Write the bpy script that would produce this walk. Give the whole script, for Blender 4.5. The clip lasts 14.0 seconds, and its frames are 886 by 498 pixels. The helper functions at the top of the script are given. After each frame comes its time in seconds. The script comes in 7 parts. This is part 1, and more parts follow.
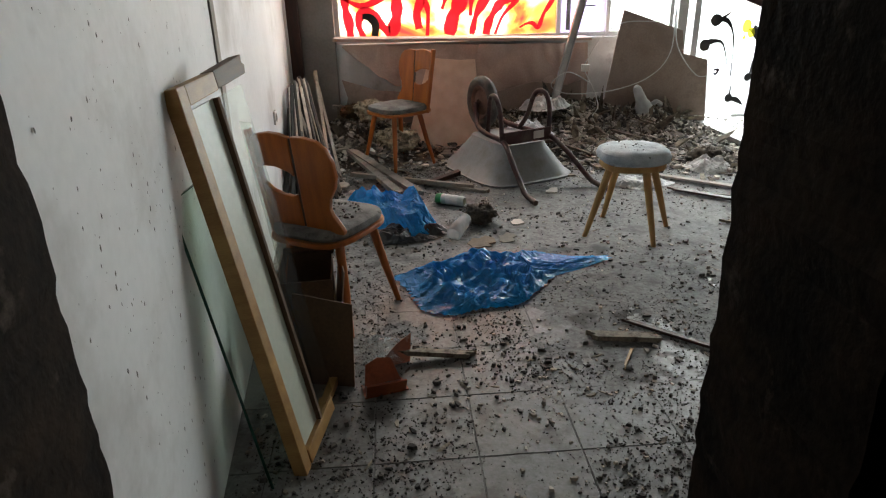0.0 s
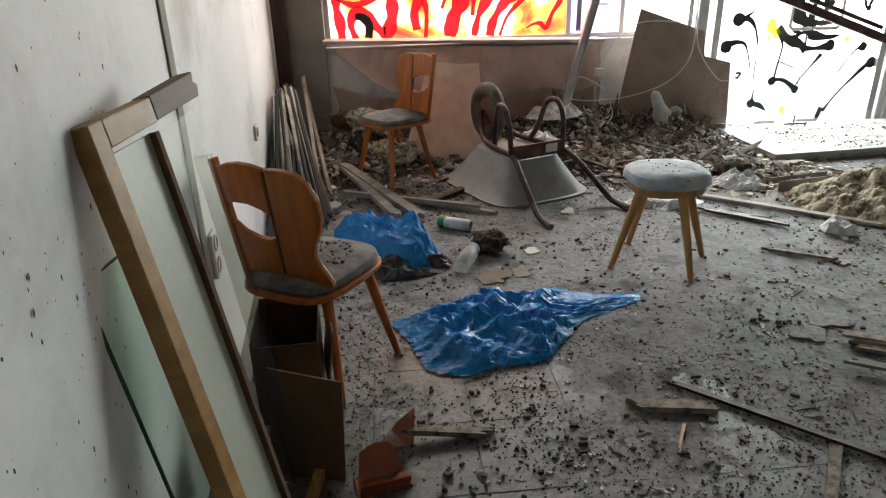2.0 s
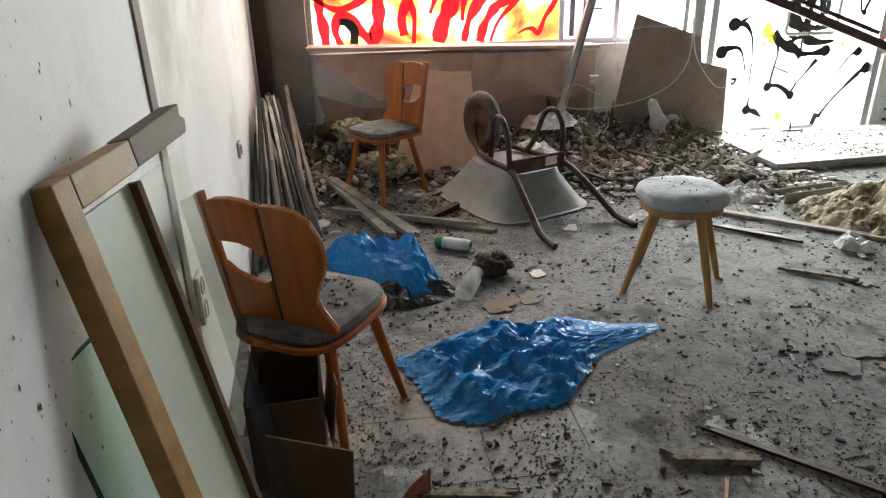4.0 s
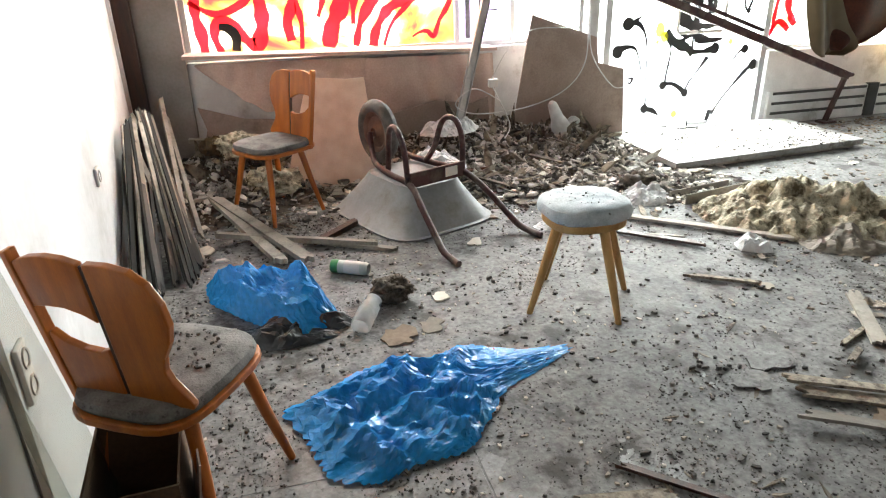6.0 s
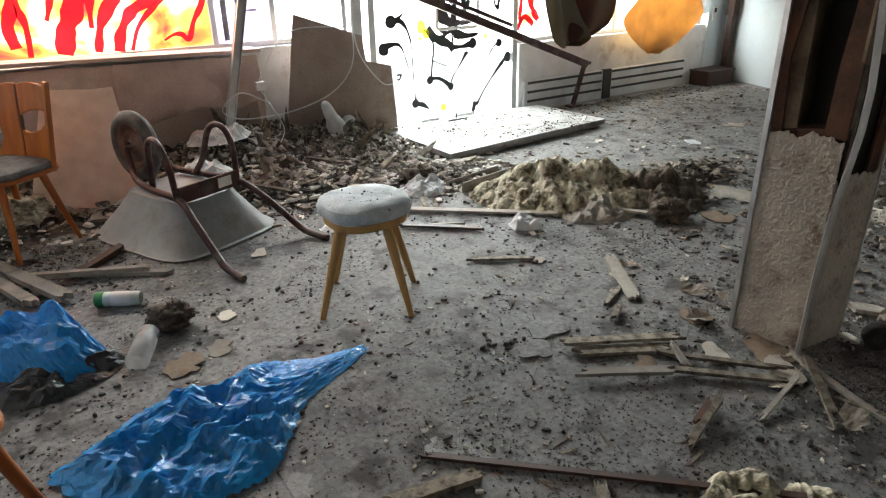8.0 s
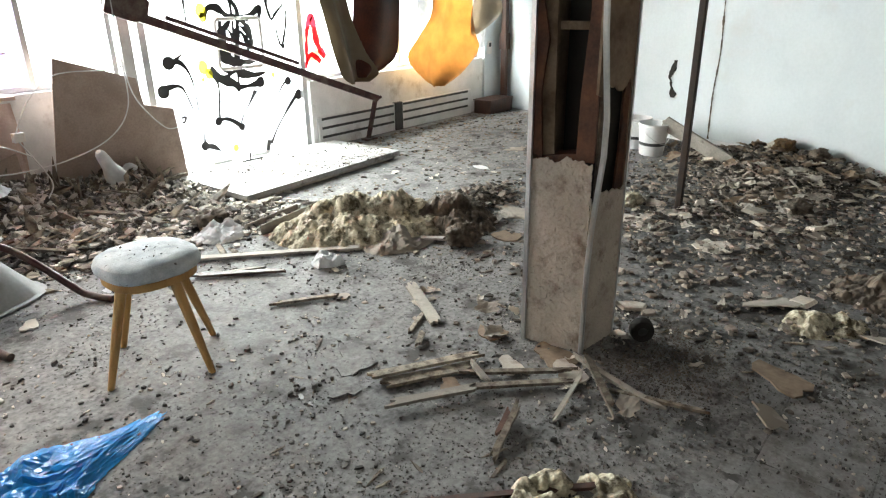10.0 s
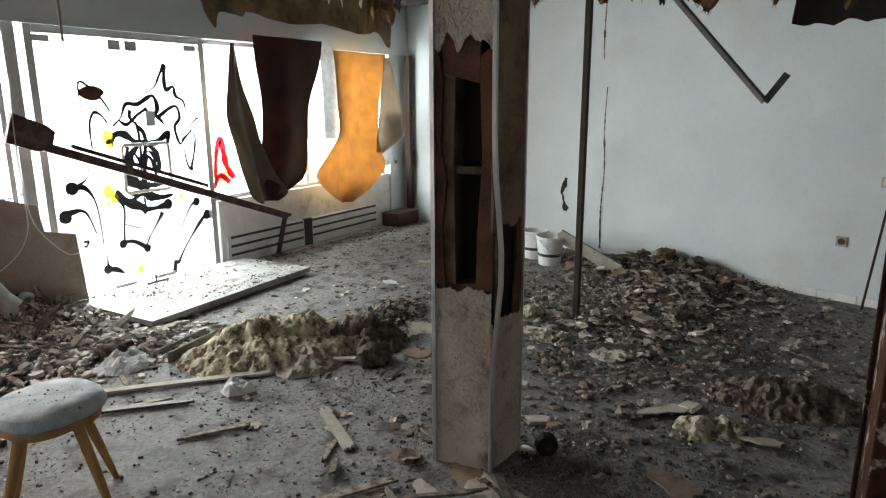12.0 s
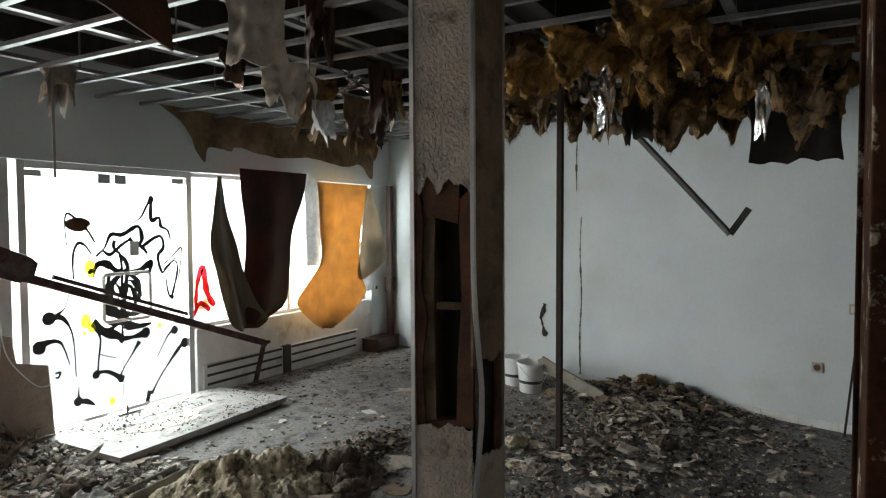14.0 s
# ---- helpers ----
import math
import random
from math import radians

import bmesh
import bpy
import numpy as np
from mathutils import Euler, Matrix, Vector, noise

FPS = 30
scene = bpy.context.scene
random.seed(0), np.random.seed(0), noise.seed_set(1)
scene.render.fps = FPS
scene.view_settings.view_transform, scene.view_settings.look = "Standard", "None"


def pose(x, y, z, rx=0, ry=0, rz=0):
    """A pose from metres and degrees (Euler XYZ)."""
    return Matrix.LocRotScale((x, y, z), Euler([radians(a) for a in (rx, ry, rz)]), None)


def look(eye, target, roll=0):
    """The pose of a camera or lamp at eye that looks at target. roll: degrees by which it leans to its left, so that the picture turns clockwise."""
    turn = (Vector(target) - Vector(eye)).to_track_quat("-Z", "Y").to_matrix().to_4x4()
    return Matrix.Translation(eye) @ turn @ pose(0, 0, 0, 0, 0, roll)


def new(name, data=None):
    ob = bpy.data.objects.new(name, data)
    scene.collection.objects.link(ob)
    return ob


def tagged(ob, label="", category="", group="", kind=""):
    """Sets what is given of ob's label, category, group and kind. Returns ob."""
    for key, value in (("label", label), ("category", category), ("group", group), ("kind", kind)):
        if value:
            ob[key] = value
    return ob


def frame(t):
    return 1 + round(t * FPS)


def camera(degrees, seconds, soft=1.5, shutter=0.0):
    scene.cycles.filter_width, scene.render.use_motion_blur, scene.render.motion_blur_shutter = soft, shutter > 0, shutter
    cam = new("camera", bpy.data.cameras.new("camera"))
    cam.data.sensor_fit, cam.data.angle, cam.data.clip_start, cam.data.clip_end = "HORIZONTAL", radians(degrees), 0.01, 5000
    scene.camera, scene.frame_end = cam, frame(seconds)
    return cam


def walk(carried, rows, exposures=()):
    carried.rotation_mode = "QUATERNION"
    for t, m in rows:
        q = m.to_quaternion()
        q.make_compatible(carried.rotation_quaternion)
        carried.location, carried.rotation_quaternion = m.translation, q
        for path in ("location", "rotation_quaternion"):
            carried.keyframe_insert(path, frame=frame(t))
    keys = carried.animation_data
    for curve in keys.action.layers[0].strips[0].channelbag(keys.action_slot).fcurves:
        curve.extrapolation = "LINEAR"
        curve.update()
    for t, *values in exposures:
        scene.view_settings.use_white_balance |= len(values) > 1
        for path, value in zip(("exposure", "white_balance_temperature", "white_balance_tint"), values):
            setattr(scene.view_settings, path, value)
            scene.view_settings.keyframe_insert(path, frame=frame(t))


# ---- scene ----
cam = camera(67.9, 14.0, 1.2)
PATH = [
    (0, (0.838, -0.098, 1.424), (0.964, 1.741, 0.647), -1.5),
    (0.5, (0.782, -0.028, 1.435), (0.911, 1.809, 0.656), -1.4),
    (1, (0.764, 0.104, 1.418), (0.898, 1.94, 0.635), -1.6),
    (1.5, (0.8, 0.301, 1.406), (0.935, 2.136, 0.622), -1.6),
    (2, (0.828, 0.422, 1.408), (0.969, 2.258, 0.626), -1.6),
    (2.5, (0.795, 0.52, 1.414), (0.942, 2.355, 0.632), -1.5),
    (5, (0.731, 0.821, 1.444), (1.031, 2.636, 0.657), -1.7),
    (5.5, (0.827, 0.91, 1.445), (1.188, 2.712, 0.656), -1.8),
    (6, (0.884, 0.934, 1.446), (1.338, 2.712, 0.652), -1.6),
    (6.5, (0.898, 0.956, 1.446), (1.501, 2.689, 0.649), -1.4),
    (7, (0.906, 0.97, 1.44), (1.656, 2.642, 0.64), -1.4),
    (7.5, (0.918, 0.967, 1.438), (1.792, 2.576, 0.634), -1.3),
    (8, (0.957, 0.95, 1.437), (1.959, 2.48, 0.629), -1.2),
    (8.5, (1.006, 0.936, 1.43), (2.122, 2.384, 0.619), -1.1),
    (9, (1.047, 0.926, 1.433), (2.272, 2.281, 0.619), -1.0),
    (11.5, (0.937, 0.802, 1.598), (2.57, 1.832, 1.073), -0.3),
    (12, (0.927, 0.795, 1.641), (2.586, 1.819, 1.196), -0.3),
    (12.5, (0.916, 0.802, 1.667), (2.601, 1.821, 1.313), -0.3),
    (13, (0.906, 0.796, 1.67), (2.611, 1.812, 1.424), -0.2),
    (13.5, (0.892, 0.787, 1.692), (2.613, 1.794, 1.533), -0.3),
    (14, (0.89, 0.772, 1.711), (2.622, 1.768, 1.627), -0.3),
]
walk(cam, [(t, look(eye, target, roll)) for t, eye, target, roll in PATH], ((0, 0.15), (2.5, 0.3), (5, 0.8), (6.2, 1.35), (7.5, 0.45), (8.5, 0.9), (9, 1.42), (11.5, 0.35), (12.5, 0.08), (14, -0.28)))


# ---- light ----
world = bpy.data.worlds.new("sky")
scene.world = world
world.use_nodes = True
wn = world.node_tree
sky = wn.nodes.new("ShaderNodeTexSky")
sky.sky_type, sky.sun_disc = "NISHITA", False
sky.sun_elevation, sky.sun_rotation = radians(48), radians(20)
wn.nodes["Background"].inputs["Strength"].default_value = 0.12
wn.links.new(sky.outputs["Color"], wn.nodes["Background"].inputs["Color"])


def lamp_area(name, m, w, h, watts, colour):
    data = bpy.data.lights.new(name, "AREA")
    data.shape, data.size, data.size_y, data.energy, data.color = "RECTANGLE", w, h, watts, colour
    ob = new(name, data)
    ob.matrix_world = m
    return ob


sun = bpy.data.lights.new("sun", "SUN")
sun.energy, sun.angle, sun.color = 1.2, radians(15), (1.0, 0.96, 0.9)
new("sun", sun).matrix_world = look((3, 30, 33), (3, 0, 0))
DAY = (0.925, 1.0, 0.965)
lamp_area("sky_light_left_window", look((1.8, 7.0, 1.75), (1.8, 0, 1.0)), 3.4, 1.9, 230, DAY)
lamp_area("sky_light_door", look((4.45, 7.0, 1.35), (4.45, 0, 0.7)), 1.7, 2.5, 300, DAY)
lamp_area("sky_light_right_window", look((6.9, 7.0, 1.6), (6.9, 0, 0.9)), 3.2, 1.9, 235, DAY)


# ---- materials ----
def srgb(h):
    c = [int(h[i:i + 2], 16) / 255 for i in (0, 2, 4)]
    return tuple(x / 12.92 if x < 0.04045 else ((x + 0.055) / 1.055) ** 2.4 for x in c) + (1,)


def mat(name, a, b, scale=6.0, rough=0.8, bump=0.2, fine=60.0, metal=0.0, dirt=None, dirt_at=(0.55, 0.7), dirt_scale=3.0, coat=0.0, stretch=(1, 1, 1), per=0.0, detail=6, placed=False, speck=None, spec=0.5):
    """Two colours mixed by a coarse noise, speckled by a fine one, with an optional dirt colour in patches and a fine relief."""
    m = bpy.data.materials.new(name)
    m.use_nodes = True
    t = m.node_tree
    n, l = t.nodes, t.links
    p = n["Principled BSDF"]
    co = n.new("ShaderNodeTexCoord")
    mp = n.new("ShaderNodeMapping")
    mp.inputs["Scale"].default_value = stretch
    here = n.new("ShaderNodeNewGeometry").outputs["Position"] if placed else co.outputs["Object"]
    l.new(here, mp.inputs["Vector"])
    n1, n2 = n.new("ShaderNodeTexNoise"), n.new("ShaderNodeTexNoise")
    n1.inputs["Scale"].default_value, n1.inputs["Detail"].default_value = scale, detail
    n2.inputs["Scale"].default_value, n2.inputs["Detail"].default_value = fine, 3
    l.new(mp.outputs["Vector"], n1.inputs["Vector"])
    l.new(mp.outputs["Vector"], n2.inputs["Vector"])
    r = n.new("ShaderNodeValToRGB")
    r.color_ramp.elements[0].position, r.color_ramp.elements[1].position = 0.32, 0.68
    r.color_ramp.elements[0].color, r.color_ramp.elements[1].color = a, b
    mixf = n.new("ShaderNodeMath")
    mixf.operation = "MULTIPLY_ADD"
    l.new(n2.outputs["Fac"], mixf.inputs[0])
    mixf.inputs[1].default_value = 0.35
    sub = n.new("ShaderNodeMath")
    sub.operation = "SUBTRACT"
    l.new(n1.outputs["Fac"], sub.inputs[0])
    sub.inputs[1].default_value = 0.175
    l.new(sub.outputs[0], mixf.inputs[2])
    src = mixf.outputs[0]
    if per:
        oi = n.new("ShaderNodeObjectInfo")
        geo = n.new("ShaderNodeNewGeometry")
        ad = n.new("ShaderNodeMath")
        ad.operation = "ADD"
        l.new(oi.outputs["Random"], ad.inputs[0])
        l.new(geo.outputs["Random Per Island"], ad.inputs[1])
        fr = n.new("ShaderNodeMath")
        fr.operation = "FRACT"
        l.new(ad.outputs[0], fr.inputs[0])
        ma = n.new("ShaderNodeMath")
        ma.operation = "MULTIPLY_ADD"
        l.new(fr.outputs[0], ma.inputs[0])
        ma.inputs[1].default_value = per
        sb = n.new("ShaderNodeMath")
        sb.operation = "SUBTRACT"
        l.new(src, sb.inputs[0])
        sb.inputs[1].default_value = per / 2
        l.new(sb.outputs[0], ma.inputs[2])
        src = ma.outputs[0]
    l.new(src, r.inputs["Fac"])
    col = r.outputs["Color"]
    if dirt:
        n3 = n.new("ShaderNodeTexNoise")
        n3.inputs["Scale"].default_value, n3.inputs["Detail"].default_value = dirt_scale, 8
        n3.inputs["Roughness"].default_value = 0.65
        l.new(here, n3.inputs["Vector"])
        mr = n.new("ShaderNodeMapRange")
        mr.inputs["From Min"].default_value, mr.inputs["From Max"].default_value = dirt_at
        l.new(n3.outputs["Fac"], mr.inputs["Value"])
        mx = n.new("ShaderNodeMix")
        mx.data_type = "RGBA"
        l.new(mr.outputs["Result"], mx.inputs["Factor"])
        l.new(col, mx.inputs["A"])
        mx.inputs["B"].default_value = dirt
        col = mx.outputs["Result"]
    if speck:
        n4 = n.new("ShaderNodeTexNoise")
        n4.inputs["Scale"].default_value, n4.inputs["Detail"].default_value = speck[0], 4
        n4.inputs["Roughness"].default_value = 0.7
        l.new(here, n4.inputs["Vector"])
        mr4 = n.new("ShaderNodeMapRange")
        mr4.inputs["From Min"].default_value, mr4.inputs["From Max"].default_value = speck[1], speck[2]
        l.new(n4.outputs["Fac"], mr4.inputs["Value"])
        mx4 = n.new("ShaderNodeMix")
        mx4.data_type = "RGBA"
        l.new(mr4.outputs["Result"], mx4.inputs["Factor"])
        l.new(col, mx4.inputs["A"])
        mx4.inputs["B"].default_value = speck[3]
        col = mx4.outputs["Result"]
    l.new(col, p.inputs["Base Color"])
    rr = n.new("ShaderNodeMapRange")
    rr.inputs["To Min"].default_value, rr.inputs["To Max"].default_value = max(0.03, rough - 0.12), min(1, rough + 0.12)
    l.new(n1.outputs["Fac"], rr.inputs["Value"])
    l.new(rr.outputs["Result"], p.inputs["Roughness"])
    p.inputs["Metallic"].default_value = metal
    p.inputs["Specular IOR Level"].default_value = spec
    p.inputs["Coat Weight"].default_value = coat
    if bump:
        bp = n.new("ShaderNodeBump")
        bp.inputs["Strength"].default_value, bp.inputs["Distance"].default_value = bump, 0.01
        l.new(mixf.outputs[0], bp.inputs["Height"])
        l.new(bp.outputs["Normal"], p.inputs["Normal"])
    return m


def glass(name, colour=(0.95, 0.97, 0.96, 1), gloss=0.5, rough=0.03):
    m = bpy.data.materials.new(name)
    m.use_nodes = True
    n, l = m.node_tree.nodes, m.node_tree.links
    tr, gl, mx = n.new("ShaderNodeBsdfTransparent"), n.new("ShaderNodeBsdfGlossy"), n.new("ShaderNodeMixShader")
    tr.inputs["Color"].default_value = colour
    gl.inputs["Roughness"].default_value = rough
    fr, pw, ml = n.new("ShaderNodeLayerWeight"), n.new("ShaderNodeMath"), n.new("ShaderNodeMath")
    pw.operation, ml.operation = "POWER", "MULTIPLY_ADD"
    l.new(fr.outputs["Facing"], pw.inputs[0])
    pw.inputs[1].default_value = 4.0
    l.new(pw.outputs[0], ml.inputs[0])
    ml.inputs[1].default_value, ml.inputs[2].default_value = gloss, 0.06 * gloss
    l.new(ml.outputs[0], mx.inputs["Fac"])
    l.new(tr.outputs[0], mx.inputs[1])
    l.new(gl.outputs[0], mx.inputs[2])
    l.new(mx.outputs[0], n["Material Output"].inputs["Surface"])
    return m


def thin_film(name, colour, translucent=0.35, rough=0.25, wrinkle=30.0, strength=0.6):
    """Thin plastic, paper or cloth that lets part of the light through."""
    m = bpy.data.materials.new(name)
    m.use_nodes = True
    n, l = m.node_tree.nodes, m.node_tree.links
    p = n["Principled BSDF"]
    nz = n.new("ShaderNodeTexNoise")
    nz.inputs["Scale"].default_value, nz.inputs["Detail"].default_value = wrinkle, 5
    co = n.new("ShaderNodeTexCoord")
    l.new(co.outputs["Object"], nz.inputs["Vector"])
    r = n.new("ShaderNodeValToRGB")
    r.color_ramp.elements[0].position, r.color_ramp.elements[1].position = 0.3, 0.72
    r.color_ramp.elements[0].color = tuple(c * 0.72 for c in colour[:3]) + (1,)
    r.color_ramp.elements[1].color = colour
    l.new(nz.outputs["Fac"], r.inputs["Fac"])
    l.new(r.outputs["Color"], p.inputs["Base Color"])
    p.inputs["Roughness"].default_value = rough
    b = n.new("ShaderNodeBump")
    b.inputs["Strength"].default_value, b.inputs["Distance"].default_value = strength, 0.01
    l.new(nz.outputs["Fac"], b.inputs["Height"])
    l.new(b.outputs["Normal"], p.inputs["Normal"])
    tl = n.new("ShaderNodeBsdfTranslucent")
    l.new(r.outputs["Color"], tl.inputs["Color"])
    mx = n.new("ShaderNodeMixShader")
    mx.inputs["Fac"].default_value = translucent
    l.new(p.outputs[0], mx.inputs[1])
    l.new(tl.outputs[0], mx.inputs[2])
    l.new(mx.outputs[0], n["Material Output"].inputs["Surface"])
    return m


def clear_film(name, amount=0.22):
    """Crumpled see-through plastic: mostly clear, with milky glints."""
    m = thin_film(name, (0.7, 0.71, 0.71, 1), 0.3, 0.12, 24, 0.9)
    n, l = m.node_tree.nodes, m.node_tree.links
    last = n["Material Output"].inputs["Surface"].links[0].from_socket
    tr, mx = n.new("ShaderNodeBsdfTransparent"), n.new("ShaderNodeMixShader")
    mx.inputs["Fac"].default_value = amount
    l.new(tr.outputs[0], mx.inputs[1])
    l.new(last, mx.inputs[2])
    l.new(mx.outputs[0], n["Material Output"].inputs["Surface"])
    return m


def sprayed_glass():
    """A window pane sprayed from outside with clouds of orange and yellow paint that the daylight shines through."""
    m = bpy.data.materials.new("sprayed_glass")
    m.use_nodes = True
    n, l = m.node_tree.nodes, m.node_tree.links
    co = n.new("ShaderNodeTexCoord")
    nz = n.new("ShaderNodeTexNoise")
    for key, v in (("Scale", 2.6), ("Detail", 4.0), ("Distortion", 0.7)):
        nz.inputs[key].default_value = v
    l.new(co.outputs["Object"], nz.inputs["Vector"])
    r1 = n.new("ShaderNodeValToRGB")
    e = r1.color_ramp.elements
    e[0].position, e[0].color = 0.36, (0.4, 0.04, 0.035, 1)
    e[1].position, e[1].color = 0.66, (0.6, 0.56, 0.5, 1)
    for at, c in ((0.43, (0.45, 0.13, 0.035, 1)), (0.49, (0.5, 0.28, 0.08, 1)), (0.55, (0.54, 0.4, 0.24, 1))):
        e.new(at).color = c
    l.new(nz.outputs["Fac"], r1.inputs["Fac"])
    tl, gl, ms = n.new("ShaderNodeBsdfTranslucent"), n.new("ShaderNodeBsdfGlossy"), n.new("ShaderNodeMixShader")
    l.new(r1.outputs["Color"], tl.inputs["Color"])
    gl.inputs["Roughness"].default_value = 0.08
    ms.inputs["Fac"].default_value = 0.04
    l.new(tl.outputs[0], ms.inputs[1])
    l.new(gl.outputs[0], ms.inputs[2])
    l.new(ms.outputs[0], n["Material Output"].inputs["Surface"])
    return m


G = lambda v, w=1.0: (v * w, v, v / w, 1)
M_WALL = mat("white_wall_paint", G(0.56), G(0.66), 2.0, 0.75, 0.12, 35, dirt=G(0.34, 1.05), dirt_at=(0.52, 0.76), dirt_scale=1.6)
M_WALLR = mat("white_wall_paint_stained", (0.51, 0.55, 0.57, 1), (0.6, 0.64, 0.66, 1), 1.2, 0.8, 0.1, 40, dirt=G(0.48, 1.05), dirt_at=(0.56, 0.8), dirt_scale=1.3)
M_BROWNWALL = mat("brown_stained_plaster", G(0.2, 1.1), G(0.3, 1.08), 3, 0.9, 0.3, 50)
M_BACK = mat("near_black_plaster", G(0.008, 1.15), G(0.035, 1.12), 5, 0.9, 0.5, 50)
M_TILE = mat("grey_floor_tile", G(0.1, 1.03), G(0.31, 1.01), 7, 0.42, 0.15, 70, dirt=G(0.085, 1.1), dirt_at=(0.45, 0.6), dirt_scale=7, per=0.08, placed=True, detail=9, speck=(30, 0.58, 0.68, G(0.06, 1.1)))
M_DUST = mat("grey_floor_dust", G(0.035, 1.06), G(0.34, 1.02), 4, 0.78, 0.5, 45, dirt=G(0.04, 1.1), dirt_at=(0.46, 0.62), dirt_scale=4, placed=True, detail=10, speck=(38, 0.56, 0.64, G(0.045, 1.1)))
M_GROUT = mat("dirty_grout", G(0.05, 1.08), G(0.1, 1.08), 10, 0.9, 0.3)
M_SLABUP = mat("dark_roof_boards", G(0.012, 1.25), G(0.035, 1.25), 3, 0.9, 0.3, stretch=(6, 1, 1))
M_STEEL = mat("galvanised_steel", G(0.42), G(0.6), 8, 0.38, 0.08, 90, metal=0.9)
M_ALU = mat("brushed_aluminium", G(0.5), G(0.62), 8, 0.42, 0.05, 90, metal=0.8)
M_WHITEPAINT = mat("white_paint", G(0.6), G(0.75), 5, 0.5, 0.1, 60, dirt=G(0.3, 1.1), dirt_at=(0.58, 0.75))
M_DARKWOOD = mat("dark_brown_wood", srgb("2e1c14"), srgb("4a2c20"), 4, 0.6, 0.25, 60, stretch=(8, 8, 1))
M_GLASS = glass("clear_glass")
M_SPRAY = sprayed_glass()
M_VIOLET = thin_film("violet_film_on_glass", (0.42, 0.33, 0.5, 1), 0.9, 0.3, 4, 0.0)
M_PALE = mat("outside_paving", G(0.78), G(0.85), 3, 0.9, 0.1)


# ---- mesh builders ----
class Mesh:
    def __init__(self):
        self.v, self.f = [], []

    def add(self, verts, faces):
        k = len(self.v)
        self.v += [tuple(p) for p in verts]
        self.f += [tuple(i + k for i in q) for q in faces]
        return self

    def box(self, c, s, m=None):
        x, y, z = (q / 2 for q in s)
        pts = [Vector((a * x, b * y, d * z)) for d in (-1, 1) for b in (-1, 1) for a in (-1, 1)]
        r = Matrix.Translation(c) @ (m if m else Matrix())
        return self.add([r @ p for p in pts], [(0, 2, 3, 1), (4, 5, 7, 6), (0, 1, 5, 4), (2, 6, 7, 3), (0, 4, 6, 2), (1, 3, 7, 5)])

    def span(self, a, b):
        return self.box([(p + q) / 2 for p, q in zip(a, b)], [abs(q - p) for p, q in zip(a, b)])

    def beam(self, a, b, w, h, up=(0, 0, 1)):
        """A straight bar of section w by h from a to b."""
        a, b = Vector(a), Vector(b)
        d = (b - a).normalized()
        s = d.cross(Vector(up))
        s = s.normalized() if s.length > 1e-3 else Vector((1, 0, 0))
        u = s.cross(d)
        pts = [p + s * i * w / 2 + u * j * h / 2 for p in (a, b) for i, j in ((-1, -1), (1, -1), (1, 1), (-1, 1))]
        return self.add(pts, [(0, 1, 2, 3), (7, 6, 5, 4), (0, 4, 5, 1), (1, 5, 6, 2), (2, 6, 7, 3), (3, 7, 4, 0)])

    def slab(self, outline, lo, hi, m=None):
        """A flat outline (x, y) made thick from lo to hi, then placed by m."""
        m = m if m else Matrix()
        k = len(outline)
        pts = [m @ Vector((x, y, z)) for z in (lo, hi) for x, y in outline]
        return self.add(pts, [tuple(range(k - 1, -1, -1)), tuple(range(k, 2 * k))] + [(i, (i + 1) % k, k + (i + 1) % k, k + i) for i in range(k)])

    def tube(self, path, r, n=10, cap=True):
        path = [Vector(p) for p in path]
        rs = r if isinstance(r, (list, tuple)) else [r] * len(path)
        k = len(self.v)
        side = None
        for i, p in enumerate(path):
            d = (path[min(i + 1, len(path) - 1)] - path[max(i - 1, 0)]).normalized()
            if side is None:
                side = d.orthogonal().normalized()
            side = (side - d * side.dot(d)).normalized()
            o = d.cross(side)
            self.v += [tuple(p + (side * math.cos(a) + o * math.sin(a)) * rs[i]) for a in (2 * math.pi * j / n for j in range(n))]
        for i in range(len(path) - 1):
            for j in range(n):
                a, b = k + i * n + j, k + i * n + (j + 1) % n
                self.f.append((a, b, b + n, a + n))
        if cap:
            self.f.append(tuple(k + j for j in range(n - 1, -1, -1)))
            self.f.append(tuple(k + (len(path) - 1) * n + j for j in range(n)))
        return self

    def lathe(self, profile, n=24, m=None):
        """Radius and height pairs turned about z."""
        m = m if m else Matrix()
        k = len(self.v)
        for r, z in profile:
            self.v += [tuple(m @ Vector((r * math.cos(2 * math.pi * j / n), r * math.sin(2 * math.pi * j / n), z))) for j in range(n)]
        for i in range(len(profile) - 1):
            for j in range(n):
                a, b = k + i * n + j, k + i * n + (j + 1) % n
                self.f.append((a, b, b + n, a + n))
        return self

    def grid(self, fn, nu, nv, thick=0.0):
        """A sheet fn(u, v) -> point, with u and v from 0 to 1; thick gives it a second side."""
        P = [[Vector(fn(i / nu, j / nv)) for i in range(nu + 1)] for j in range(nv + 1)]
        flat = [p for row in P for p in row]
        w = nu + 1
        faces = [(j * w + i, j * w + i + 1, (j + 1) * w + i + 1, (j + 1) * w + i) for j in range(nv) for i in range(nu)]
        if not thick:
            return self.add(flat, faces)
        nor = []
        for j in range(nv + 1):
            for i in range(nu + 1):
                du = P[j][min(i + 1, nu)] - P[j][max(i - 1, 0)]
                dv = P[min(j + 1, nv)][i] - P[max(j - 1, 0)][i]
                c = du.cross(dv)
                nor.append(c.normalized() if c.length > 1e-9 else Vector((0, 0, 1)))
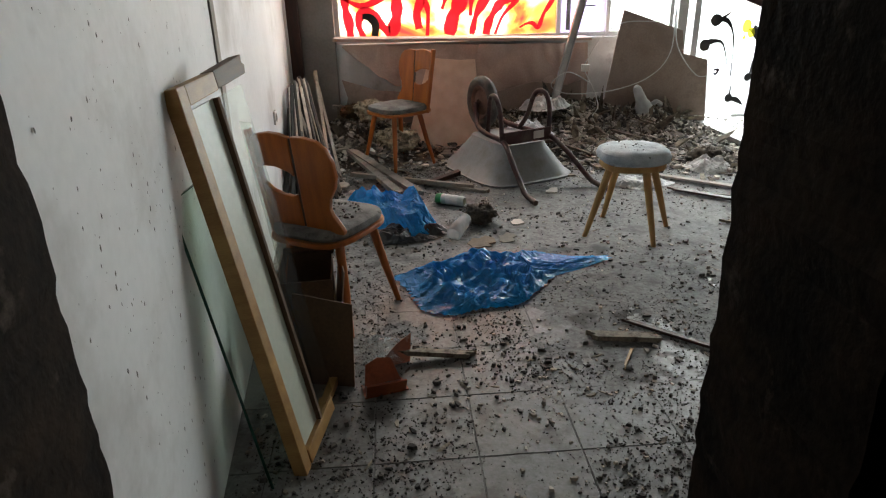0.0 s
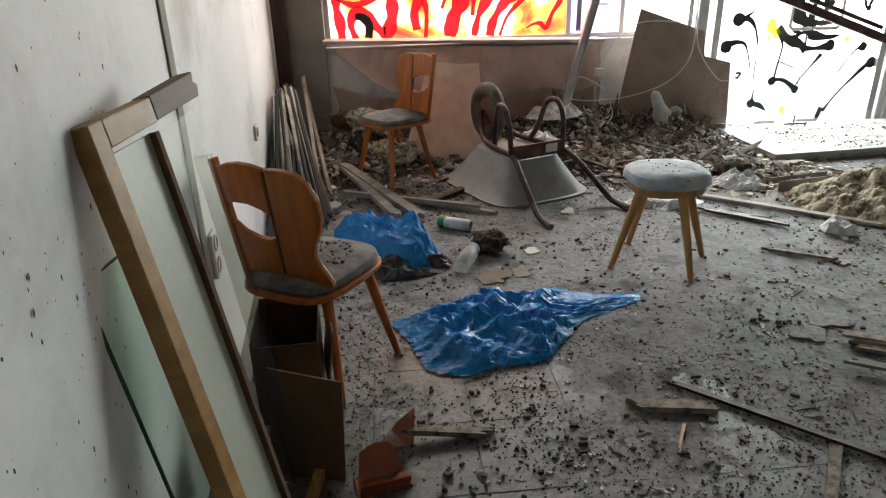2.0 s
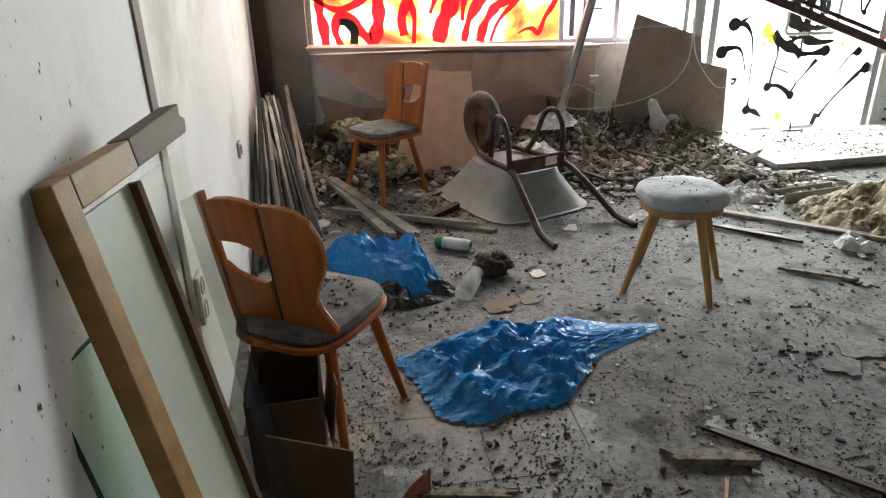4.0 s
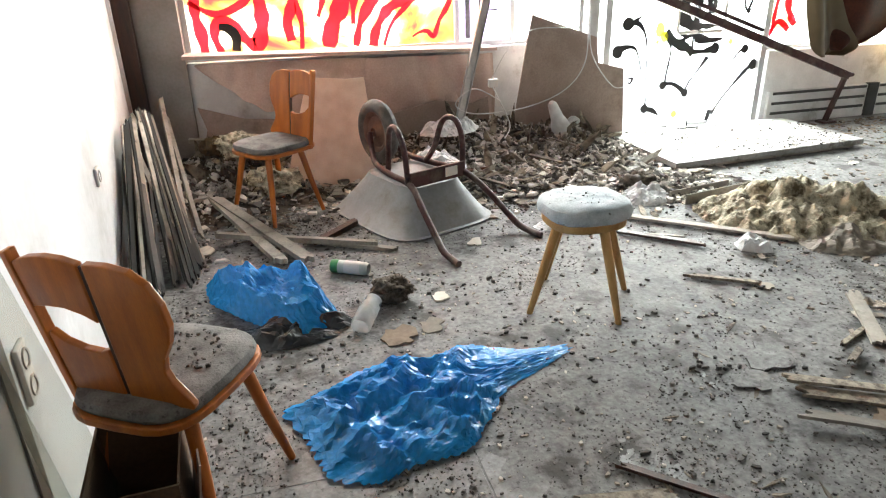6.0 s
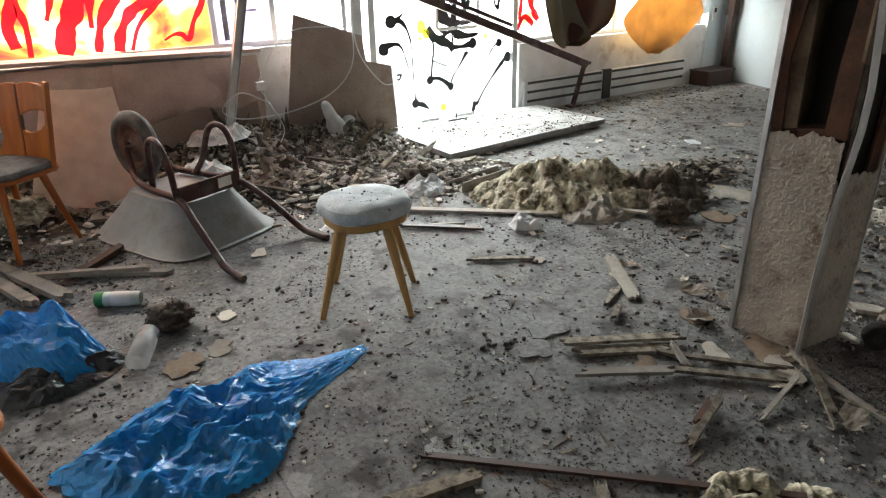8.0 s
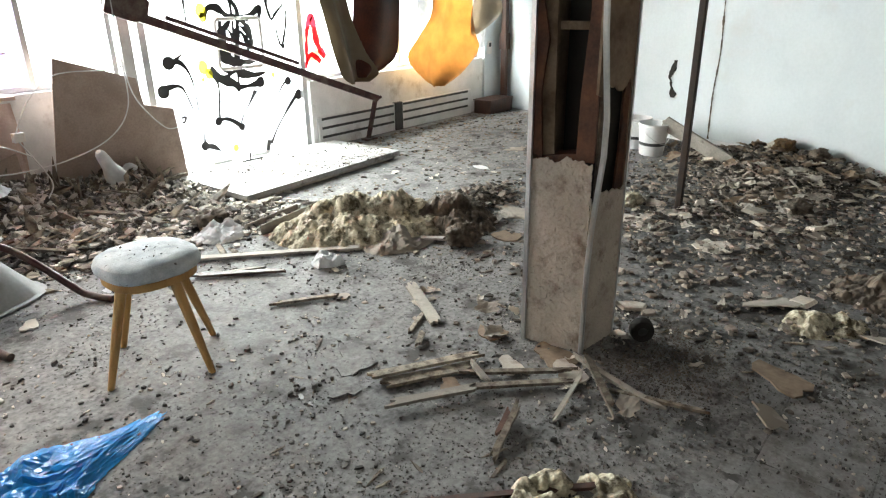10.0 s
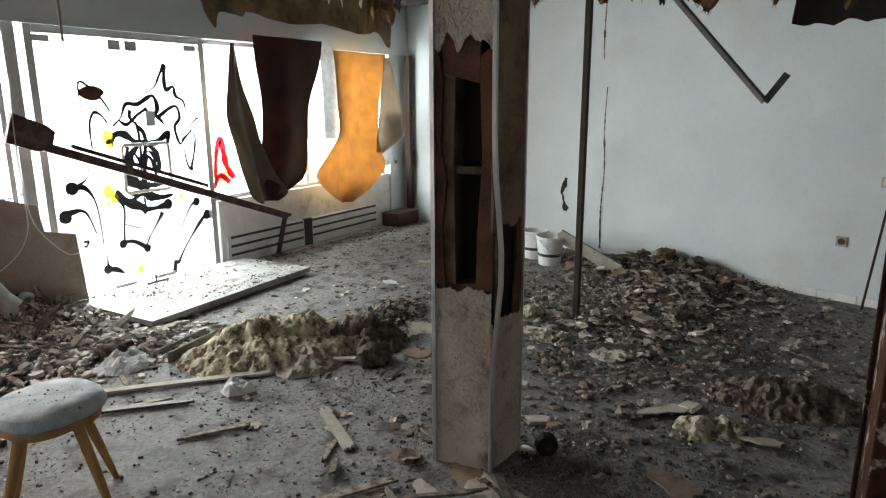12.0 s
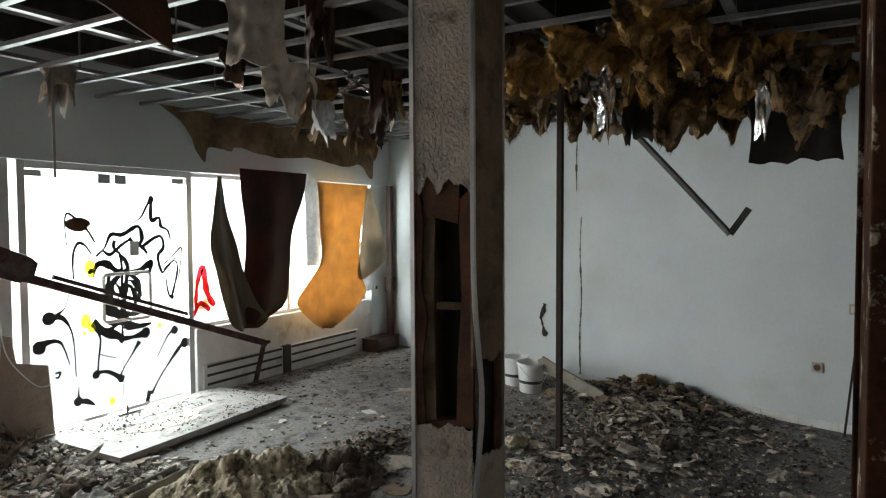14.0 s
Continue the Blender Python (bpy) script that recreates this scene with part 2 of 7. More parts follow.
        back = [p - q * thick for p, q in zip(flat, nor)]
        k = len(flat)
        rim = [j * w for j in range(nv, 0, -1)]
        ring = list(range(w - 1)) + [j * w + nu for j in range(nv)] + [nv * w + i for i in range(nu, 0, -1)] + rim
        sides = [(ring[(i + 1) % len(ring)], ring[i], ring[i] + k, ring[(i + 1) % len(ring)] + k) for i in range(len(ring))]
        return self.add(flat + back, faces + [tuple(q + k for q in reversed(f)) for f in faces] + sides)


def obj(name, mesh, material, parent=None, label="", smooth=False, bevel=0.0, data=None):
    if data is None:
        data = bpy.data.meshes.new(name)
        data.from_pydata(mesh.v, [], mesh.f)
        data.update()
        if material:
            data.materials.append(material)
        if smooth:
            data.shade_smooth()
            data.set_sharp_from_angle(angle=radians(40))
    ob = new(name, data)
    if bevel:
        b = ob.modifiers.new("bevel", "BEVEL")
        b.width, b.segments, b.limit_method = bevel, 2, "ANGLE"
    if parent:
        ob.parent = parent
    if label:
        ob["label"] = label
    return ob


def part(name, mesh, material, parent, label="", smooth=False, bevel=0.0):
    return obj(name, mesh, material, parent, label, smooth, bevel)


def thing(name, m, label, category, group="", kind=""):
    e = new(name)
    e.matrix_world = m
    return tagged(e, label, category, group, kind)


def structure(name, mesh, material, label, category="wall", smooth=False, bevel=0.0):
    return tagged(obj(name, mesh, material, None, "", smooth, bevel), label, category, "", "structure")


# ---- the shell of the room ----
FAR = 6.02
CEIL = 2.80
LW = lambda y: 0.38 - 0.073 * y
RW = lambda y: 7.0 + 0.28 * (y - 0.6)

M_HAZE = bpy.data.materials.new("overcast_brightness")
M_HAZE.use_nodes = True
hz = M_HAZE.node_tree.nodes
he = hz.new("ShaderNodeEmission")
he.inputs["Color"].default_value, he.inputs["Strength"].default_value = (0.96, 0.98, 1.0, 1), 3.5
M_HAZE.node_tree.links.new(he.outputs[0], hz["Material Output"].inputs["Surface"])
structure("backdrop", Mesh().add([(-14, 11, -0.11), (24, 11, -0.11), (24, 11, 9), (-14, 11, 9)], [(0, 1, 2, 3)]), M_HAZE, "bright overcast distance outside the windows", "backdrop")
ground = Mesh().add([(-300, 6.35, -0.12), (300, 6.35, -0.12), (300, 600, -0.12), (-300, 600, -0.12)], [(0, 1, 2, 3)])
structure("ground", ground, M_PALE, "pale paved forecourt outside the shop windows", "ground")
fl = Mesh().slab([(-0.6, -2.2), (9.2, -2.2), (9.2, 6.36), (-0.6, 6.36)], -0.15, -0.004)
floor = structure("floor", fl, M_GROUT, "dirty grey tiled floor strewn with dust and debris", "floor")


def wall_line(name, p, q, z0, z1, out, material, label):
    """A wall whose visible face runs from p to q; out: its thickness, to the right of the way from p to q."""
    p, q = Vector(p), Vector(q)
    d = (q - p).normalized()
    s = Vector((d.y, -d.x)) * out
    return structure(name, Mesh().slab([p[:], q[:], (q + s)[:], (p + s)[:]], z0, z1), material, label)


H = 3.25
wall_line("wall_west", (LW(0.42), 0.42), (LW(FAR), FAR), 0, H, -0.2, M_WALL, "white painted plaster wall with black mould specks")
wall_line("wall_east", (RW(-0.4), -0.4), (RW(FAR + 0.3), FAR + 0.3), 0, H, 0.2, M_WALLR, "white painted plaster wall with grey stains and a crack")
# window wall: pillar beside the left window, lintel band, parapets
structure("wall_north_corner", Mesh().span((LW(FAR) - 0.2, FAR, 0), (0.35, FAR + 0.3, H)), M_BROWNWALL, "brown stained plaster pillar beside the window")
structure("wall_north_lintel", Mesh().span((0.35, FAR, 2.2), (8.75, FAR + 0.3, H)), M_WALLR, "white painted lintel band above the glass front")
structure("wall_north_parapet", Mesh().span((0.35, FAR + 0.05, 0), (3.5, FAR + 0.3, 0.84)), M_WHITEPAINT, "white parapet wall under the sprayed window")
structure("wall_north_parapet_east", Mesh().span((5.25, FAR + 0.05, 0), (8.1, FAR + 0.3, 0.66)), M_WHITEPAINT, "white parapet wall under the shop window")
structure("wall_north_end", Mesh().span((8.1, FAR + 0.02, 0), (8.75, FAR + 0.3, 2.2)), M_WALLR, "white painted wall end beside the shop window")
# back wall with the doorway
bw = structure("wall_south", Mesh().span((1.27, 0.42, 0), (2.5, 0.6, H)).span((2.6, -0.42, 0), (9.0, -0.26, H)), M_BROWNWALL, "brown stained plaster wall beside the doorway")
# Corridor side, lintel and corridor walls share one near-black plaster.
structure("wall_south_dark", Mesh().span((1.27, 0.40, 0), (2.4, 0.418, H)).span((-0.4, 0.40, 0), (0.39, 0.418, H)), M_BACK, "near-black peeling plaster on the corridor side of the doorway")
structure("wall_south_corner", Mesh().span((-0.4, 0.42, 0), (0.39, 0.6, H)), M_BACK, "near-black peeling plaster wall beside the doorway")
structure("wall_south_lintel", Mesh().span((0.39, 0.42, 2.08), (1.27, 0.6, H)), M_BACK, "near-black plaster above the doorway")
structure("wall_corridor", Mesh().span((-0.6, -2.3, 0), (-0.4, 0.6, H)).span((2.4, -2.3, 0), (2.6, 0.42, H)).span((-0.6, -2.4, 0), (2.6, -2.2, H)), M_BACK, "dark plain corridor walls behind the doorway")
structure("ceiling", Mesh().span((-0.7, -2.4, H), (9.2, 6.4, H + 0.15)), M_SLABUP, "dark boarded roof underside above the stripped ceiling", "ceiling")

# ---- more materials ----
M_CHAIRWOOD = mat("varnished_orange_beech", srgb("8e4a16"), srgb("b2641f"), 3, 0.34, 0.05, 50, stretch=(7, 7, 0.8), dirt=srgb("5a3a22"), dirt_at=(0.6, 0.8))
M_SEAT = mat("dusty_grey_upholstery", G(0.07, 1.1), G(0.2, 1.05), 14, 0.95, 0.5, 160, dirt=G(0.05, 1.1), dirt_at=(0.58, 0.66), dirt_scale=30)
M_SEATB = mat("dusty_bluegrey_upholstery", (0.3, 0.34, 0.37, 1), (0.56, 0.61, 0.63, 1), 14, 0.95, 0.5, 160, dirt=G(0.06, 1.1), dirt_at=(0.62, 0.7), dirt_scale=30)
M_TRAY = mat("grey_plastic_tray", G(0.2, 0.99), G(0.28, 0.99), 5, 0.55, 0.1, 60, dirt=G(0.12, 1.2), dirt_at=(0.5, 0.75), dirt_scale=5)
M_REDSTEEL = mat("rusty_maroon_steel", srgb("2e1618"), srgb("4a2826"), 12, 0.5, 0.25, 80, metal=0.3, dirt=srgb("5c5048"), dirt_at=(0.48, 0.66), dirt_scale=9)
M_RUBBER = mat("dusty_rubber", G(0.05, 1.1), G(0.11, 1.12), 15, 0.9, 0.3, 90)
M_RIM = mat("rusted_wheel_rim", srgb("584038"), srgb("7a6458"), 12, 0.6, 0.2, 60, metal=0.4)
M_BLUE = thin_film("blue_plastic_film", (0.02, 0.32, 0.78, 1), 0.25, 0.2, 50, 0.35)
M_BLACKBAG = thin_film("black_plastic_film", (0.02, 0.022, 0.025, 1), 0.05, 0.3, 22, 0.7)
M_WHITEBAG = thin_film("white_plastic_film", (0.72, 0.73, 0.74, 1), 0.3, 0.4, 18, 0.6)
M_CLEARBAG = clear_film("cloudy_clear_plastic", 0.3)
M_CARD = mat("brown_cardboard", srgb("8a786e"), srgb("a8968c"), 3, 0.9, 0.15, 80, dirt=srgb("66564c"), dirt_at=(0.52, 0.75))
M_CARDD = mat("dark_brown_cardboard", srgb("4a3626"), srgb("6a4f38"), 3, 0.9, 0.15, 80, dirt=srgb("32261c"), dirt_at=(0.5, 0.75))
M_HARD = mat("brown_hardboard", srgb("a88f84"), srgb("c8b0a4"), 2.5, 0.75, 0.12, 80, dirt=srgb("9c8c7c"), dirt_at=(0.58, 0.75), dirt_scale=2.4)
M_CHIP = mat("pale_chipboard", srgb("d6b8a2"), srgb("ecd6c4"), 7, 0.85, 0.3, 120, dirt=srgb("d8c8b4"), dirt_at=(0.62, 0.7), dirt_scale=14)
M_PLANK = mat("weathered_grey_plank", srgb("78726a"), srgb("a39c92"), 4, 0.85, 0.4, 70, stretch=(1, 1, 1), dirt=srgb("3c322a"), dirt_at=(0.56, 0.72), dirt_scale=7, per=0.35)
M_SPLINT = mat("splintered_fresh_wood", srgb("5c5348"), srgb("938979"), 14, 0.85, 0.5, 90, dirt=srgb("3e2f24"), dirt_at=(0.47, 0.62), dirt_scale=16, per=0.4)
M_BLACKBAR = mat("black_paint_and_profile_shade", G(0.02), G(0.05), 6, 0.5, 0.15, 60)
M_FRAMEWOOD = mat("pale_frame_wood", srgb("8e6636"), srgb("b08a52"), 3, 0.5, 0.12, 60, stretch=(5, 5, 1))
M_MOULD = mat("dark_stained_moulding", srgb("4e3a28"), srgb("6e5236"), 4, 0.6, 0.15, 60, stretch=(1, 8, 8))
M_SHEET = mat("milky_frame_backing", srgb("b8bcae"), srgb("c8cbbd"), 2, 0.45, 0.05, 50)
M_GREENGLASS = glass("green_edged_glass", (0.9, 0.96, 0.92, 1), 0.15, 0.12)
M_DULLGLASS = glass("dusty_dull_glass", (0.84, 0.85, 0.82, 1), 0.12, 0.25)
M_GREENEDGE = mat("green_glass_edge", (0.012, 0.045, 0.03, 1), (0.03, 0.1, 0.07, 1), 8, 0.15, 0.0)
M_WOOL = mat("yellow_mineral_wool", srgb("8a826e"), srgb("cac3ae"), 22, 0.98, 1.0, 110, dirt=srgb("4e4534"), dirt_at=(0.48, 0.62), dirt_scale=15)
M_WOOLB = mat("browned_mineral_wool", srgb("3c2c1a"), srgb("806440"), 7, 0.98, 0.9, 60, dirt=srgb("191208"), dirt_at=(0.46, 0.66), dirt_scale=5)
M_GRID = mat("dull_galvanised_grid", G(0.12), G(0.3), 4, 0.5, 0.1, 60, metal=0.75)
M_WOOLH = mat("golden_brown_mineral_wool", srgb("6a4c24"), srgb("bb9152"), 7, 0.98, 1.0, 50, dirt=srgb("1c140a"), dirt_at=(0.46, 0.66), dirt_scale=5)
M_FOIL = mat("crumpled_foil", G(0.7), G(0.86), 22, 0.2, 1.0, 60, metal=1.0)
M_PAPER = mat("stained_kraft_paper", srgb("5a4632"), srgb("8a7456"), 5, 0.85, 0.3, 60, dirt=srgb("2c2018"), dirt_at=(0.5, 0.7))
M_PLASTERB = mat("plasterboard_paper", srgb("7a746c"), srgb("989086"), 4, 0.9, 0.2, 70, dirt=srgb("5a5046"), dirt_at=(0.55, 0.75))
M_WALLPAPER = mat("embossed_woodchip_wallpaper", srgb("a39a8f"), srgb("beb5aa"), 6, 0.8, 0.35, 120, dirt=srgb("75665a"), dirt_at=(0.54, 0.7), dirt_scale=8)
M_STAINED = mat("brown_stained_board", srgb("6a5847"), srgb("8b7865"), 4, 0.85, 0.3, 60, dirt=srgb("40301f"), dirt_at=(0.5, 0.72), dirt_scale=5)
M_VOID = mat("black_sheet_and_hollow_shade", G(0.008, 1.2), G(0.02, 1.2), 6, 0.95, 0.2)
M_BRICKISH = mat("torn_brown_fibreboard", srgb("38231a"), srgb("5e3d2c"), 8, 0.9, 0.5, 80)
M_LEATHER = mat("brown_vinyl_sheet", srgb("2a110b"), srgb("4a2012"), 3, 0.42, 0.15, 50, spec=0.15)
M_ORANGE = thin_film("orange_sheet", (0.68, 0.42, 0.17, 1), 0.5, 0.5, 6.5, 0.8)
M_JAR = clear_film("dusty_glass", 0.5)
M_BEIGE = thin_film("beige_backing", (0.5, 0.43, 0.34, 1), 0.4, 0.7, 5, 0.1)
M_OLIVE = thin_film("olive_vinyl_back", (0.12, 0.085, 0.045, 1), 0.15, 0.35, 5, 0.2)
M_BLACKPAINT = mat("black_spray_paint", G(0.006), G(0.02), 6, 0.5, 0.0)
M_YELLOWPAINT = thin_film("yellow_spray_paint", (0.55, 0.5, 0.02, 1), 0.6, 0.4, 8, 0.0)
M_REDPAINT = thin_film("red_spray_paint", (0.26, 0.008, 0.014, 1), 0.8, 0.4, 8, 0.0)
M_PALERED = thin_film("pale_orange_spray_paint", (0.62, 0.34, 0.24, 1), 0.85, 0.4, 5, 0.0)
M_CRUMB = mat("dark_crumbs", G(0.03, 1.1), G(0.11, 1.1), 20, 0.95, 0.3, per=0.6)
M_CHIPS = mat("mixed_plaster_rubble", srgb("4a4642"), srgb("c6c0b8"), 9, 0.92, 0.5, 70, per=0.9)
M_CHIPSD = mat("brown_litter", srgb("2c261f"), srgb("8a7f74"), 9, 0.95, 0.5, 70, per=0.9)
M_FLAKE = mat("pale_flakes", srgb("8a8074"), srgb("c4bcb0"), 9, 0.8, 0.3, per=0.7)
M_DIRT = mat("grey_brown_rubble_dust", srgb("3c332a"), srgb("6e6256"), 12, 0.98, 0.9, 50, dirt=srgb("241c16"), dirt_at=(0.5, 0.66), dirt_scale=8)
M_CABLE = mat("white_cable", G(0.5), G(0.62), 8, 0.5, 0.0)
M_BUCKET = mat("white_bucket_plastic", G(0.62), G(0.74), 5, 0.45, 0.05, dirt=G(0.4, 1.1), dirt_at=(0.55, 0.75))
M_IVORY = mat("yellowed_ivory_plastic", G(0.3, 1.12), G(0.4, 1.12), 6, 0.4, 0.0)
M_POLE = mat("rusty_dark_steel", srgb("1c1411"), srgb("36261d"), 9, 0.7, 0.3, 60, metal=0.3)
M_PLASTICW = mat("ivory_switch_plastic", G(0.55, 1.06), G(0.65, 1.06), 6, 0.4, 0.0)
M_PLATFORM = mat("dusty_white_panel", G(0.22, 1.03), G(0.42, 1.02), 6, 0.6, 0.3, 60, dirt=G(0.13, 1.1), dirt_at=(0.47, 0.6), dirt_scale=6, detail=9)
M_TERRA = mat("orange_brown_shard", srgb("6e3118"), srgb("9c5230"), 6, 0.35, 0.1, dirt=srgb("c9c2b8"), dirt_at=(0.6, 0.72))
M_CANW = mat("white_can_label", srgb("a9b0a4"), srgb("d5d8d0"), 12, 0.4, 0.05)
M_CANG = mat("green_can_cap", srgb("1d6a34"), srgb("2f8a48"), 8, 0.4, 0.0)
M_JAMB = mat("near_black_peeling_wood", srgb("15100d"), srgb("30251e"), 9, 0.95, 0.5, 60, spec=0.1, dirt=srgb("4a4038"), dirt_at=(0.6, 0.7), dirt_scale=12)
M_PEEL = mat("peeling_brown_paint", srgb("1f140f"), srgb("42291d"), 5, 0.95, 0.5, 60, spec=0.1, dirt=srgb("9a8e80"), dirt_at=(0.55, 0.62), dirt_scale=9)

# ---- glass front ----
Y = FAR + 0.1
door = thing("door_1", pose(4.42, Y, 0), "double glass entrance door sprayed with black line figures", "door", "", "structure")
fr = Mesh()
for x0, x1 in ((-0.95, -0.86), (-0.8, -0.74), (0.74, 0.8)):
    fr.span((x0, -0.05, 0), (x1, 0.05, 2.2))
fr.span((-0.74, -0.05, 2.14), (0.74, 0.05, 2.2)).span((-0.74, -0.05, 0), (0.74, 0.05, 0.03))
part("door_frame", fr, M_ALU, door, "dull aluminium door frame", bevel=0.004)
part("seal", Mesh().span((0.061, -0.006, 0.035), (0.069, 0.006, 2.13)), M_STEEL, door, "thin dark seal between the leaves")
part("lock_plate", Mesh().span((0.15, -0.022, 1.42), (0.24, 0.0, 1.55)), M_ALU, door, "square lock plate", bevel=0.003)
for i, (x0, x1) in enumerate(((-0.735, 0.06), (0.07, 0.735))):
    leaf = part("door_leaf", Mesh().span((x0, -0.006, 0.035), (x1, 0.006, 2.13)), M_GLASS, door, "frameless clear glass leaf")
    leaf.visible_shadow = False
    s = -1 if i == 0 else 1
    rect = [(0.09 + s * 0.03, 0.86), (0.09 + s * 0.2, 0.86), (0.09 + s * 0.225, 0.885), (0.09 + s * 0.225, 1.245), (0.09 + s * 0.2, 1.27), (0.09 + s * 0.03, 1.27)]
    part("door_handle", Mesh().tube([(rect[0][0], -0.006, 0.86)] + [(x, -0.06, z) for x, z in rect] + [(rect[-1][0], -0.006, 1.27)], 0.016, 8), M_PLASTICW, leaf, "rectangular tube pull handle", smooth=True)
    part("hinge_plate", Mesh().span((s * 0.02, -0.02, 2.05), (s * 0.13, 0.02, 2.13)).span((s * 0.60, -0.02, 2.08), (s * 0.73, 0.02, 2.13)), M_STEEL, leaf, bevel=0.003)
    part("bottom_rail", Mesh().span((s * 0.1, -0.02, 0.04), (s * 0.3, 0.02, 0.075)), M_STEEL, leaf, bevel=0.003)


def bez(p, n=8):
    """A smooth line through the given points."""
    out = []
    for i in range(len(p) - 1):
        a, b, c, d = p[max(i - 1, 0)], p[i], p[i + 1], p[min(i + 2, len(p) - 1)]
        for k in range(n):
            t = k / n
            out.append(tuple(0.5 * (2 * b[j] + (c[j] - a[j]) * t + (2 * a[j] - 5 * b[j] + 4 * c[j] - d[j]) * t * t + (3 * b[j] - a[j] - 3 * c[j] + d[j]) * t ** 3) for j in range(len(b))))
    return out + [tuple(p[-1])]


def stroke(mesh, pts, w0, w1, y, wm=None):
    """A painted line as a thin ribbon on the pane, w0 wide at its start, wm midway and w1 at its end."""
    wm = (w0 + w1) / 2 if wm is None else wm
    line = [Vector((x, 0, z)) for x, z in bez(pts)]
    n = len(line)
    k = len(mesh.v)
    for i, p in enumerate(line):
        d = (line[min(i + 1, n - 1)] - line[max(i - 1, 0)]).normalized()
        s = Vector((-d.z, 0, d.x))
        u = i / (n - 1)
        w = (w0 * (1 - u) * (1 - 2 * u) + wm * 4 * u * (1 - u) + w1 * u * (2 * u - 1) if wm < max(w0, w1) else w0 + (wm - w0) * math.sin(math.pi * u / 2) ** 2 * 2 * (1 - u) + (w1 - w0) * u) * (0.9 + 0.5 * noise.noise(p * 11))
        w = max(0.008, 1.3 * w) / 2
        mesh.v += [(p.x + s.x * w, y, p.z + s.z * w), (p.x - s.x * w, y, p.z - s.z * w)]
    mesh.f += [(k + 2 * i, k + 2 * i + 1, k + 2 * i + 3, k + 2 * i + 2) for i in range(n - 1)]


def dab(mesh, x, z, r, y, sx=1.0):
    k = len(mesh.v)
    pts = [(x + sx * r * (1 + 0.25 * noise.noise(Vector((x * 9 + math.cos(a), z * 9, math.sin(a))))) * math.cos(a), y, z + r * math.sin(a)) for a in (2 * math.pi * i / 14 for i in range(14))]
    mesh.v += pts
    mesh.f.append(tuple(range(k, k + 14)))


FIGURE_TOP = (
    ([(-0.16, 1.43), (-0.08, 1.5), (-0.02, 1.61), (0.09, 1.61), (0.24, 1.68), (0.28, 1.57), (0.23, 1.49)], 0.015, 0.035, 0.03),
    ([(-0.1, 1.48), (-0.03, 1.44), (0.08, 1.52), (0.17, 1.57)], 0.02, 0.035, 0.02),
    ([(0.06, 1.44), (0.08, 1.27), (0.06, 1.02), (0.07, 0.66)], 0.03, 0.02, 0.02),
    ([(-0.19, 1.25), (-0.16, 1.35), (-0.07, 1.36), (0.04, 1.28), (0.08, 1.29)], 0.015, 0.065, 0.05),
    ([(0.09, 1.28), (0.22, 1.27), (0.33, 1.33), (0.37, 1.35), (0.35, 1.26)], 0.05, 0.065, 0.03),
    ([(0.05, 1.25), (-0.03, 1.17), (-0.07, 1.06), (-0.08, 0.93)], 0.03, 0.1, 0.06),
    ([(0.08, 1.17), (0.15, 1.15), (0.2, 1.06), (0.2, 0.98)], 0.02, 0.06, 0.02),
    ([(0.1, 1.19), (0.18, 1.19), (0.24, 1.08), (0.23, 1.0)], 0.012, 0.025, 0.02),
)
FIGURE_LOW = (
    ([(-0.1, 0.98), (-0.03, 0.94), (0.07, 0.89)], 0.06, 0.09, 0.05),
    ([(-0.22, 0.86), (-0.13, 0.78), (0.01, 0.73), (0.08, 0.67)], 0.03, 0.07, 0.05),
    ([(-0.2, 0.88), (-0.07, 0.79), (0.07, 0.86), (0.09, 0.92)], 0.04, 0.025, 0.06),
    ([(0.08, 0.81), (0.23, 0.78), (0.36, 0.79)], 0.06, 0.04, 0.008),
    ([(0.05, 0.69), (0.18, 0.69), (0.29, 0.71)], 0.03, 0.04, 0.06),
    ([(-0.18, 0.81), (-0.14, 0.72), (-0.16, 0.55), (-0.17, 0.44)], 0.04, 0.015, 0.02),
    ([(0.23, 0.64), (0.14, 0.52), (0.07, 0.43), (0.03, 0.35)], 0.03, 0.01, 0.02),
    ([(-0.2, 0.43), (-0.1, 0.43), (-0.02, 0.39), (0.04, 0.34)], 0.05, 0.03, 0.05),
    ([(-0.15, 0.59), (-0.08, 0.56), (-0.0, 0.53)], 0.004, 0.008, 0.003),
)
FIGURE_CREST = (
    ([(0.17, 1.7), (0.27, 1.76), (0.33, 1.86), (0.38, 1.94)], 0.006, 0.018, 0.03),
    ([(0.38, 1.92), (0.38, 1.74), (0.46, 1.76), (0.48, 1.68), (0.55, 1.64), (0.58, 1.55)], 0.04, 0.03, 0.01),
    ([(0.26, 1.48), (0.4, 1.57), (0.48, 1.58), (0.5, 1.48), (0.44, 1.4), (0.48, 1.25), (0.53, 1.29), (0.63, 1.38)], 0.03, 0.045, 0.012),
    ([(0.5, 1.32), (0.6, 1.4), (0.7, 1.47), (0.68, 1.28), (0.65, 1.15)], 0.008, 0.022, 0.005),
    ([(0.5, 1.28), (0.62, 1.35), (0.65, 1.26), (0.58, 1.02), (0.54, 1.07), (0.52, 1.21)], 0.012, 0.028, 0.01),
)
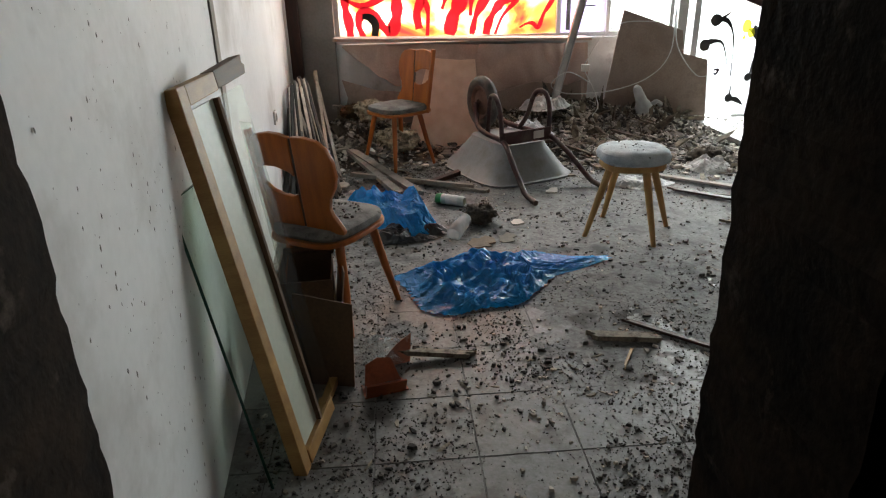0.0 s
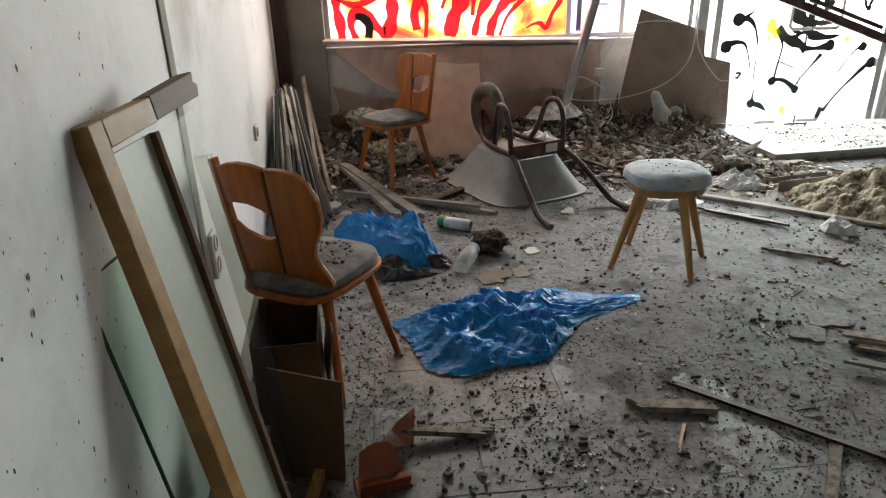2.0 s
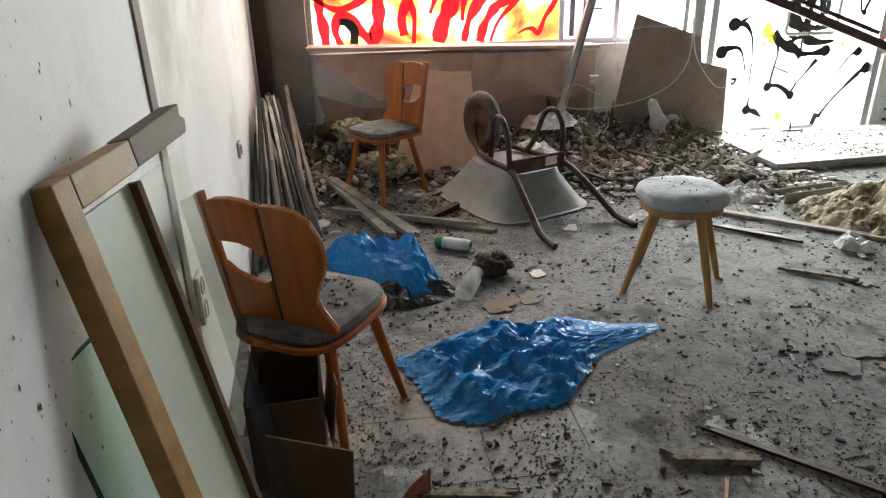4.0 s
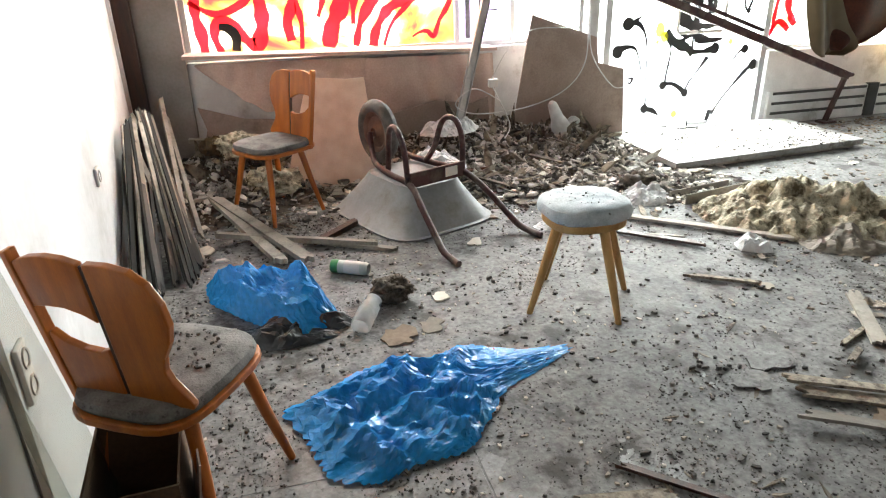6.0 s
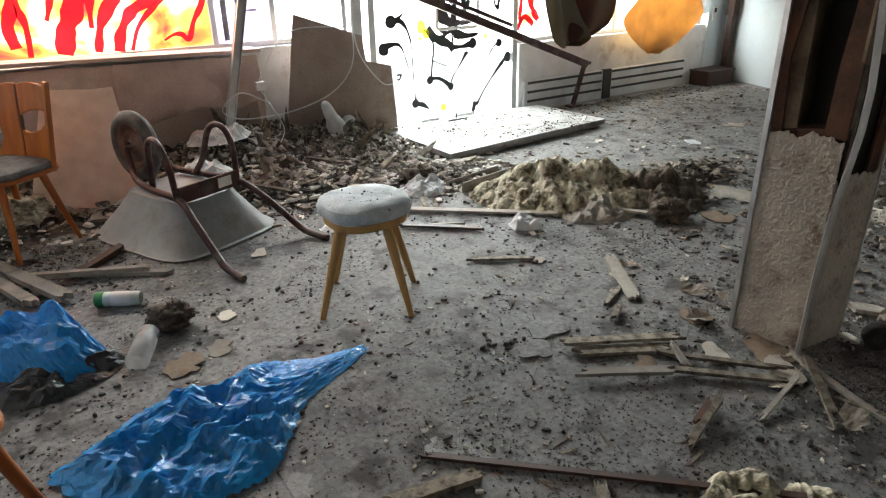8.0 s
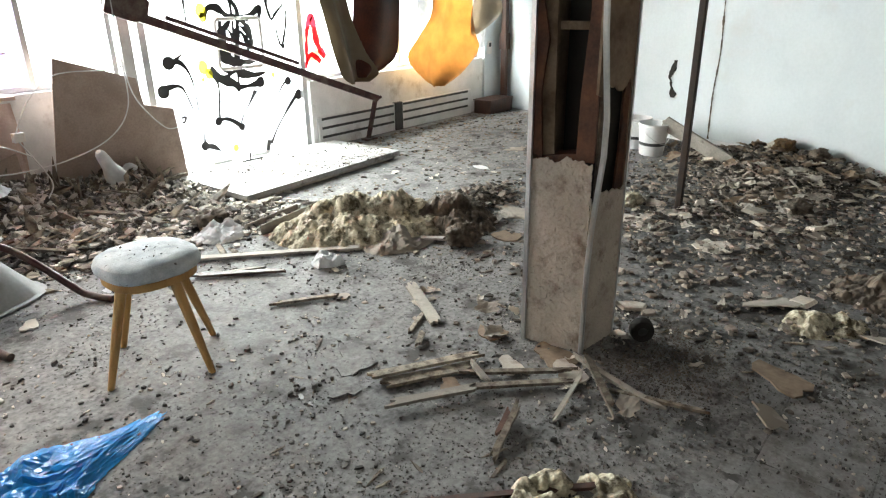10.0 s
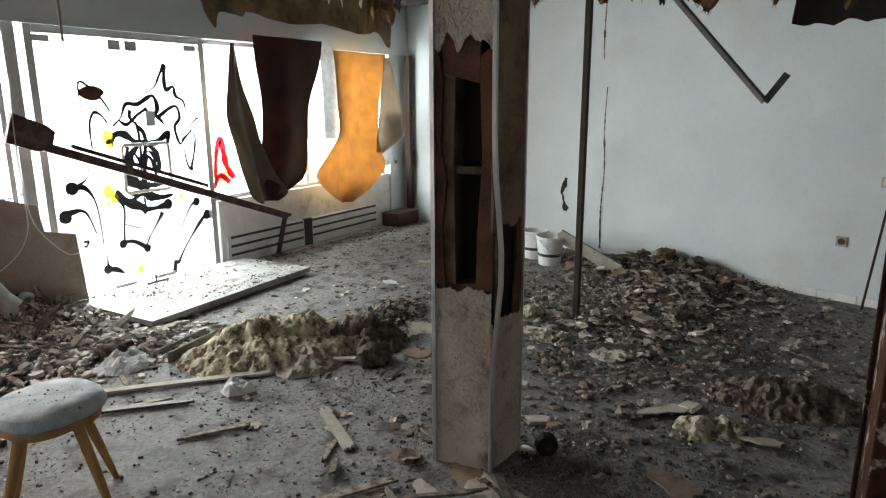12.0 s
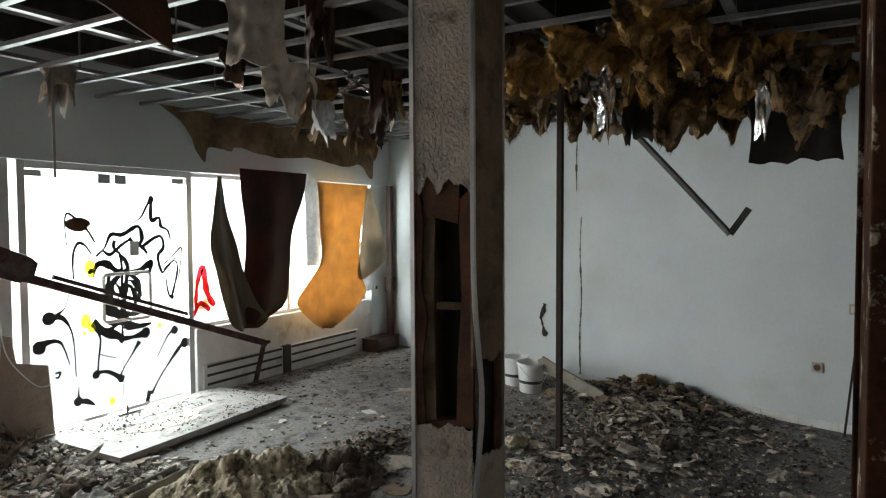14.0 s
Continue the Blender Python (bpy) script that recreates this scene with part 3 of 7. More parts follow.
FIGURE_SIDE = (
    ([(-0.41, 1.53), (-0.42, 1.71), (-0.4, 1.79), (-0.33, 1.75), (-0.23, 1.65), (-0.17, 1.55)], 0.005, 0.03, 0.012),
    ([(-0.36, 1.25), (-0.36, 1.44), (-0.32, 1.54), (-0.26, 1.53), (-0.2, 1.45)], 0.012, 0.035, 0.01),
)
FIGURE_ARMS = (
    ([(-0.58, 0.95), (-0.46, 0.94), (-0.38, 0.78), (-0.36, 0.44)], 0.06, 0.02, 0.005),
    ([(-0.4, 1.14), (-0.44, 1.02), (-0.51, 0.97)], 0.004, 0.01, 0.025),
    ([(-0.67, 0.72), (-0.59, 0.76), (-0.48, 0.74), (-0.41, 0.55)], 0.06, 0.025, 0.005),
    ([(-0.34, 0.35), (-0.34, 0.24), (-0.27, 0.21), (-0.2, 0.16)], 0.008, 0.06, 0.006),
    ([(-0.53, 0.5), (-0.49, 0.5), (-0.51, 0.46), (-0.53, 0.47)], 0.02, 0.02, 0.01),
    ([(0.71, 0.56), (0.61, 0.47), (0.44, 0.28), (0.34, 0.13)], 0.05, 0.018, 0.025),
    ([(0.61, 0.7), (0.53, 0.65), (0.41, 0.47)], 0.05, 0.016, 0.004),
    ([(0.32, 0.17), (0.3, 0.09), (0.28, 0.04)], 0.03, 0.06, 0.015),
)
DABS = [(0.38, 1.93, 0.03), (0.29, 0.71, 0.05), (-0.57, 0.95, 0.055), (-0.65, 0.73, 0.055), (-0.35, 0.23, 0.04), (0.71, 0.55, 0.05), (0.6, 0.69, 0.04), (-0.19, 0.42, 0.035), (0.04, 0.34, 0.035), (0.58, 1.01, 0.025)]
FIGURE_MASK = (
    ([(0.02, 1.47), (0.1, 1.39), (0.13, 1.3), (0.1, 1.12), (0.08, 0.9), (0.1, 0.77)], 0.02, 0.06, 0.03),
    ([(-0.05, 1.26), (-0.06, 1.1), (-0.01, 0.96), (0.06, 0.9)], 0.04, 0.08, 0.05),
    ([(0.13, 1.26), (0.23, 1.18), (0.25, 1.04)], 0.03, 0.05, 0.02),
    ([(0.15, 1.2), (0.2, 1.13), (0.2, 1.05)], 0.012, 0.03, 0.012),
    ([(0.0, 1.2), (0.05, 1.12), (0.02, 1.02)], 0.012, 0.03, 0.012),
    ([(0.12, 0.93), (0.1, 0.86), (0.02, 0.82), (-0.1, 0.86)], 0.05, 0.05, 0.015),
    ([(0.12, 0.9), (0.25, 0.9), (0.36, 0.93)], 0.05, 0.03, 0.01),
    ([(0.15, 1.58), (0.2, 1.52), (0.27, 1.5), (0.33, 1.43)], 0.03, 0.05, 0.015),
    ([(0.01, 1.56), (0.0, 1.5), (0.06, 1.45)], 0.03, 0.04, 0.01),
)
YELLOW = [(-0.22, 1.34, 0.06), (-0.27, 0.89, 0.06), (-0.22, 0.83, 0.045), (0.44, 0.76, 0.025), (-0.05, 0.16, 0.035), (-0.28, 0.79, 0.02), (-0.21, 1.29, 0.04)]
ink = Mesh()
lay = -0.008
for group in (FIGURE_TOP, FIGURE_LOW, FIGURE_CREST, FIGURE_SIDE, FIGURE_ARMS, FIGURE_MASK):
    for pts, w0, wm, w1 in group:
        stroke(ink, pts, w0, w1, lay, wm)
        lay -= 0.00012
for x, z, r in DABS:
    dab(ink, x, z, r, -0.0135)
part("sprayed_figure", ink, M_BLACKPAINT, door, "black sprayed lines and blobs")
yel = Mesh()
for x, z, r in YELLOW:
    dab(yel, x, z, r, -0.0142, 0.8)
dull = Mesh()
dab(dull, -0.31, 1.7, 0.06, -0.0142, 1.7)
part("red_blob", dull, M_BRICKISH, door, "dull red sprayed blob")
part("yellow_blobs", yel, M_YELLOWPAINT, door, "yellow sprayed blobs")

win = thing("window_1", pose(0, FAR + 0.16, 0), "wide shop window sprayed red and orange from outside", "window", "", "structure")
wf = Mesh()
for x in (0.37, 2.38, 2.84, 3.44):
    wf.span((x - 0.02, -0.03, 0.84), (x + 0.02, 0.03, 2.2))
wf.span((0.37, -0.028, 0.842), (3.44, 0.028, 0.88)).span((0.37, -0.028, 2.16), (3.44, 0.028, 2.198))
part("window_frame", wf, M_ALU, win, bevel=0.003)
p1 = part("pane", Mesh().span((0.39, -0.004, 0.88), (2.36, 0.004, 2.16)), M_SPRAY, win, "pane sprayed red, orange and yellow")
p2 = part("pane", Mesh().span((2.40, -0.004, 0.88), (2.82, 0.004, 2.16)), M_VIOLET, win, "violet film covered pane")
p3 = part("pane", Mesh().span((2.86, -0.004, 0.88), (3.42, 0.004, 2.16)), M_GLASS, win, "clear glass pane")
for p in (p1, p2, p3):
    p.visible_shadow = False
RED_STROKES = (
    ([(0.599, 0.889), (0.562, 1.003), (0.593, 1.095), (0.661, 1.111), (0.744, 1.012), (0.846, 0.932), (0.901, 1.049), (0.907, 1.203), (0.883, 1.419), (0.944, 1.665)], 0.05, 0.1, 0.06),
    ([(1.105, 0.95), (1.086, 1.08), (1.123, 1.188), (1.135, 1.357), (1.098, 1.603)], 0.06, 0.09, 0.03),
    ([(1.175, 0.889), (1.188, 1.08), (1.166, 1.234), (1.191, 1.511)], 0.03, 0.04, 0.03),
    ([(1.376, 0.889), (1.413, 1.043), (1.48, 1.172), (1.505, 1.326), (1.468, 1.634)], 0.09, 0.12, 0.08),
    ([(1.57, 1.049), (1.591, 1.234), (1.653, 1.449)], 0.03, 0.06, 0.05),
    ([(1.582, 0.889), (1.622, 1.049), (1.693, 1.172), (1.764, 1.295), (1.776, 1.665)], 0.04, 0.07, 0.06),
    ([(1.714, 0.883), (1.745, 1.003), (1.838, 1.141), (1.992, 1.234), (2.146, 1.419), (2.176, 1.696)], 0.06, 0.08, 0.05),
    ([(1.798, 0.883), (1.868, 1.043), (2.007, 1.178), (2.176, 1.295)], 0.02, 0.04, 0.02),
    ([(2.022, 0.935), (2.09, 0.969), (2.146, 0.969), (2.195, 0.932), (2.244, 1.049), (2.33, 1.203), (2.315, 1.419)], 0.012, 0.03, 0.03),
    ([(0.482, 0.889), (0.476, 1.018), (0.452, 1.172), (0.482, 1.388)], 0.05, 0.07, 0.06),
    ([(0.415, 1.246), (0.559, 1.166), (0.683, 1.178), (0.827, 1.258), (0.944, 1.419)], 0.03, 0.06, 0.03),
    ([(1.314, 1.111), (1.369, 1.295), (1.345, 1.573)], 0.03, 0.05, 0.03),
    ([(1.93, 1.265), (1.868, 1.48), (1.992, 1.696)], 0.05, 0.08, 0.05),
    ([(0.729, 1.295), (0.713, 1.511), (0.79, 1.757)], 0.05, 0.09, 0.06),
)
drip = Mesh()
lay = -0.007
for pts, w0, wm, w1 in RED_STROKES:
    stroke(drip, pts, w0, w1, lay, wm)
    lay -= 0.0003
part("red_lines", drip, M_REDPAINT, win, "dark red sprayed lines")
arch = Mesh()
stroke(arch, [(0.6, 1.07), (0.66, 1.06), (0.71, 1.0), (0.7, 0.9)], 0.03, 0.05, -0.0125, 0.06)
part("black_arch", arch, M_BLACKPAINT, win, "small black sprayed arch")
slats_ = Mesh().span((2.45, -0.02, 0.9), (2.49, -0.012, 2.14)).span((2.56, -0.02, 1.0), (2.575, -0.012, 2.14))
for z in (1.1, 1.2, 1.29, 1.4):
    slats_.span((2.59, -0.018, z), (2.72, -0.014, z + 0.012))
part("grey_bars", slats_, M_GRID, win, "grey bars drawn on the violet pane")
sill = obj("window_sill", Mesh().beam((0.34, FAR - 0.03, 0.9), (2.62, FAR - 0.03, 0.842), 0.22, 0.025), M_HARD, None, bevel=0.003)
tagged(sill, "crooked brown hardboard window sill covered in dust", "sill", "", "structure")

win2 = thing("window_2", pose(0, FAR + 0.16, 0), "wide bright shop window with bits of red graffiti", "window", "", "structure")
wf = Mesh()
for x in (5.24, 6.62, 8.07):
    wf.span((x - 0.025, -0.03, 0.665), (x + 0.025, 0.03, 2.2))
wf.span((5.24, -0.028, 0.664), (8.07, 0.028, 0.7)).span((5.24, -0.028, 2.16), (8.07, 0.028, 2.198))
part("window_frame", wf, M_ALU, win2, bevel=0.003)
for a, b in ((5.27, 6.59), (6.65, 8.04)):
    part("pane", Mesh().span((a, -0.004, 0.7), (b, 0.004, 2.16)), M_GLASS, win2, "clear glass pane").visible_shadow = False
red = Mesh()
stroke(red, [(5.32, 0.8), (5.35, 1.1), (5.42, 1.25), (5.47, 1.0), (5.56, 0.86)], 0.03, 0.05, -0.007, 0.06)
stroke(red, [(5.3, 0.78), (5.38, 0.9), (5.5, 0.82)], 0.04, 0.03, -0.0075, 0.06)
stroke(red, [(6.42, 0.9), (6.47, 1.15), (6.56, 1.3)], 0.08, 0.04, -0.007)
part("red_strokes", red, M_REDPAINT, win2, "red sprayed strokes")
haze = Mesh()
dab(haze, 5.4, 1.0, 0.17, -0.0055, 0.8)
dab(haze, 5.46, 0.84, 0.1, -0.006, 1.2)
dab(haze, 6.5, 1.0, 0.13, -0.0055, 0.6)
part("orange_blobs", haze, M_PALERED, win2, "pale orange sprayed blobs")

# convector grille under the right-hand window
conv = thing("convector", pose(5.3, FAR + 0.1, 0), "low white convector casing with dark slots, dusty", "radiator")
part("casing", Mesh().span((0, -0.08, 0), (2.52, 0.0, 0.30)), M_WHITEPAINT, conv, bevel=0.006)
for z in (0.1, 0.19, 0.28):
    for a, b in ((0.04, 1.08), (1.24, 2.44)):
        part("slot", Mesh().span((a, -0.088, z - 0.012), (b, -0.07, z + 0.012)), M_BLACKBAR, conv)
part("joint_cover", Mesh().span((1.1, -0.095, 0), (1.22, -0.01, 0.31)), M_BLACKBAR, conv, bevel=0.004)
boxd = thing("duct_box", pose(8.05, 5.86, 0), "low dark brown box standing in the corner", "box")
part("body", Mesh().span((-0.22, -0.12, 0), (0.26, 0.14, 0.16)), M_DARKWOOD, boxd, bevel=0.006)
part("lid", Mesh().span((-0.23, -0.13, 0.16), (0.27, 0.15, 0.175)), M_DARKWOOD, boxd, bevel=0.003)
structure("corner_post", Mesh().span((8.36, 5.9, 0), (8.43, 5.97, 2.2)).span((8.345, 5.885, 0.75), (8.445, 5.985, 0.95)), M_DARKWOOD, "dark red-brown corner post", "post", bevel=0.004)
structure("corner_post_west", Mesh().span((LW(FAR) + 0.01, FAR - 0.09, 0), (LW(FAR) + 0.12, FAR, H)), M_DARKWOOD, "dark brown post in the room corner", "post", bevel=0.004)
structure("corner_batten", Mesh().beam((LW(5.85) + 0.012, 5.8, 0), (LW(5.85) + 0.012, 5.8, H), 0.03, 0.02), M_ALU, "pale metal batten on the wall", "trim")
structure("wall_strip", Mesh().beam((LW(2.46) + 0.003, 2.46, 0), (LW(2.46) + 0.003, 2.46, H), 0.05, 0.012, (1, 0, 0)), M_PLASTERB, "grey joint strip running up the white wall", "trim")

# entrance: torn frame round the doorway and the peeling post
jf = Mesh()
for x, s in ((0.378, 1), (1.295, -1)):
    torn = [(x + s * (0.04 + 0.003 * noise.noise(Vector((0.17 * k, x, 2.0))) + 0.006 * noise.noise(Vector((0.63 * k, x, 7.0)))), 2.1 * k / 90) for k in range(91)]
    jf.slab([(x - s * 0.025, 0)] + torn + [(x - s * 0.025, 2.1)] if s > 0 else [(x - s * 0.025, 2.1)] + torn[::-1] + [(x - s * 0.025, 0)], -0.655, -0.36, pose(0, 0, 0, 90))
jf.span((0.38, 0.36, 2.1), (1.32, 0.655, 2.15))
structure("door_frame_trim", jf, M_JAMB, "near-black door frame", "trim")
structure("peeling_post", Mesh().span((2.5, 0.42, 0), (2.8, 0.685, H)).span((2.8, 0.36, 0), (2.822, 0.697, H)), M_PEEL, "dark brown post with peeling paint", "post", bevel=0.004)

# skirting of the east wall, as single boards
sk = thing("baseboard", Matrix(), "narrow white skirting tiles along the stained wall", "baseboard", "", "structure")
d = Vector((0.28, 1)).normalized()
for i in range(17):
    a = Vector((RW(-0.24), -0.24)) + d * i * 0.3
    b = a + d * 0.29
    o = Vector((-d.y, d.x)) * 0.012
    part("skirting_tile", Mesh().slab([a[:], b[:], (b + o)[:], (a + o)[:]], 0, 0.07), M_WHITEPAINT, sk)


def on_east(y, z):
    """A pose on the east wall, with local x along it and local y into the room."""
    return pose(RW(y), y, z, 0, 0, 90 - math.degrees(math.atan(0.28)))


for y, z, n in ((0.78, 0.5, "socket"), (0.53, 1.0, "switch")):
    so = thing("wall_socket" if n == "socket" else "light_switch", on_east(y, z), "ivory plastic wall fitting on the stained wall", n)
    part("plate", Mesh().span((-0.042, 0, -0.042), (0.042, 0.014, 0.042)), M_IVORY, so, bevel=0.004)
    if n == "socket":
        part("socket_well", Mesh().lathe([(0.0, 0.016), (0.018, 0.016), (0.019, 0.02), (0.026, 0.02), (0.026, 0.011)], 20, pose(0, 0, 0, -90)), M_CARDD, so)
    else:
        part("rocker", Mesh().span((-0.025, 0.014, -0.025), (0.025, 0.019, 0.025)), M_PLASTICW, so, bevel=0.002)
sw = thing("light_switch", pose(8.2, FAR + 0.02, 0.78), "ivory double switch on the white wall end", "switch")
part("plate", Mesh().span((-0.04, -0.012, -0.08), (0.04, 0, 0.08)), M_PLASTICW, sw, bevel=0.004)
part("rocker", Mesh().span((-0.02, -0.016, 0.01), (0.02, -0.012, 0.06)), M_BLACKBAR, sw)
for y, z, wells in ((2.58, 0.52, (-0.04, 0.04)), (4.13, 0.6, (0.0,))):
    lsw = thing("wall_socket", pose(LW(y), y, z, 0, 0, 94.2), "white plastic socket on the mould-specked wall", "socket")
    part("plate", Mesh().span((-0.04, -0.016, -0.042 - wells[-1]), (0.04, 0, 0.042 + wells[-1])), M_PLASTICW, lsw, bevel=0.006)
    for dz in wells:
        part("socket_well", Mesh().lathe([(0.0, 0.012), (0.02, 0.012), (0.022, 0.019), (0.028, 0.02), (0.03, 0.015)], 20, pose(0, 0, dz, 90)), M_IVORY, lsw, smooth=True)
for y, z, pts in ((2.98, 0, [(0, 0.02), (0.01, 0.5), (-0.012, 0.9), (0.008, 1.35), (-0.005, 1.75)]), (3.03, 0, [(0, 2.02), (0.006, 2.3), (-0.004, 2.6)])):
    cr = Mesh()
    line = bez(pts, 40)
    for i, (x, z1) in enumerate(line):
        w = 0.002 + 0.02 * max(0.05, noise.noise(Vector((x * 30, z1 * 9, 3)))) + 0.012 * abs(noise.noise(Vector((x * 30, z1 * 31, 5))))
        cr.v += [tuple(on_east(y, 0) @ Vector((x - w, 0.004, z1))), tuple(on_east(y, 0) @ Vector((x + w, 0.004, z1)))]
    cr.f += [(2 * i, 2 * i + 1, 2 * i + 3, 2 * i + 2) for i in range(len(line) - 1)]
    structure("wall_crack", cr, M_DIRT, "long vertical crack in the white plaster", "crack")
# Flat patch on the unbroken wall; its black paints the shade inside a hole.
ho = Mesh()
for k in range(31):
    z = 0.42 + 0.37 * k / 30
    w = 0.012 + 0.03 * math.exp(-((z - 0.46) / 0.04) ** 2) + 0.02 * math.exp(-((z - 0.7) / 0.08) ** 2) + 0.012 * noise.noise(Vector((z * 40, 2, 5)))
    o = 0.05 * math.exp(-((z - 0.62) / 0.1) ** 2) + 0.012 * noise.noise(Vector((z * 25, 8, 1)))
    ho.v += [tuple(on_east(3.43, 0) @ Vector((o - w, 0.005, z))), tuple(on_east(3.43, 0) @ Vector((o + w, 0.005, z)))]
ho.f += [(2 * i, 2 * i + 1, 2 * i + 3, 2 * i + 2) for i in range(30)]
structure("wall_hole", ho, M_VOID, "small ragged hole broken into the white wall", "hole")

# ---- column with torn cladding ----
A, B, C, D = Vector((3.27, 2.285)), Vector((3.31, 2.025)), Vector((3.55, 2.0)), Vector((3.52, 2.27))
col = thing("column", Matrix(), "boxed column with embossed wallpaper and a torn open side", "column", "", "structure")


def face_m(p, q):
    """x along p to q, y up, z outwards."""
    d = (q - p).normalized()
    return Matrix(((d.x, 0, d.y, p.x), (d.y, 0, -d.x, p.y), (0, 1, 0, 0), (0, 0, 0, 1)))


def ragged(x0, x1, z, amp, n=14, seed=0.0, down=True):
    return [(x0 + (x1 - x0) * i / n, z + amp * noise.noise(Vector((i * 0.6, seed, 1.7))) + amp * 0.4 * noise.noise(Vector((i * 1.9, seed, 5.2)))) for i in range(n + 1)]


f1, f2 = face_m(A, B), face_m(B, C)
w1, w2 = (B - A).length, (C - B).length


def emboss(mesh, x0, x1, z0f, z1f, m):
    """A wallpaper sheet with raised irregular flakes, between two ragged edges."""
    nx, nz = 72, 230

    def fn(u, v):
        x = x0 + (x1 - x0) * u
        z = z0f(x) + (z1f(x) - z0f(x)) * v
        q = Vector((x * 84, z * 62, 2.0))
        q += 0.7 * Vector((noise.noise(q * 0.8), noise.noise(q * 0.8 + Vector((7, 0, 0))), 0))
        h = max(0, noise.noise(q) + 0.05) ** 0.5 * 0.35 + max(0, 1 - 5 * abs(noise.noise(q * 0.85 + Vector((0, 0, 6))))) * 0.55 + 0.15 * noise.noise(q * 3)
        h *= 0.0066
        return m @ Vector((x, z, 0.004 + h))
    return mesh.grid(fn, nx, nz, 0.006)


edge = lambda z, a, s: (lambda x: z + a * noise.noise(Vector((x * 22, s, 1.1))) + a * 0.25 * noise.noise(Vector((x * 60, s, 3.1))))
part("cladding_panel", emboss(Mesh(), 0.0, w1, lambda x: 0.0, edge(0.84, 0.03, 1.0), f1), M_WALLPAPER, col, "embossed wallpaper, torn along the top", smooth=True)
part("cladding_panel", emboss(Mesh(), 0.0, w1, edge(1.86, 0.07, 4.0), lambda x: 2.9, f1), M_WALLPAPER, col, "embossed wallpaper, torn along the bottom", smooth=True)
part("torn_edge", Mesh().slab([(0.0, 0.86), (0.05, 0.84), (0.035, 1.1), (0.06, 1.3), (0.03, 1.45), (0.045, 1.7), (0.02, 1.88), (0, 1.88)], -0.012, 0.002, f1), M_BRICKISH, col, "torn brown board edge")
part("torn_edge", Mesh().slab([(0.19, 0.84), (w1, 0.84), (w1, 1.85), (0.2, 1.8), (0.215, 1.4), (0.195, 1.1)], -0.02, -0.004, f1), M_BRICKISH, col, "torn brown board edge")
part("torn_edge", Mesh().slab([(0.05, 1.74), (0.2, 1.7), (0.21, 1.92), (0.1, 1.98), (0.03, 1.9)], -0.016, -0.002, f1), M_BRICKISH, col, "torn brown board edge")
part("inner_board", Mesh().slab([(0.03, 0.84), (0.085, 0.84), (0.075, 1.4), (0.085, 1.74), (0.03, 1.78)], -0.05, -0.035, f1), M_STAINED, col, "stained inner board strip")
part("inner_ledge", Mesh().slab([(0.02, 0.80), (0.2, 0.80), (0.2, 0.87), (0.02, 0.84)], -0.12, -0.012, f1), M_BRICKISH, col, "broken wooden ledge")
part("inner_batten", Mesh().slab([(0.08, 1.33), (0.21, 1.33), (0.21, 1.36), (0.08, 1.36)], -0.1, -0.06, f1), M_STAINED, col, "inner wooden batten")
# Core painted near-black to give the shade inside the torn-open column.
part("core", Mesh().slab([(A + (C - A) * 0.42 + (D - B) * 0.3)[:], (A + (C - A) * 0.55 - (D - B) * 0.2)[:], (C - (C - A) * 0.1)[:], (D - (D - B) * 0.1)[:]], 0, 3.2), M_VOID, col, "near-black core painted for the shade in the hollow")
part("cladding_panel", emboss(Mesh(), 0.0, w2, lambda x: 0.0, edge(0.7, 0.05, 9.0), f2), M_WALLPAPER, col, "embossed wallpaper, torn along the top", smooth=True)
for z0, z1, lab, mm in ((1.12, 2.9, "brown stained side panel", M_STAINED),):
    ol = ragged(0, w2, z1 if z1 < 1 else z0, 0.05, 10, 7.0 + z0)
    ol = [(0, z0), (w2, z0)] + ol[::-1] if z1 < 1 else ol + [(w2, z1), (0, z1)]
    part("side_panel", Mesh().slab(ol, -0.008, 0.003, f2), mm, col, lab)
part("torn_edge", Mesh().slab([(w2 - 0.07, 0.7), (w2, 0.7), (w2, 1.14), (w2 - 0.04, 1.14), (w2 - 0.05, 0.9)], -0.012, -0.002, f2), M_BRICKISH, col, "torn brown board edge")
part("splinter", Mesh().slab([(0.06, 0.68), (0.085, 0.68), (0.08, 1.1), (0.065, 1.12)], -0.03, -0.02, f2), M_SPLINT, col, "pale splinter")
for p, q in ((C, D), (D, A)):
    part("rear_panel", Mesh().slab([(0, 0), ((q - p).length, 0), ((q - p).length, 3.0), (0, 3.0)], -0.008, 0.003, face_m(p, q)), M_STAINED, col)
part("corner_bead", Mesh().beam((A.x - 0.006, A.y, 0), (A.x - 0.006, A.y, 2.9), 0.014, 0.02), M_STEEL, col, "pale steel corner bead")
part("corner_bead", Mesh().beam((C.x + 0.004, C.y - 0.003, 0), (C.x + 0.004, C.y - 0.003, 2.9), 0.01, 0.014), M_STEEL, col, "pale steel corner bead")
bead = [(B.x - 0.006 + 0.02 * math.exp(-((z - 0.95) / 0.35) ** 2), B.y - 0.008 - 0.03 * math.exp(-((z - 0.95) / 0.3) ** 2), z) for z in [i * 0.145 for i in range(21)]]
part("corner_bead", Mesh().tube(bead, 0.012, 6), M_STEEL, col, "bent pale steel corner bead")

pole = thing("steel_pole", pose(5.48, 2.43, 0), "thin dark steel prop between floor and roof", "pole")
part("tube", Mesh().beam((0, 0, 0.005), (0.02, 0, 3.24), 0.045, 0.045, (1, 0, 0)), M_POLE, pole, bevel=0.006)
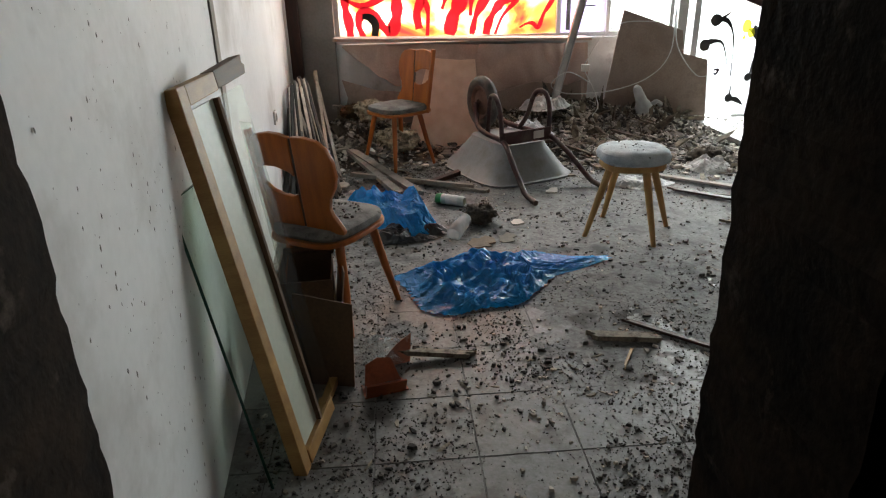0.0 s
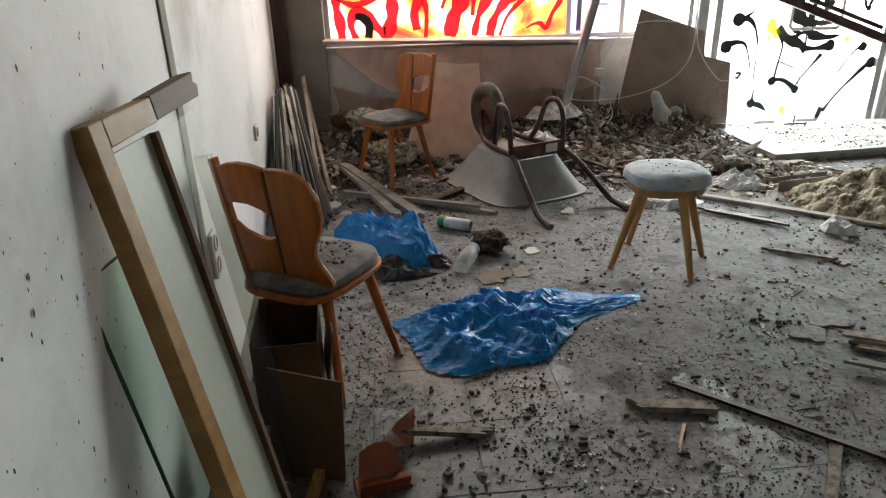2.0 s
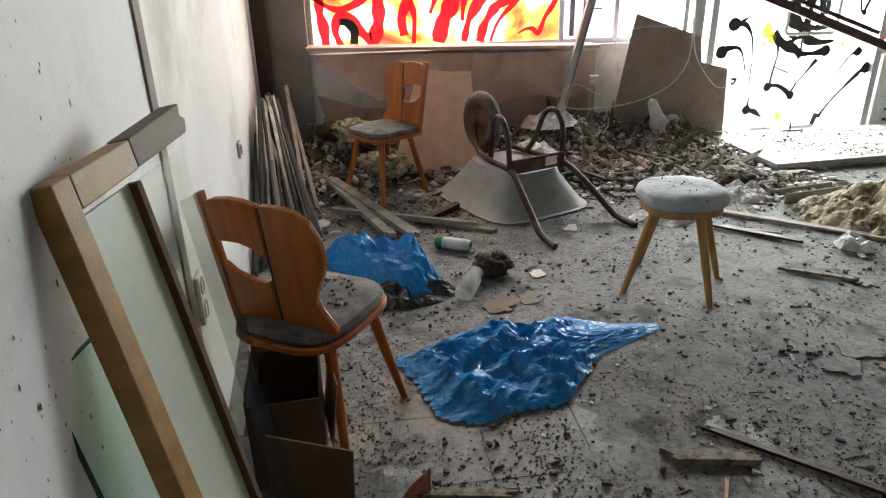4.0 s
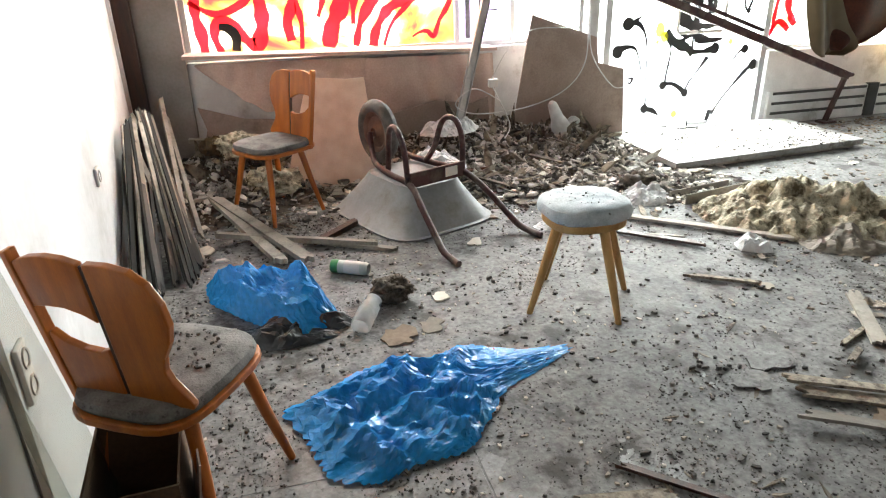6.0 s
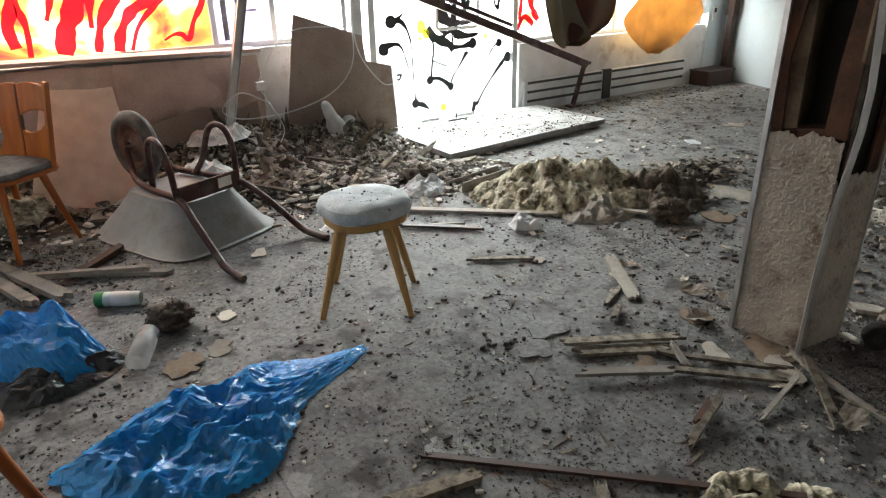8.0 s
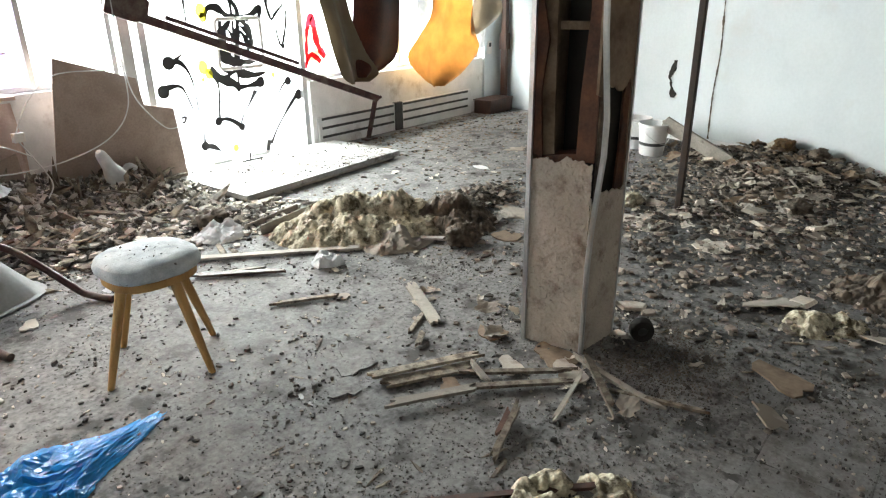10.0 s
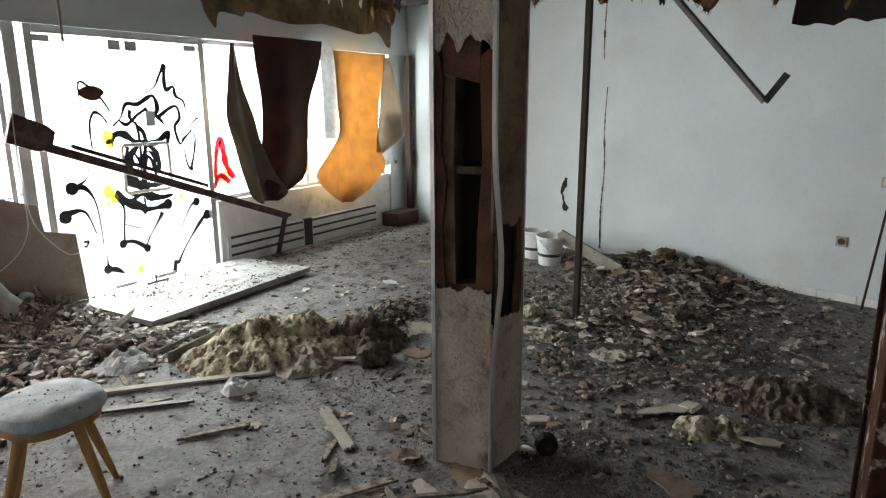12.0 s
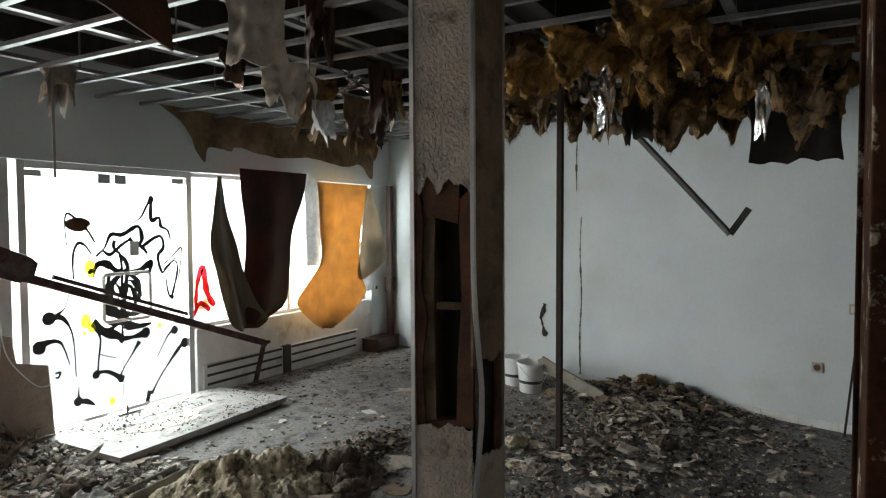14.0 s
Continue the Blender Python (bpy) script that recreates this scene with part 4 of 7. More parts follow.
part("foot_plate", Mesh().span((-0.06, -0.06, 0), (0.06, 0.06, 0.008)), M_REDSTEEL, pole)


# ---- chairs and stool ----
def chair(m, label):
    ch = thing("dining_chair", m, label, "chair", "carved wooden chairs")
    seat = [(0.185 * math.copysign(abs(math.cos(a)) ** 0.55, math.cos(a)), 0.19 * math.copysign(abs(math.sin(a)) ** 0.55, math.sin(a))) for a in (2 * math.pi * i / 28 for i in range(28))]
    seat = [(x, y * (1.22 if y < 0 else 1.0)) for x, y in seat]
    part("seat", Mesh().slab([(x * 1.07, y * 1.07) for x, y in seat], 0.405, 0.428), M_CHAIRWOOD, ch, "varnished wooden seat board", bevel=0.005)
    pad = Mesh()
    k = len(seat)
    rings = [(1.0, 0.43), (1.03, 0.445), (1.0, 0.462), (0.9, 0.47), (0.6, 0.474), (0.3, 0.475)]
    for s, z in rings:
        pad.v += [(x * s, y * s, z + 0.002 * noise.noise(Vector((x * 20 * s, y * 20 * s, 1)))) for x, y in seat]
    for r in range(len(rings) - 1):
        pad.f += [(r * k + i, r * k + (i + 1) % k, (r + 1) * k + (i + 1) % k, (r + 1) * k + i) for i in range(k)]
    pad.f.append(tuple((len(rings) - 1) * k + i for i in range(k)))
    part("cushion", pad, M_SEAT, ch, "worn grey upholstered pad covered in crumbs", smooth=True)
    for x in (-1, 1):
        for y in (-1, 1):
            part("leg", Mesh().tube([(x * 0.12, y * 0.12, 0.41), (x * 0.16, y * 0.155, 0.2), (x * 0.2, y * 0.195, 0.0)], [0.021, 0.018, 0.0125], 10), M_CHAIRWOOD, ch, smooth=True)
    bm = pose(0, -0.162, 0.40, 97)
    wavy = [(0.012, 0.06), (0.195, 0.06), (0.2, 0.075), (0.185, 0.1), (0.155, 0.14), (0.145, 0.17), (0.155, 0.21), (0.185, 0.26), (0.2, 0.31), (0.195, 0.37), (0.17, 0.42), (0.13, 0.45), (0.07, 0.46), (0.012, 0.458)]
    part("back_board", Mesh().slab(wavy, -0.011, 0.011, bm), M_CHAIRWOOD, ch, "wavy cut back board", bevel=0.004)
    top = [(-0.002, 0.455), (-0.05, 0.466), (-0.1, 0.468), (-0.15, 0.46), (-0.2, 0.44), (-0.182, 0.318), (-0.14, 0.325), (-0.09, 0.325), (-0.04, 0.312), (-0.002, 0.292)]
    part("back_rail", Mesh().slab(top, -0.011, 0.011, bm), M_CHAIRWOOD, ch, bevel=0.004)
    low = [(-0.002, 0.065), (-0.002, 0.215), (-0.03, 0.203), (-0.08, 0.206), (-0.13, 0.222), (-0.165, 0.25), (-0.172, 0.24), (-0.16, 0.065)]
    part("back_panel", Mesh().slab(low, -0.011, 0.011, bm), M_CHAIRWOOD, ch, bevel=0.004)
    part("back_post", Mesh().slab([(-0.155, 0.0), (-0.178, 0.0), (-0.212, 0.47), (-0.19, 0.475), (-0.186, 0.4)], -0.016, 0.016, bm), M_CHAIRWOOD, ch, bevel=0.004)
    part("groove", Mesh().slab([(0.0, 0.065), (0.009, 0.065), (0.009, 0.45), (0.0, 0.45)], -0.007, 0.007, bm), M_DARKWOOD, ch)
    return ch


chair(pose(0.54, 2.63, 0, 0, 0, -31.5), "orange-brown varnished wooden chair with a dusty grey seat pad")
chair(pose(0.86, 5.03, 0.02, 0, 0, 127), "orange-brown varnished wooden chair standing in rubble")

st = thing("stool", pose(2.16, 3.41, 0), "pale wooden stool with a dusty blue-grey cushion", "stool")
ring = [(math.copysign(abs(math.cos(a)) ** 0.75, math.cos(a)), math.copysign(abs(math.sin(a)) ** 0.75, math.sin(a))) for a in (2 * math.pi * i / 32 for i in range(32))]
part("seat_board", Mesh().slab([(x * 0.175, y * 0.165) for x, y in ring], 0.39, 0.425), M_FRAMEWOOD, st, "pale wooden seat ring", bevel=0.006)
cu = Mesh()
for s, z in ((0.96, 0.426), (1.06, 0.44), (1.08, 0.462), (1.03, 0.485), (0.92, 0.496), (0.6, 0.5), (0.3, 0.5)):
    cu.v += [(x * 0.182 * s, y * 0.175 * s, z + 0.004 * noise.noise(Vector((x * 5 * s, y * 5 * s, 4)))) for x, y in ring]
for r in range(6):
    cu.f += [(r * 32 + i, r * 32 + (i + 1) % 32, (r + 1) * 32 + (i + 1) % 32, (r + 1) * 32 + i) for i in range(32)]
cu.f.append(tuple(192 + i for i in range(32)))
part("cushion", cu, M_SEATB, st, "dusty blue-grey cushion", smooth=True)
for x, y in ((0.06, -0.27), (-0.27, -0.065), (-0.07, 0.235), (0.245, 0.015)):
    part("leg", Mesh().tube([(x * 0.5, y * 0.5, 0.4), (x * 0.75, y * 0.75, 0.2), (x, y, 0)], [0.022, 0.019, 0.013], 10), M_FRAMEWOOD, st, smooth=True)

# ---- overturned wheelbarrow ----
wb = thing("wheelbarrow", pose(1.68, 4.8, 0, 0, 0, math.degrees(math.atan2(-0.923, 0.384))), "overturned wheelbarrow with a grey plastic tray and maroon frame", "wheelbarrow")
rim = lambda s, d0, d1, w: [(d0 + (d1 - d0) * (0.5 + 0.5 * math.copysign(abs(math.cos(a)) ** s, math.cos(a))), w * math.copysign(abs(math.sin(a)) ** s, math.sin(a))) for a in (2 * math.pi * i / 40 for i in range(40))]
tray = Mesh()
lev = [(0.0, -0.48, 0.44, 0.385), (0.015, -0.485, 0.445, 0.39), (0.02, -0.46, 0.425, 0.37), (0.12, -0.37, 0.36, 0.29), (0.22, -0.29, 0.3, 0.22), (0.26, -0.26, 0.28, 0.2), (0.275, -0.2, 0.24, 0.16)]
for z, d0, d1, w in lev:
    tray.v += [(x, y, z) for x, y in rim(0.45, d0, d1, w)]
for r in range(len(lev) - 1):
    tray.f += [(r * 40 + i, r * 40 + (i + 1) % 40, (r + 1) * 40 + (i + 1) % 40, (r + 1) * 40 + i) for i in range(40)]
tray.f.append(tuple((len(lev) - 1) * 40 + i for i in range(40)))
part("tray", tray, M_TRAY, wb, "dusty grey plastic tray lying upside down", smooth=True)
wheel = part("wheel", Mesh().lathe([(0.02, -0.03), (0.03, -0.035), (0.05, -0.02), (0.1, -0.012), (0.125, -0.03), (0.13, -0.03), (0.13, 0.03), (0.125, 0.03), (0.1, 0.012), (0.05, 0.02), (0.03, 0.035), (0.02, 0.03)], 28, pose(-0.36, 0, 0.46, 90)), M_RIM, wb, "rusty steel wheel disc", smooth=True)
tyre = [(0.165 + 0.042 * math.cos(a), 0.044 * math.sin(a)) for a in (2 * math.pi * i / 14 for i in range(15))]
part("tyre", Mesh().lathe(tyre, 36, pose(-0.36, 0, 0.46, 90)), M_RUBBER, wheel, "dusty black rubber tyre", smooth=True)
for s in (-1, 1):
    path = bez([(-0.36, s * 0.06, 0.46), (-0.3, s * 0.09, 0.37), (-0.2, s * 0.13, 0.31), (0.0, s * 0.17, 0.295), (0.28, s * 0.2, 0.29), (0.45, s * 0.24, 0.2), (0.62, s * 0.27, 0.08), (0.7, s * 0.285, 0.035), (0.84, s * 0.3, 0.02)], 6)
    part("side_tube", Mesh().tube(path, 0.019, 10), M_REDSTEEL, wb, "bent maroon steel tube with handle end", smooth=True)
    loop = bez([(0.26, s * 0.2, 0.29), (0.25, s * 0.21, 0.48), (0.2, s * 0.21, 0.58), (0.13, s * 0.2, 0.6), (0.07, s * 0.19, 0.55), (0.02, s * 0.17, 0.4), (-0.04, s * 0.14, 0.3)], 6)
    part("leg_loop", Mesh().tube(loop, 0.0175, 10), M_REDSTEEL, wb, "looped support leg", smooth=True)
part("cross_plate", Mesh().span((0.27, -0.2, 0.27), (0.285, 0.2, 0.36)), M_REDSTEEL, wb, "maroon cross plate", bevel=0.003)
part("sticker", Mesh().span((0.286, 0.05, 0.29), (0.288, 0.14, 0.345)), M_PLASTICW, wb, "pale worn sticker")
part("axle", Mesh().tube([(-0.36, -0.08, 0.46), (-0.36, 0.08, 0.46)], 0.01, 8), M_RIM, wb)


# ---- crumpled sheets ----
def crumple(name, outline, h, material, label, category, seed=0.0, freq=5.0, folds=90, z=0.004, cell=0.014, grain=0.5, lift=0.0):
    """A crumpled film lying on the floor inside an outline, in sharp facets."""
    c = Vector((sum(p[0] for p in outline) / len(outline), sum(p[1] for p in outline) / len(outline)))
    line = bez([*outline, outline[0]], 12)
    n = len(line) - 1
    rad = sum((Vector(p) - c).length for p in line) / len(line)
    nr = max(8, int(rad / cell))
    rng = random.Random(int(seed * 7 + 3))
    ms = Mesh()
    start, rows = [], []
    for i in range(nr + 1):
        r = i / nr
        na = max(1, int(6.3 * rad * r / cell))
        rows.append(na)
        start.append(len(ms.v))
        for j in range(na):
            t = ((j + 0.5 * (i % 2) + (rng.uniform(-0.35, 0.35) if i < nr else 0)) / na * n) % n
            a = Vector(line[int(t) % n]).lerp(Vector(line[(int(t) + 1) % n]), t - int(t))
            rr = r + (rng.uniform(-0.45, 0.45) / nr if 0 < i < nr else 0) + (0.03 * rng.uniform(-1, 1) if i == nr else 0)
            p = c + (a - c) * rr
            e = min(1, (1 - r) * 3.5 + 0.12)
            ms.v.append((p.x - c.x, p.y - c.y, e))
    pts = np.array(ms.v)
    hh = np.zeros(len(pts))
    for k in range(int(folds * (0.4 + rad * 2))):
        big = k % 3 == 0
        px, py = rng.gauss(0, rad * 0.55), rng.gauss(0, rad * 0.55)
        a = grain + rng.gauss(0, 0.75)
        along = (pts[:, 0] - px) * math.cos(a) + (pts[:, 1] - py) * math.sin(a)
        off = (pts[:, 1] - py) * math.cos(a) - (pts[:, 0] - px) * math.sin(a) + rng.uniform(-1.2, 1.2) * along ** 2
        length = rad * rng.uniform(0.35, 1.0) if big else rad * rng.uniform(0.08, 0.35)
        wide = rng.uniform(0.03, 0.06) if big else rng.uniform(0.015, 0.03)
        steep = rng.uniform(0.25, 1.0)
        side = np.where(off > 0, off / wide, -off / (wide * steep))
        hh += wide * rng.uniform(0.3, 0.8) * np.maximum(0, 1 - side) * np.maximum(0, 1 - (along / length) ** 2)
    swell = np.array([0.5 + 0.5 * noise.noise(Vector((q[0] * freq * 0.6, q[1] * freq * 0.6, seed))) for q in ms.v])
    hh = h * pts[:, 2] * (lift + 0.3 * swell + 1.1 * np.tanh(0.8 * hh / h))
    ms.v = [(q[0], q[1], z + float(t) + 0.45 * cell * rng.random() * q[2]) for q, t in zip(ms.v, hh)]
    for i in range(nr):
        a0, an, b0, bn = start[i], rows[i], start[i + 1], rows[i + 1]
        ia = ib = 0
        while ia < an or ib < bn:
            if ib < bn and (ia >= an or (ib + 1) * an <= (ia + 1) * bn):
                ms.f.append((a0 + ia % an, b0 + ib % bn, b0 + (ib + 1) % bn))
                ib += 1
            else:
                if an > 1:
                    ms.f.append((a0 + ia % an, b0 + ib % bn, a0 + (ia + 1) % an))
                ia += 1
    ob = obj(name, ms, material, None)
    ob.location = (c.x, c.y, 0)
    return tagged(ob, label, category)


crumple("plastic_bag", [(0.79, 2.93), (0.96, 3.03), (1.13, 3.12), (1.36, 3.1), (1.52, 3.17), (1.72, 3.08), (1.94, 3.04), (1.84, 2.95), (1.6, 2.83), (1.45, 2.64), (1.36, 2.55), (1.19, 2.53), (1.05, 2.49), (0.93, 2.55), (0.87, 2.72)], 0.085, M_BLUE, "bright blue plastic sack crumpled flat on the tiles", "bag", 1.0, 5.0, 120, 0.004, 0.014, 0.55)
crumple("plastic_bag", [(0.47, 4.06), (0.6, 4.1), (0.78, 3.95), (0.95, 3.8), (1.05, 3.64), (1.05, 3.52), (0.92, 3.44), (0.77, 3.52), (0.62, 3.68), (0.5, 3.86)], 0.27, M_BLUE, "blue plastic sack bunched up on the floor", "bag", 5.0, 6.0, 130, 0.004, 0.014, 2.4, 0.25)
crumple("plastic_bag", [(0.58, 3.56), (0.72, 3.38), (0.9, 3.36), (1.08, 3.44), (1.14, 3.6), (0.98, 3.6), (0.8, 3.55)], 0.06, M_BLACKBAG, "black plastic sack under the blue one", "bag", 9.0, 6.0, 110)
crumple("plastic_wrap", [(0.62, 2.1), (0.66, 2.3), (0.78, 2.32), (0.86, 2.22), (0.8, 2.1), (0.7, 2.04)], 0.08, M_CLEARBAG, "crumpled clear plastic wrapping on the floor", "wrapping", 12.0, 9.0)


def rest(ob, z):
    ob.location.z = z
    return ob


rest(crumple("plastic_bag", [(1.9, 5.5), (2.0, 5.75), (2.25, 5.8), (2.4, 5.7), (2.3, 5.5), (2.1, 5.42)], 0.22, M_WHITEBAG, "white plastic bag lying on the rubble heap", "bag", 15.0, 6.0), 0.3)
rest(crumple("plastic_bag", [(1.75, 4.95), (1.72, 5.15), (1.95, 5.25), (2.1, 5.1), (2.05, 4.92)], 0.26, M_WHITEBAG, "white plastic canister piece behind the wheelbarrow", "bag", 16.0, 4.0), 0.2)
rest(crumple("paper_sheet", [(2.5, 4.1), (2.3, 4.3), (2.55, 4.42), (2.8, 4.25)], 0.04, M_WHITEBAG, "crumpled white paper on the floor", "paper", 17.0, 7.0), 0.0)
rest(crumple("paper_sheet", [(3.05, 4.45), (3.0, 4.65), (3.25, 4.7), (3.4, 4.55), (3.2, 4.4)], 0.09, M_WHITEBAG, "crumpled white paper on the floor", "paper", 18.0, 7.0), 0.0)
rest(crumple("paper_sheet", [(3.55, 3.52), (3.62, 3.72), (3.9, 3.6), (3.98, 3.42), (3.75, 3.38)], 0.13, M_PLASTERB, "crumpled stained paper beside the wool", "paper", 19.0, 6.0), 0.0)
rest(crumple("tissue", [(3.2, 3.62), (3.25, 3.74), (3.36, 3.66), (3.34, 3.55)], 0.09, M_WHITEBAG, "crumpled white tissue on the floor", "tissue", 20.0, 9.0), 0.0)

# bottles and cans
can = thing("spray_can", pose(1.2, 4.0, 0.036, 0, 90, -30), "white and green can lying on its side", "can")
part("body", Mesh().lathe([(0, -0.1), (0.03, -0.1), (0.034, -0.095), (0.034, 0.06), (0.028, 0.075)], 20), M_CANW, can, smooth=True)
part("cap", Mesh().lathe([(0.0, -0.125), (0.033, -0.125), (0.035, -0.12), (0.035, -0.085), (0.03, -0.084)], 20), M_CANG, can, "green cap", smooth=True)
part("label_band", Mesh().lathe([(0.0345, -0.05), (0.0347, -0.045), (0.0347, 0.03), (0.0345, 0.035)], 20), M_PLASTICW, can)
jar = thing("glass_jar", pose(1.18, 3.48, 0.045, 0, 80, 62), "clear glass jar lying on its side", "jar")
part("body", Mesh().lathe([(0.0, -0.09), (0.04, -0.09), (0.046, -0.08), (0.046, 0.05), (0.036, 0.07), (0.036, 0.1), (0.04, 0.1), (0.04, 0.09)], 24), M_JAR, jar, smooth=True)
bot = thing("plastic_bottle", pose(3.02, 5.6, 0.32, 10, -30, 10), "white plastic bottle sticking out of the rubble", "bottle")
part("body", Mesh().lathe([(0.0, -0.16), (0.07, -0.16), (0.08, -0.14), (0.07, -0.04), (0.05, 0.02), (0.042, 0.1), (0.036, 0.15), (0.02, 0.175), (0.0, 0.18)], 20), M_WHITEBAG, bot, smooth=True)
part("handle", Mesh().tube(bez([(0.05, 0, -0.1), (0.12, 0, -0.08), (0.16, 0, -0.14)], 6), 0.022, 8), M_WHITEBAG, bot, smooth=True)


# ---- boards, planks and frames ----
def plank(a, b, w, h, material=None, label="", name="plank", up=(0, 0, 1), group="", jag=0.03):
    """A board from a to b with broken, slanting ends."""
    a, b = Vector(a), Vector(b)
    d = b - a
    L = d.length
    d.normalize()
    s = d.cross(Vector(up))
    s = s.normalized() if s.length > 1e-3 else Vector((1, 0, 0))
    u = s.cross(d)
    rnd = random.Random(round(a.x * 991 + a.y * 577 + b.x * 131, 3))
    n = 7
    jag = min(jag, 0.25 * L)
    sl, sh_ = rnd.uniform(-0.8, 0.8), rnd.uniform(-0.8, 0.8)
    lo = [(-w / 2 + w * i / n, jag * (sl * (2 * i / n - 1) + rnd.uniform(-0.55, 0.55))) for i in range(n + 1)]
    mid = L * rnd.uniform(0.3, 0.7)
    hi = [(-w / 2 + w * i / n, L + jag * (sh_ * (2 * i / n - 1) + rnd.uniform(-0.55, 0.55))) for i in range(n, -1, -1)]
    hi = [(w / 2 * rnd.uniform(0.82, 1.0), mid)] + hi + [(-w / 2 * rnd.uniform(0.82, 1.0), mid)]
    m = Matrix(((s.x, d.x, u.x, a.x), (s.y, d.y, u.y, a.y), (s.z, d.z, u.z, a.z), (0, 0, 0, 1)))
    ob = obj(name, Mesh().slab(lo + hi, -h / 2, h / 2), material or M_PLANK, None)
    ob.matrix_world = m
    return tagged(ob, label or "weathered grey broken wooden batten lying on the floor", "plank", group)


# the leaning picture frame with its panes
fa, fb, fc = Vector((0.5, 1.53, 0.0)), Vector((0.279, 1.637, 1.166)), Vector((0.361, 2.044, 1.189))
ux = (fc - fb).normalized()
uy = (fb - fa)
hgt = uy.length
uy = (uy - ux * uy.dot(ux)).normalized()
uz = ux.cross(uy)
fm = Matrix(((ux.x, uy.x, uz.x, fa.x), (ux.y, uy.y, uz.y, fa.y), (ux.z, uy.z, uz.z, fa.z), (0, 0, 0, 1)))
pf = thing("window_sash", fm, "pale wooden sash with milky sheet leaning against the wall", "frame")
off = (fb - fa).dot(ux)
wd, ht = 0.42, (fb - fa).dot(uy)
sk_ = Matrix(((1, off / ht, 0, 0), (0, 1, 0, 0), (0, 0, 1, 0), (0, 0, 0, 1)))
for nm, ol in (("stile", [(0, 0), (0.046, 0), (0.046, ht), (0, ht)]), ("rail", [(0.046, ht - 0.055), (0.22, ht - 0.052), (0.22, ht), (0.046, ht)]), ("rail", [(0.055, 0), (wd - 0.1, 0), (wd - 0.1, 0.05), (0.055, 0.05)])):
    part(nm, Mesh().slab(ol, -0.03, 0.014, sk_), M_FRAMEWOOD, pf, bevel=0.003)
part("moulding", Mesh().slab([(0.221, ht - 0.05), (wd, ht - 0.045), (wd + 0.012, ht - 0.02), (wd - 0.004, ht - 0.01), (wd + 0.004, ht + 0.012), (0.221, ht + 0.002)], -0.03, 0.014, sk_), M_MOULD, pf, "torn brown moulding", bevel=0.003)
part("batten", Mesh().slab([(0.20, 0.05), (0.215, 0.05), (0.215, ht - 0.07), (0.20, ht - 0.07)], -0.012, 0.012, sk_), M_CARDD, pf, "narrow brown batten")
part("backing_sheet", Mesh().slab([(0.055, 0.05), (0.2, 0.05), (0.2, ht - 0.07), (0.055, ht - 0.07)], -0.012, -0.004, sk_), M_SHEET, pf, "milky white sheet")
part("pane", Mesh().slab([(0.216, 0.05), (0.36, 0.05), (0.38, ht - 0.5), (0.39, ht - 0.07), (0.216, ht - 0.07)], 0.0, 0.004, sk_), M_DULLGLASS, pf, "dusty glass pane")
gp = thing("glass_sheet", fm @ pose(-0.06, 0.02, -0.075, 0, 0, 0), "green-edged glass pane leaning behind the sash", "glass")
part("sheet", Mesh().slab([(0, 0), (0.3, 0), (0.3, 0.9), (0.02, 0.9), (0.006, 0.894), (0, 0.88)], 0, 0.006, sk_), M_GREENGLASS, gp)
part("edge", Mesh().slab([(-0.003, 0), (0, 0), (0, 0.88), (-0.003, 0.88)], -0.001, 0.007, sk_).slab([(0.02, 0.9), (0.3, 0.9), (0.3, 0.903), (0.02, 0.903)], -0.001, 0.007, sk_), M_GREENEDGE, gp, "bright green glass edge")
# big clear pane in front of the carton
gp3 = thing("glass_sheet", pose(0.47, 2.1, 0.0, 82, 0, 96), "dusty clear glass pane leaning beside the carton", "glass")
part("sheet", Mesh().slab([(-0.1, 0), (0.3, 0), (0.22, 0.95), (0.0, 1.0)], 0, 0.005), M_DULLGLASS, gp3)

carton = thing("cardboard_box", pose(0.455, 2.44, 0, 0, 0, 4), "open dark brown cardboard carton standing on the floor", "box")
for nm, a, b in (("side", (-0.12, -0.14, 0), (0.09, -0.134, 0.3)), ("side", (0.085, -0.13, 0), (0.091, 0.14, 0.3)), ("side", (-0.12, 0.134, 0), (0.09, 0.14, 0.34)), ("side", (-0.126, -0.14, 0), (-0.12, 0.14, 0.32)), ("bottom", (-0.118, -0.132, 0.0), (0.084, 0.132, 0.006))):
    part(nm, Mesh().span(a, b), M_CARDD, carton)
part("flap", Mesh().box((0.0, 0.17, 0.335), (0.2, 0.1, 0.005), pose(0, 0, 0, 25)), M_CARDD, carton, "raised carton flap")
part("flap", Mesh().box((0.115, 0.0, 0.2), (0.005, 0.2, 0.22), pose(0, 0, 0, 0, 8, 6)), M_CARD, carton, "pale carton flap")
stand = obj("cardboard_sheet", Mesh().slab([(-0.13, 0), (0.1, 0), (0.105, 0.33), (-0.12, 0.36)], -0.003, 0.003, pose(0.54, 2.02, 0.0, 84, 0, -14)), M_CARDD, None)
tagged(stand, "dark brown cardboard sheet standing before the carton", "cardboard")
# two leaning laths next to the carton foot
plank((0.56, 2.02, 0.02), (0.5, 1.62, 0.02), 0.03, 0.03, M_FRAMEWOOD, "pale wooden lath lying beside the leaning sash")

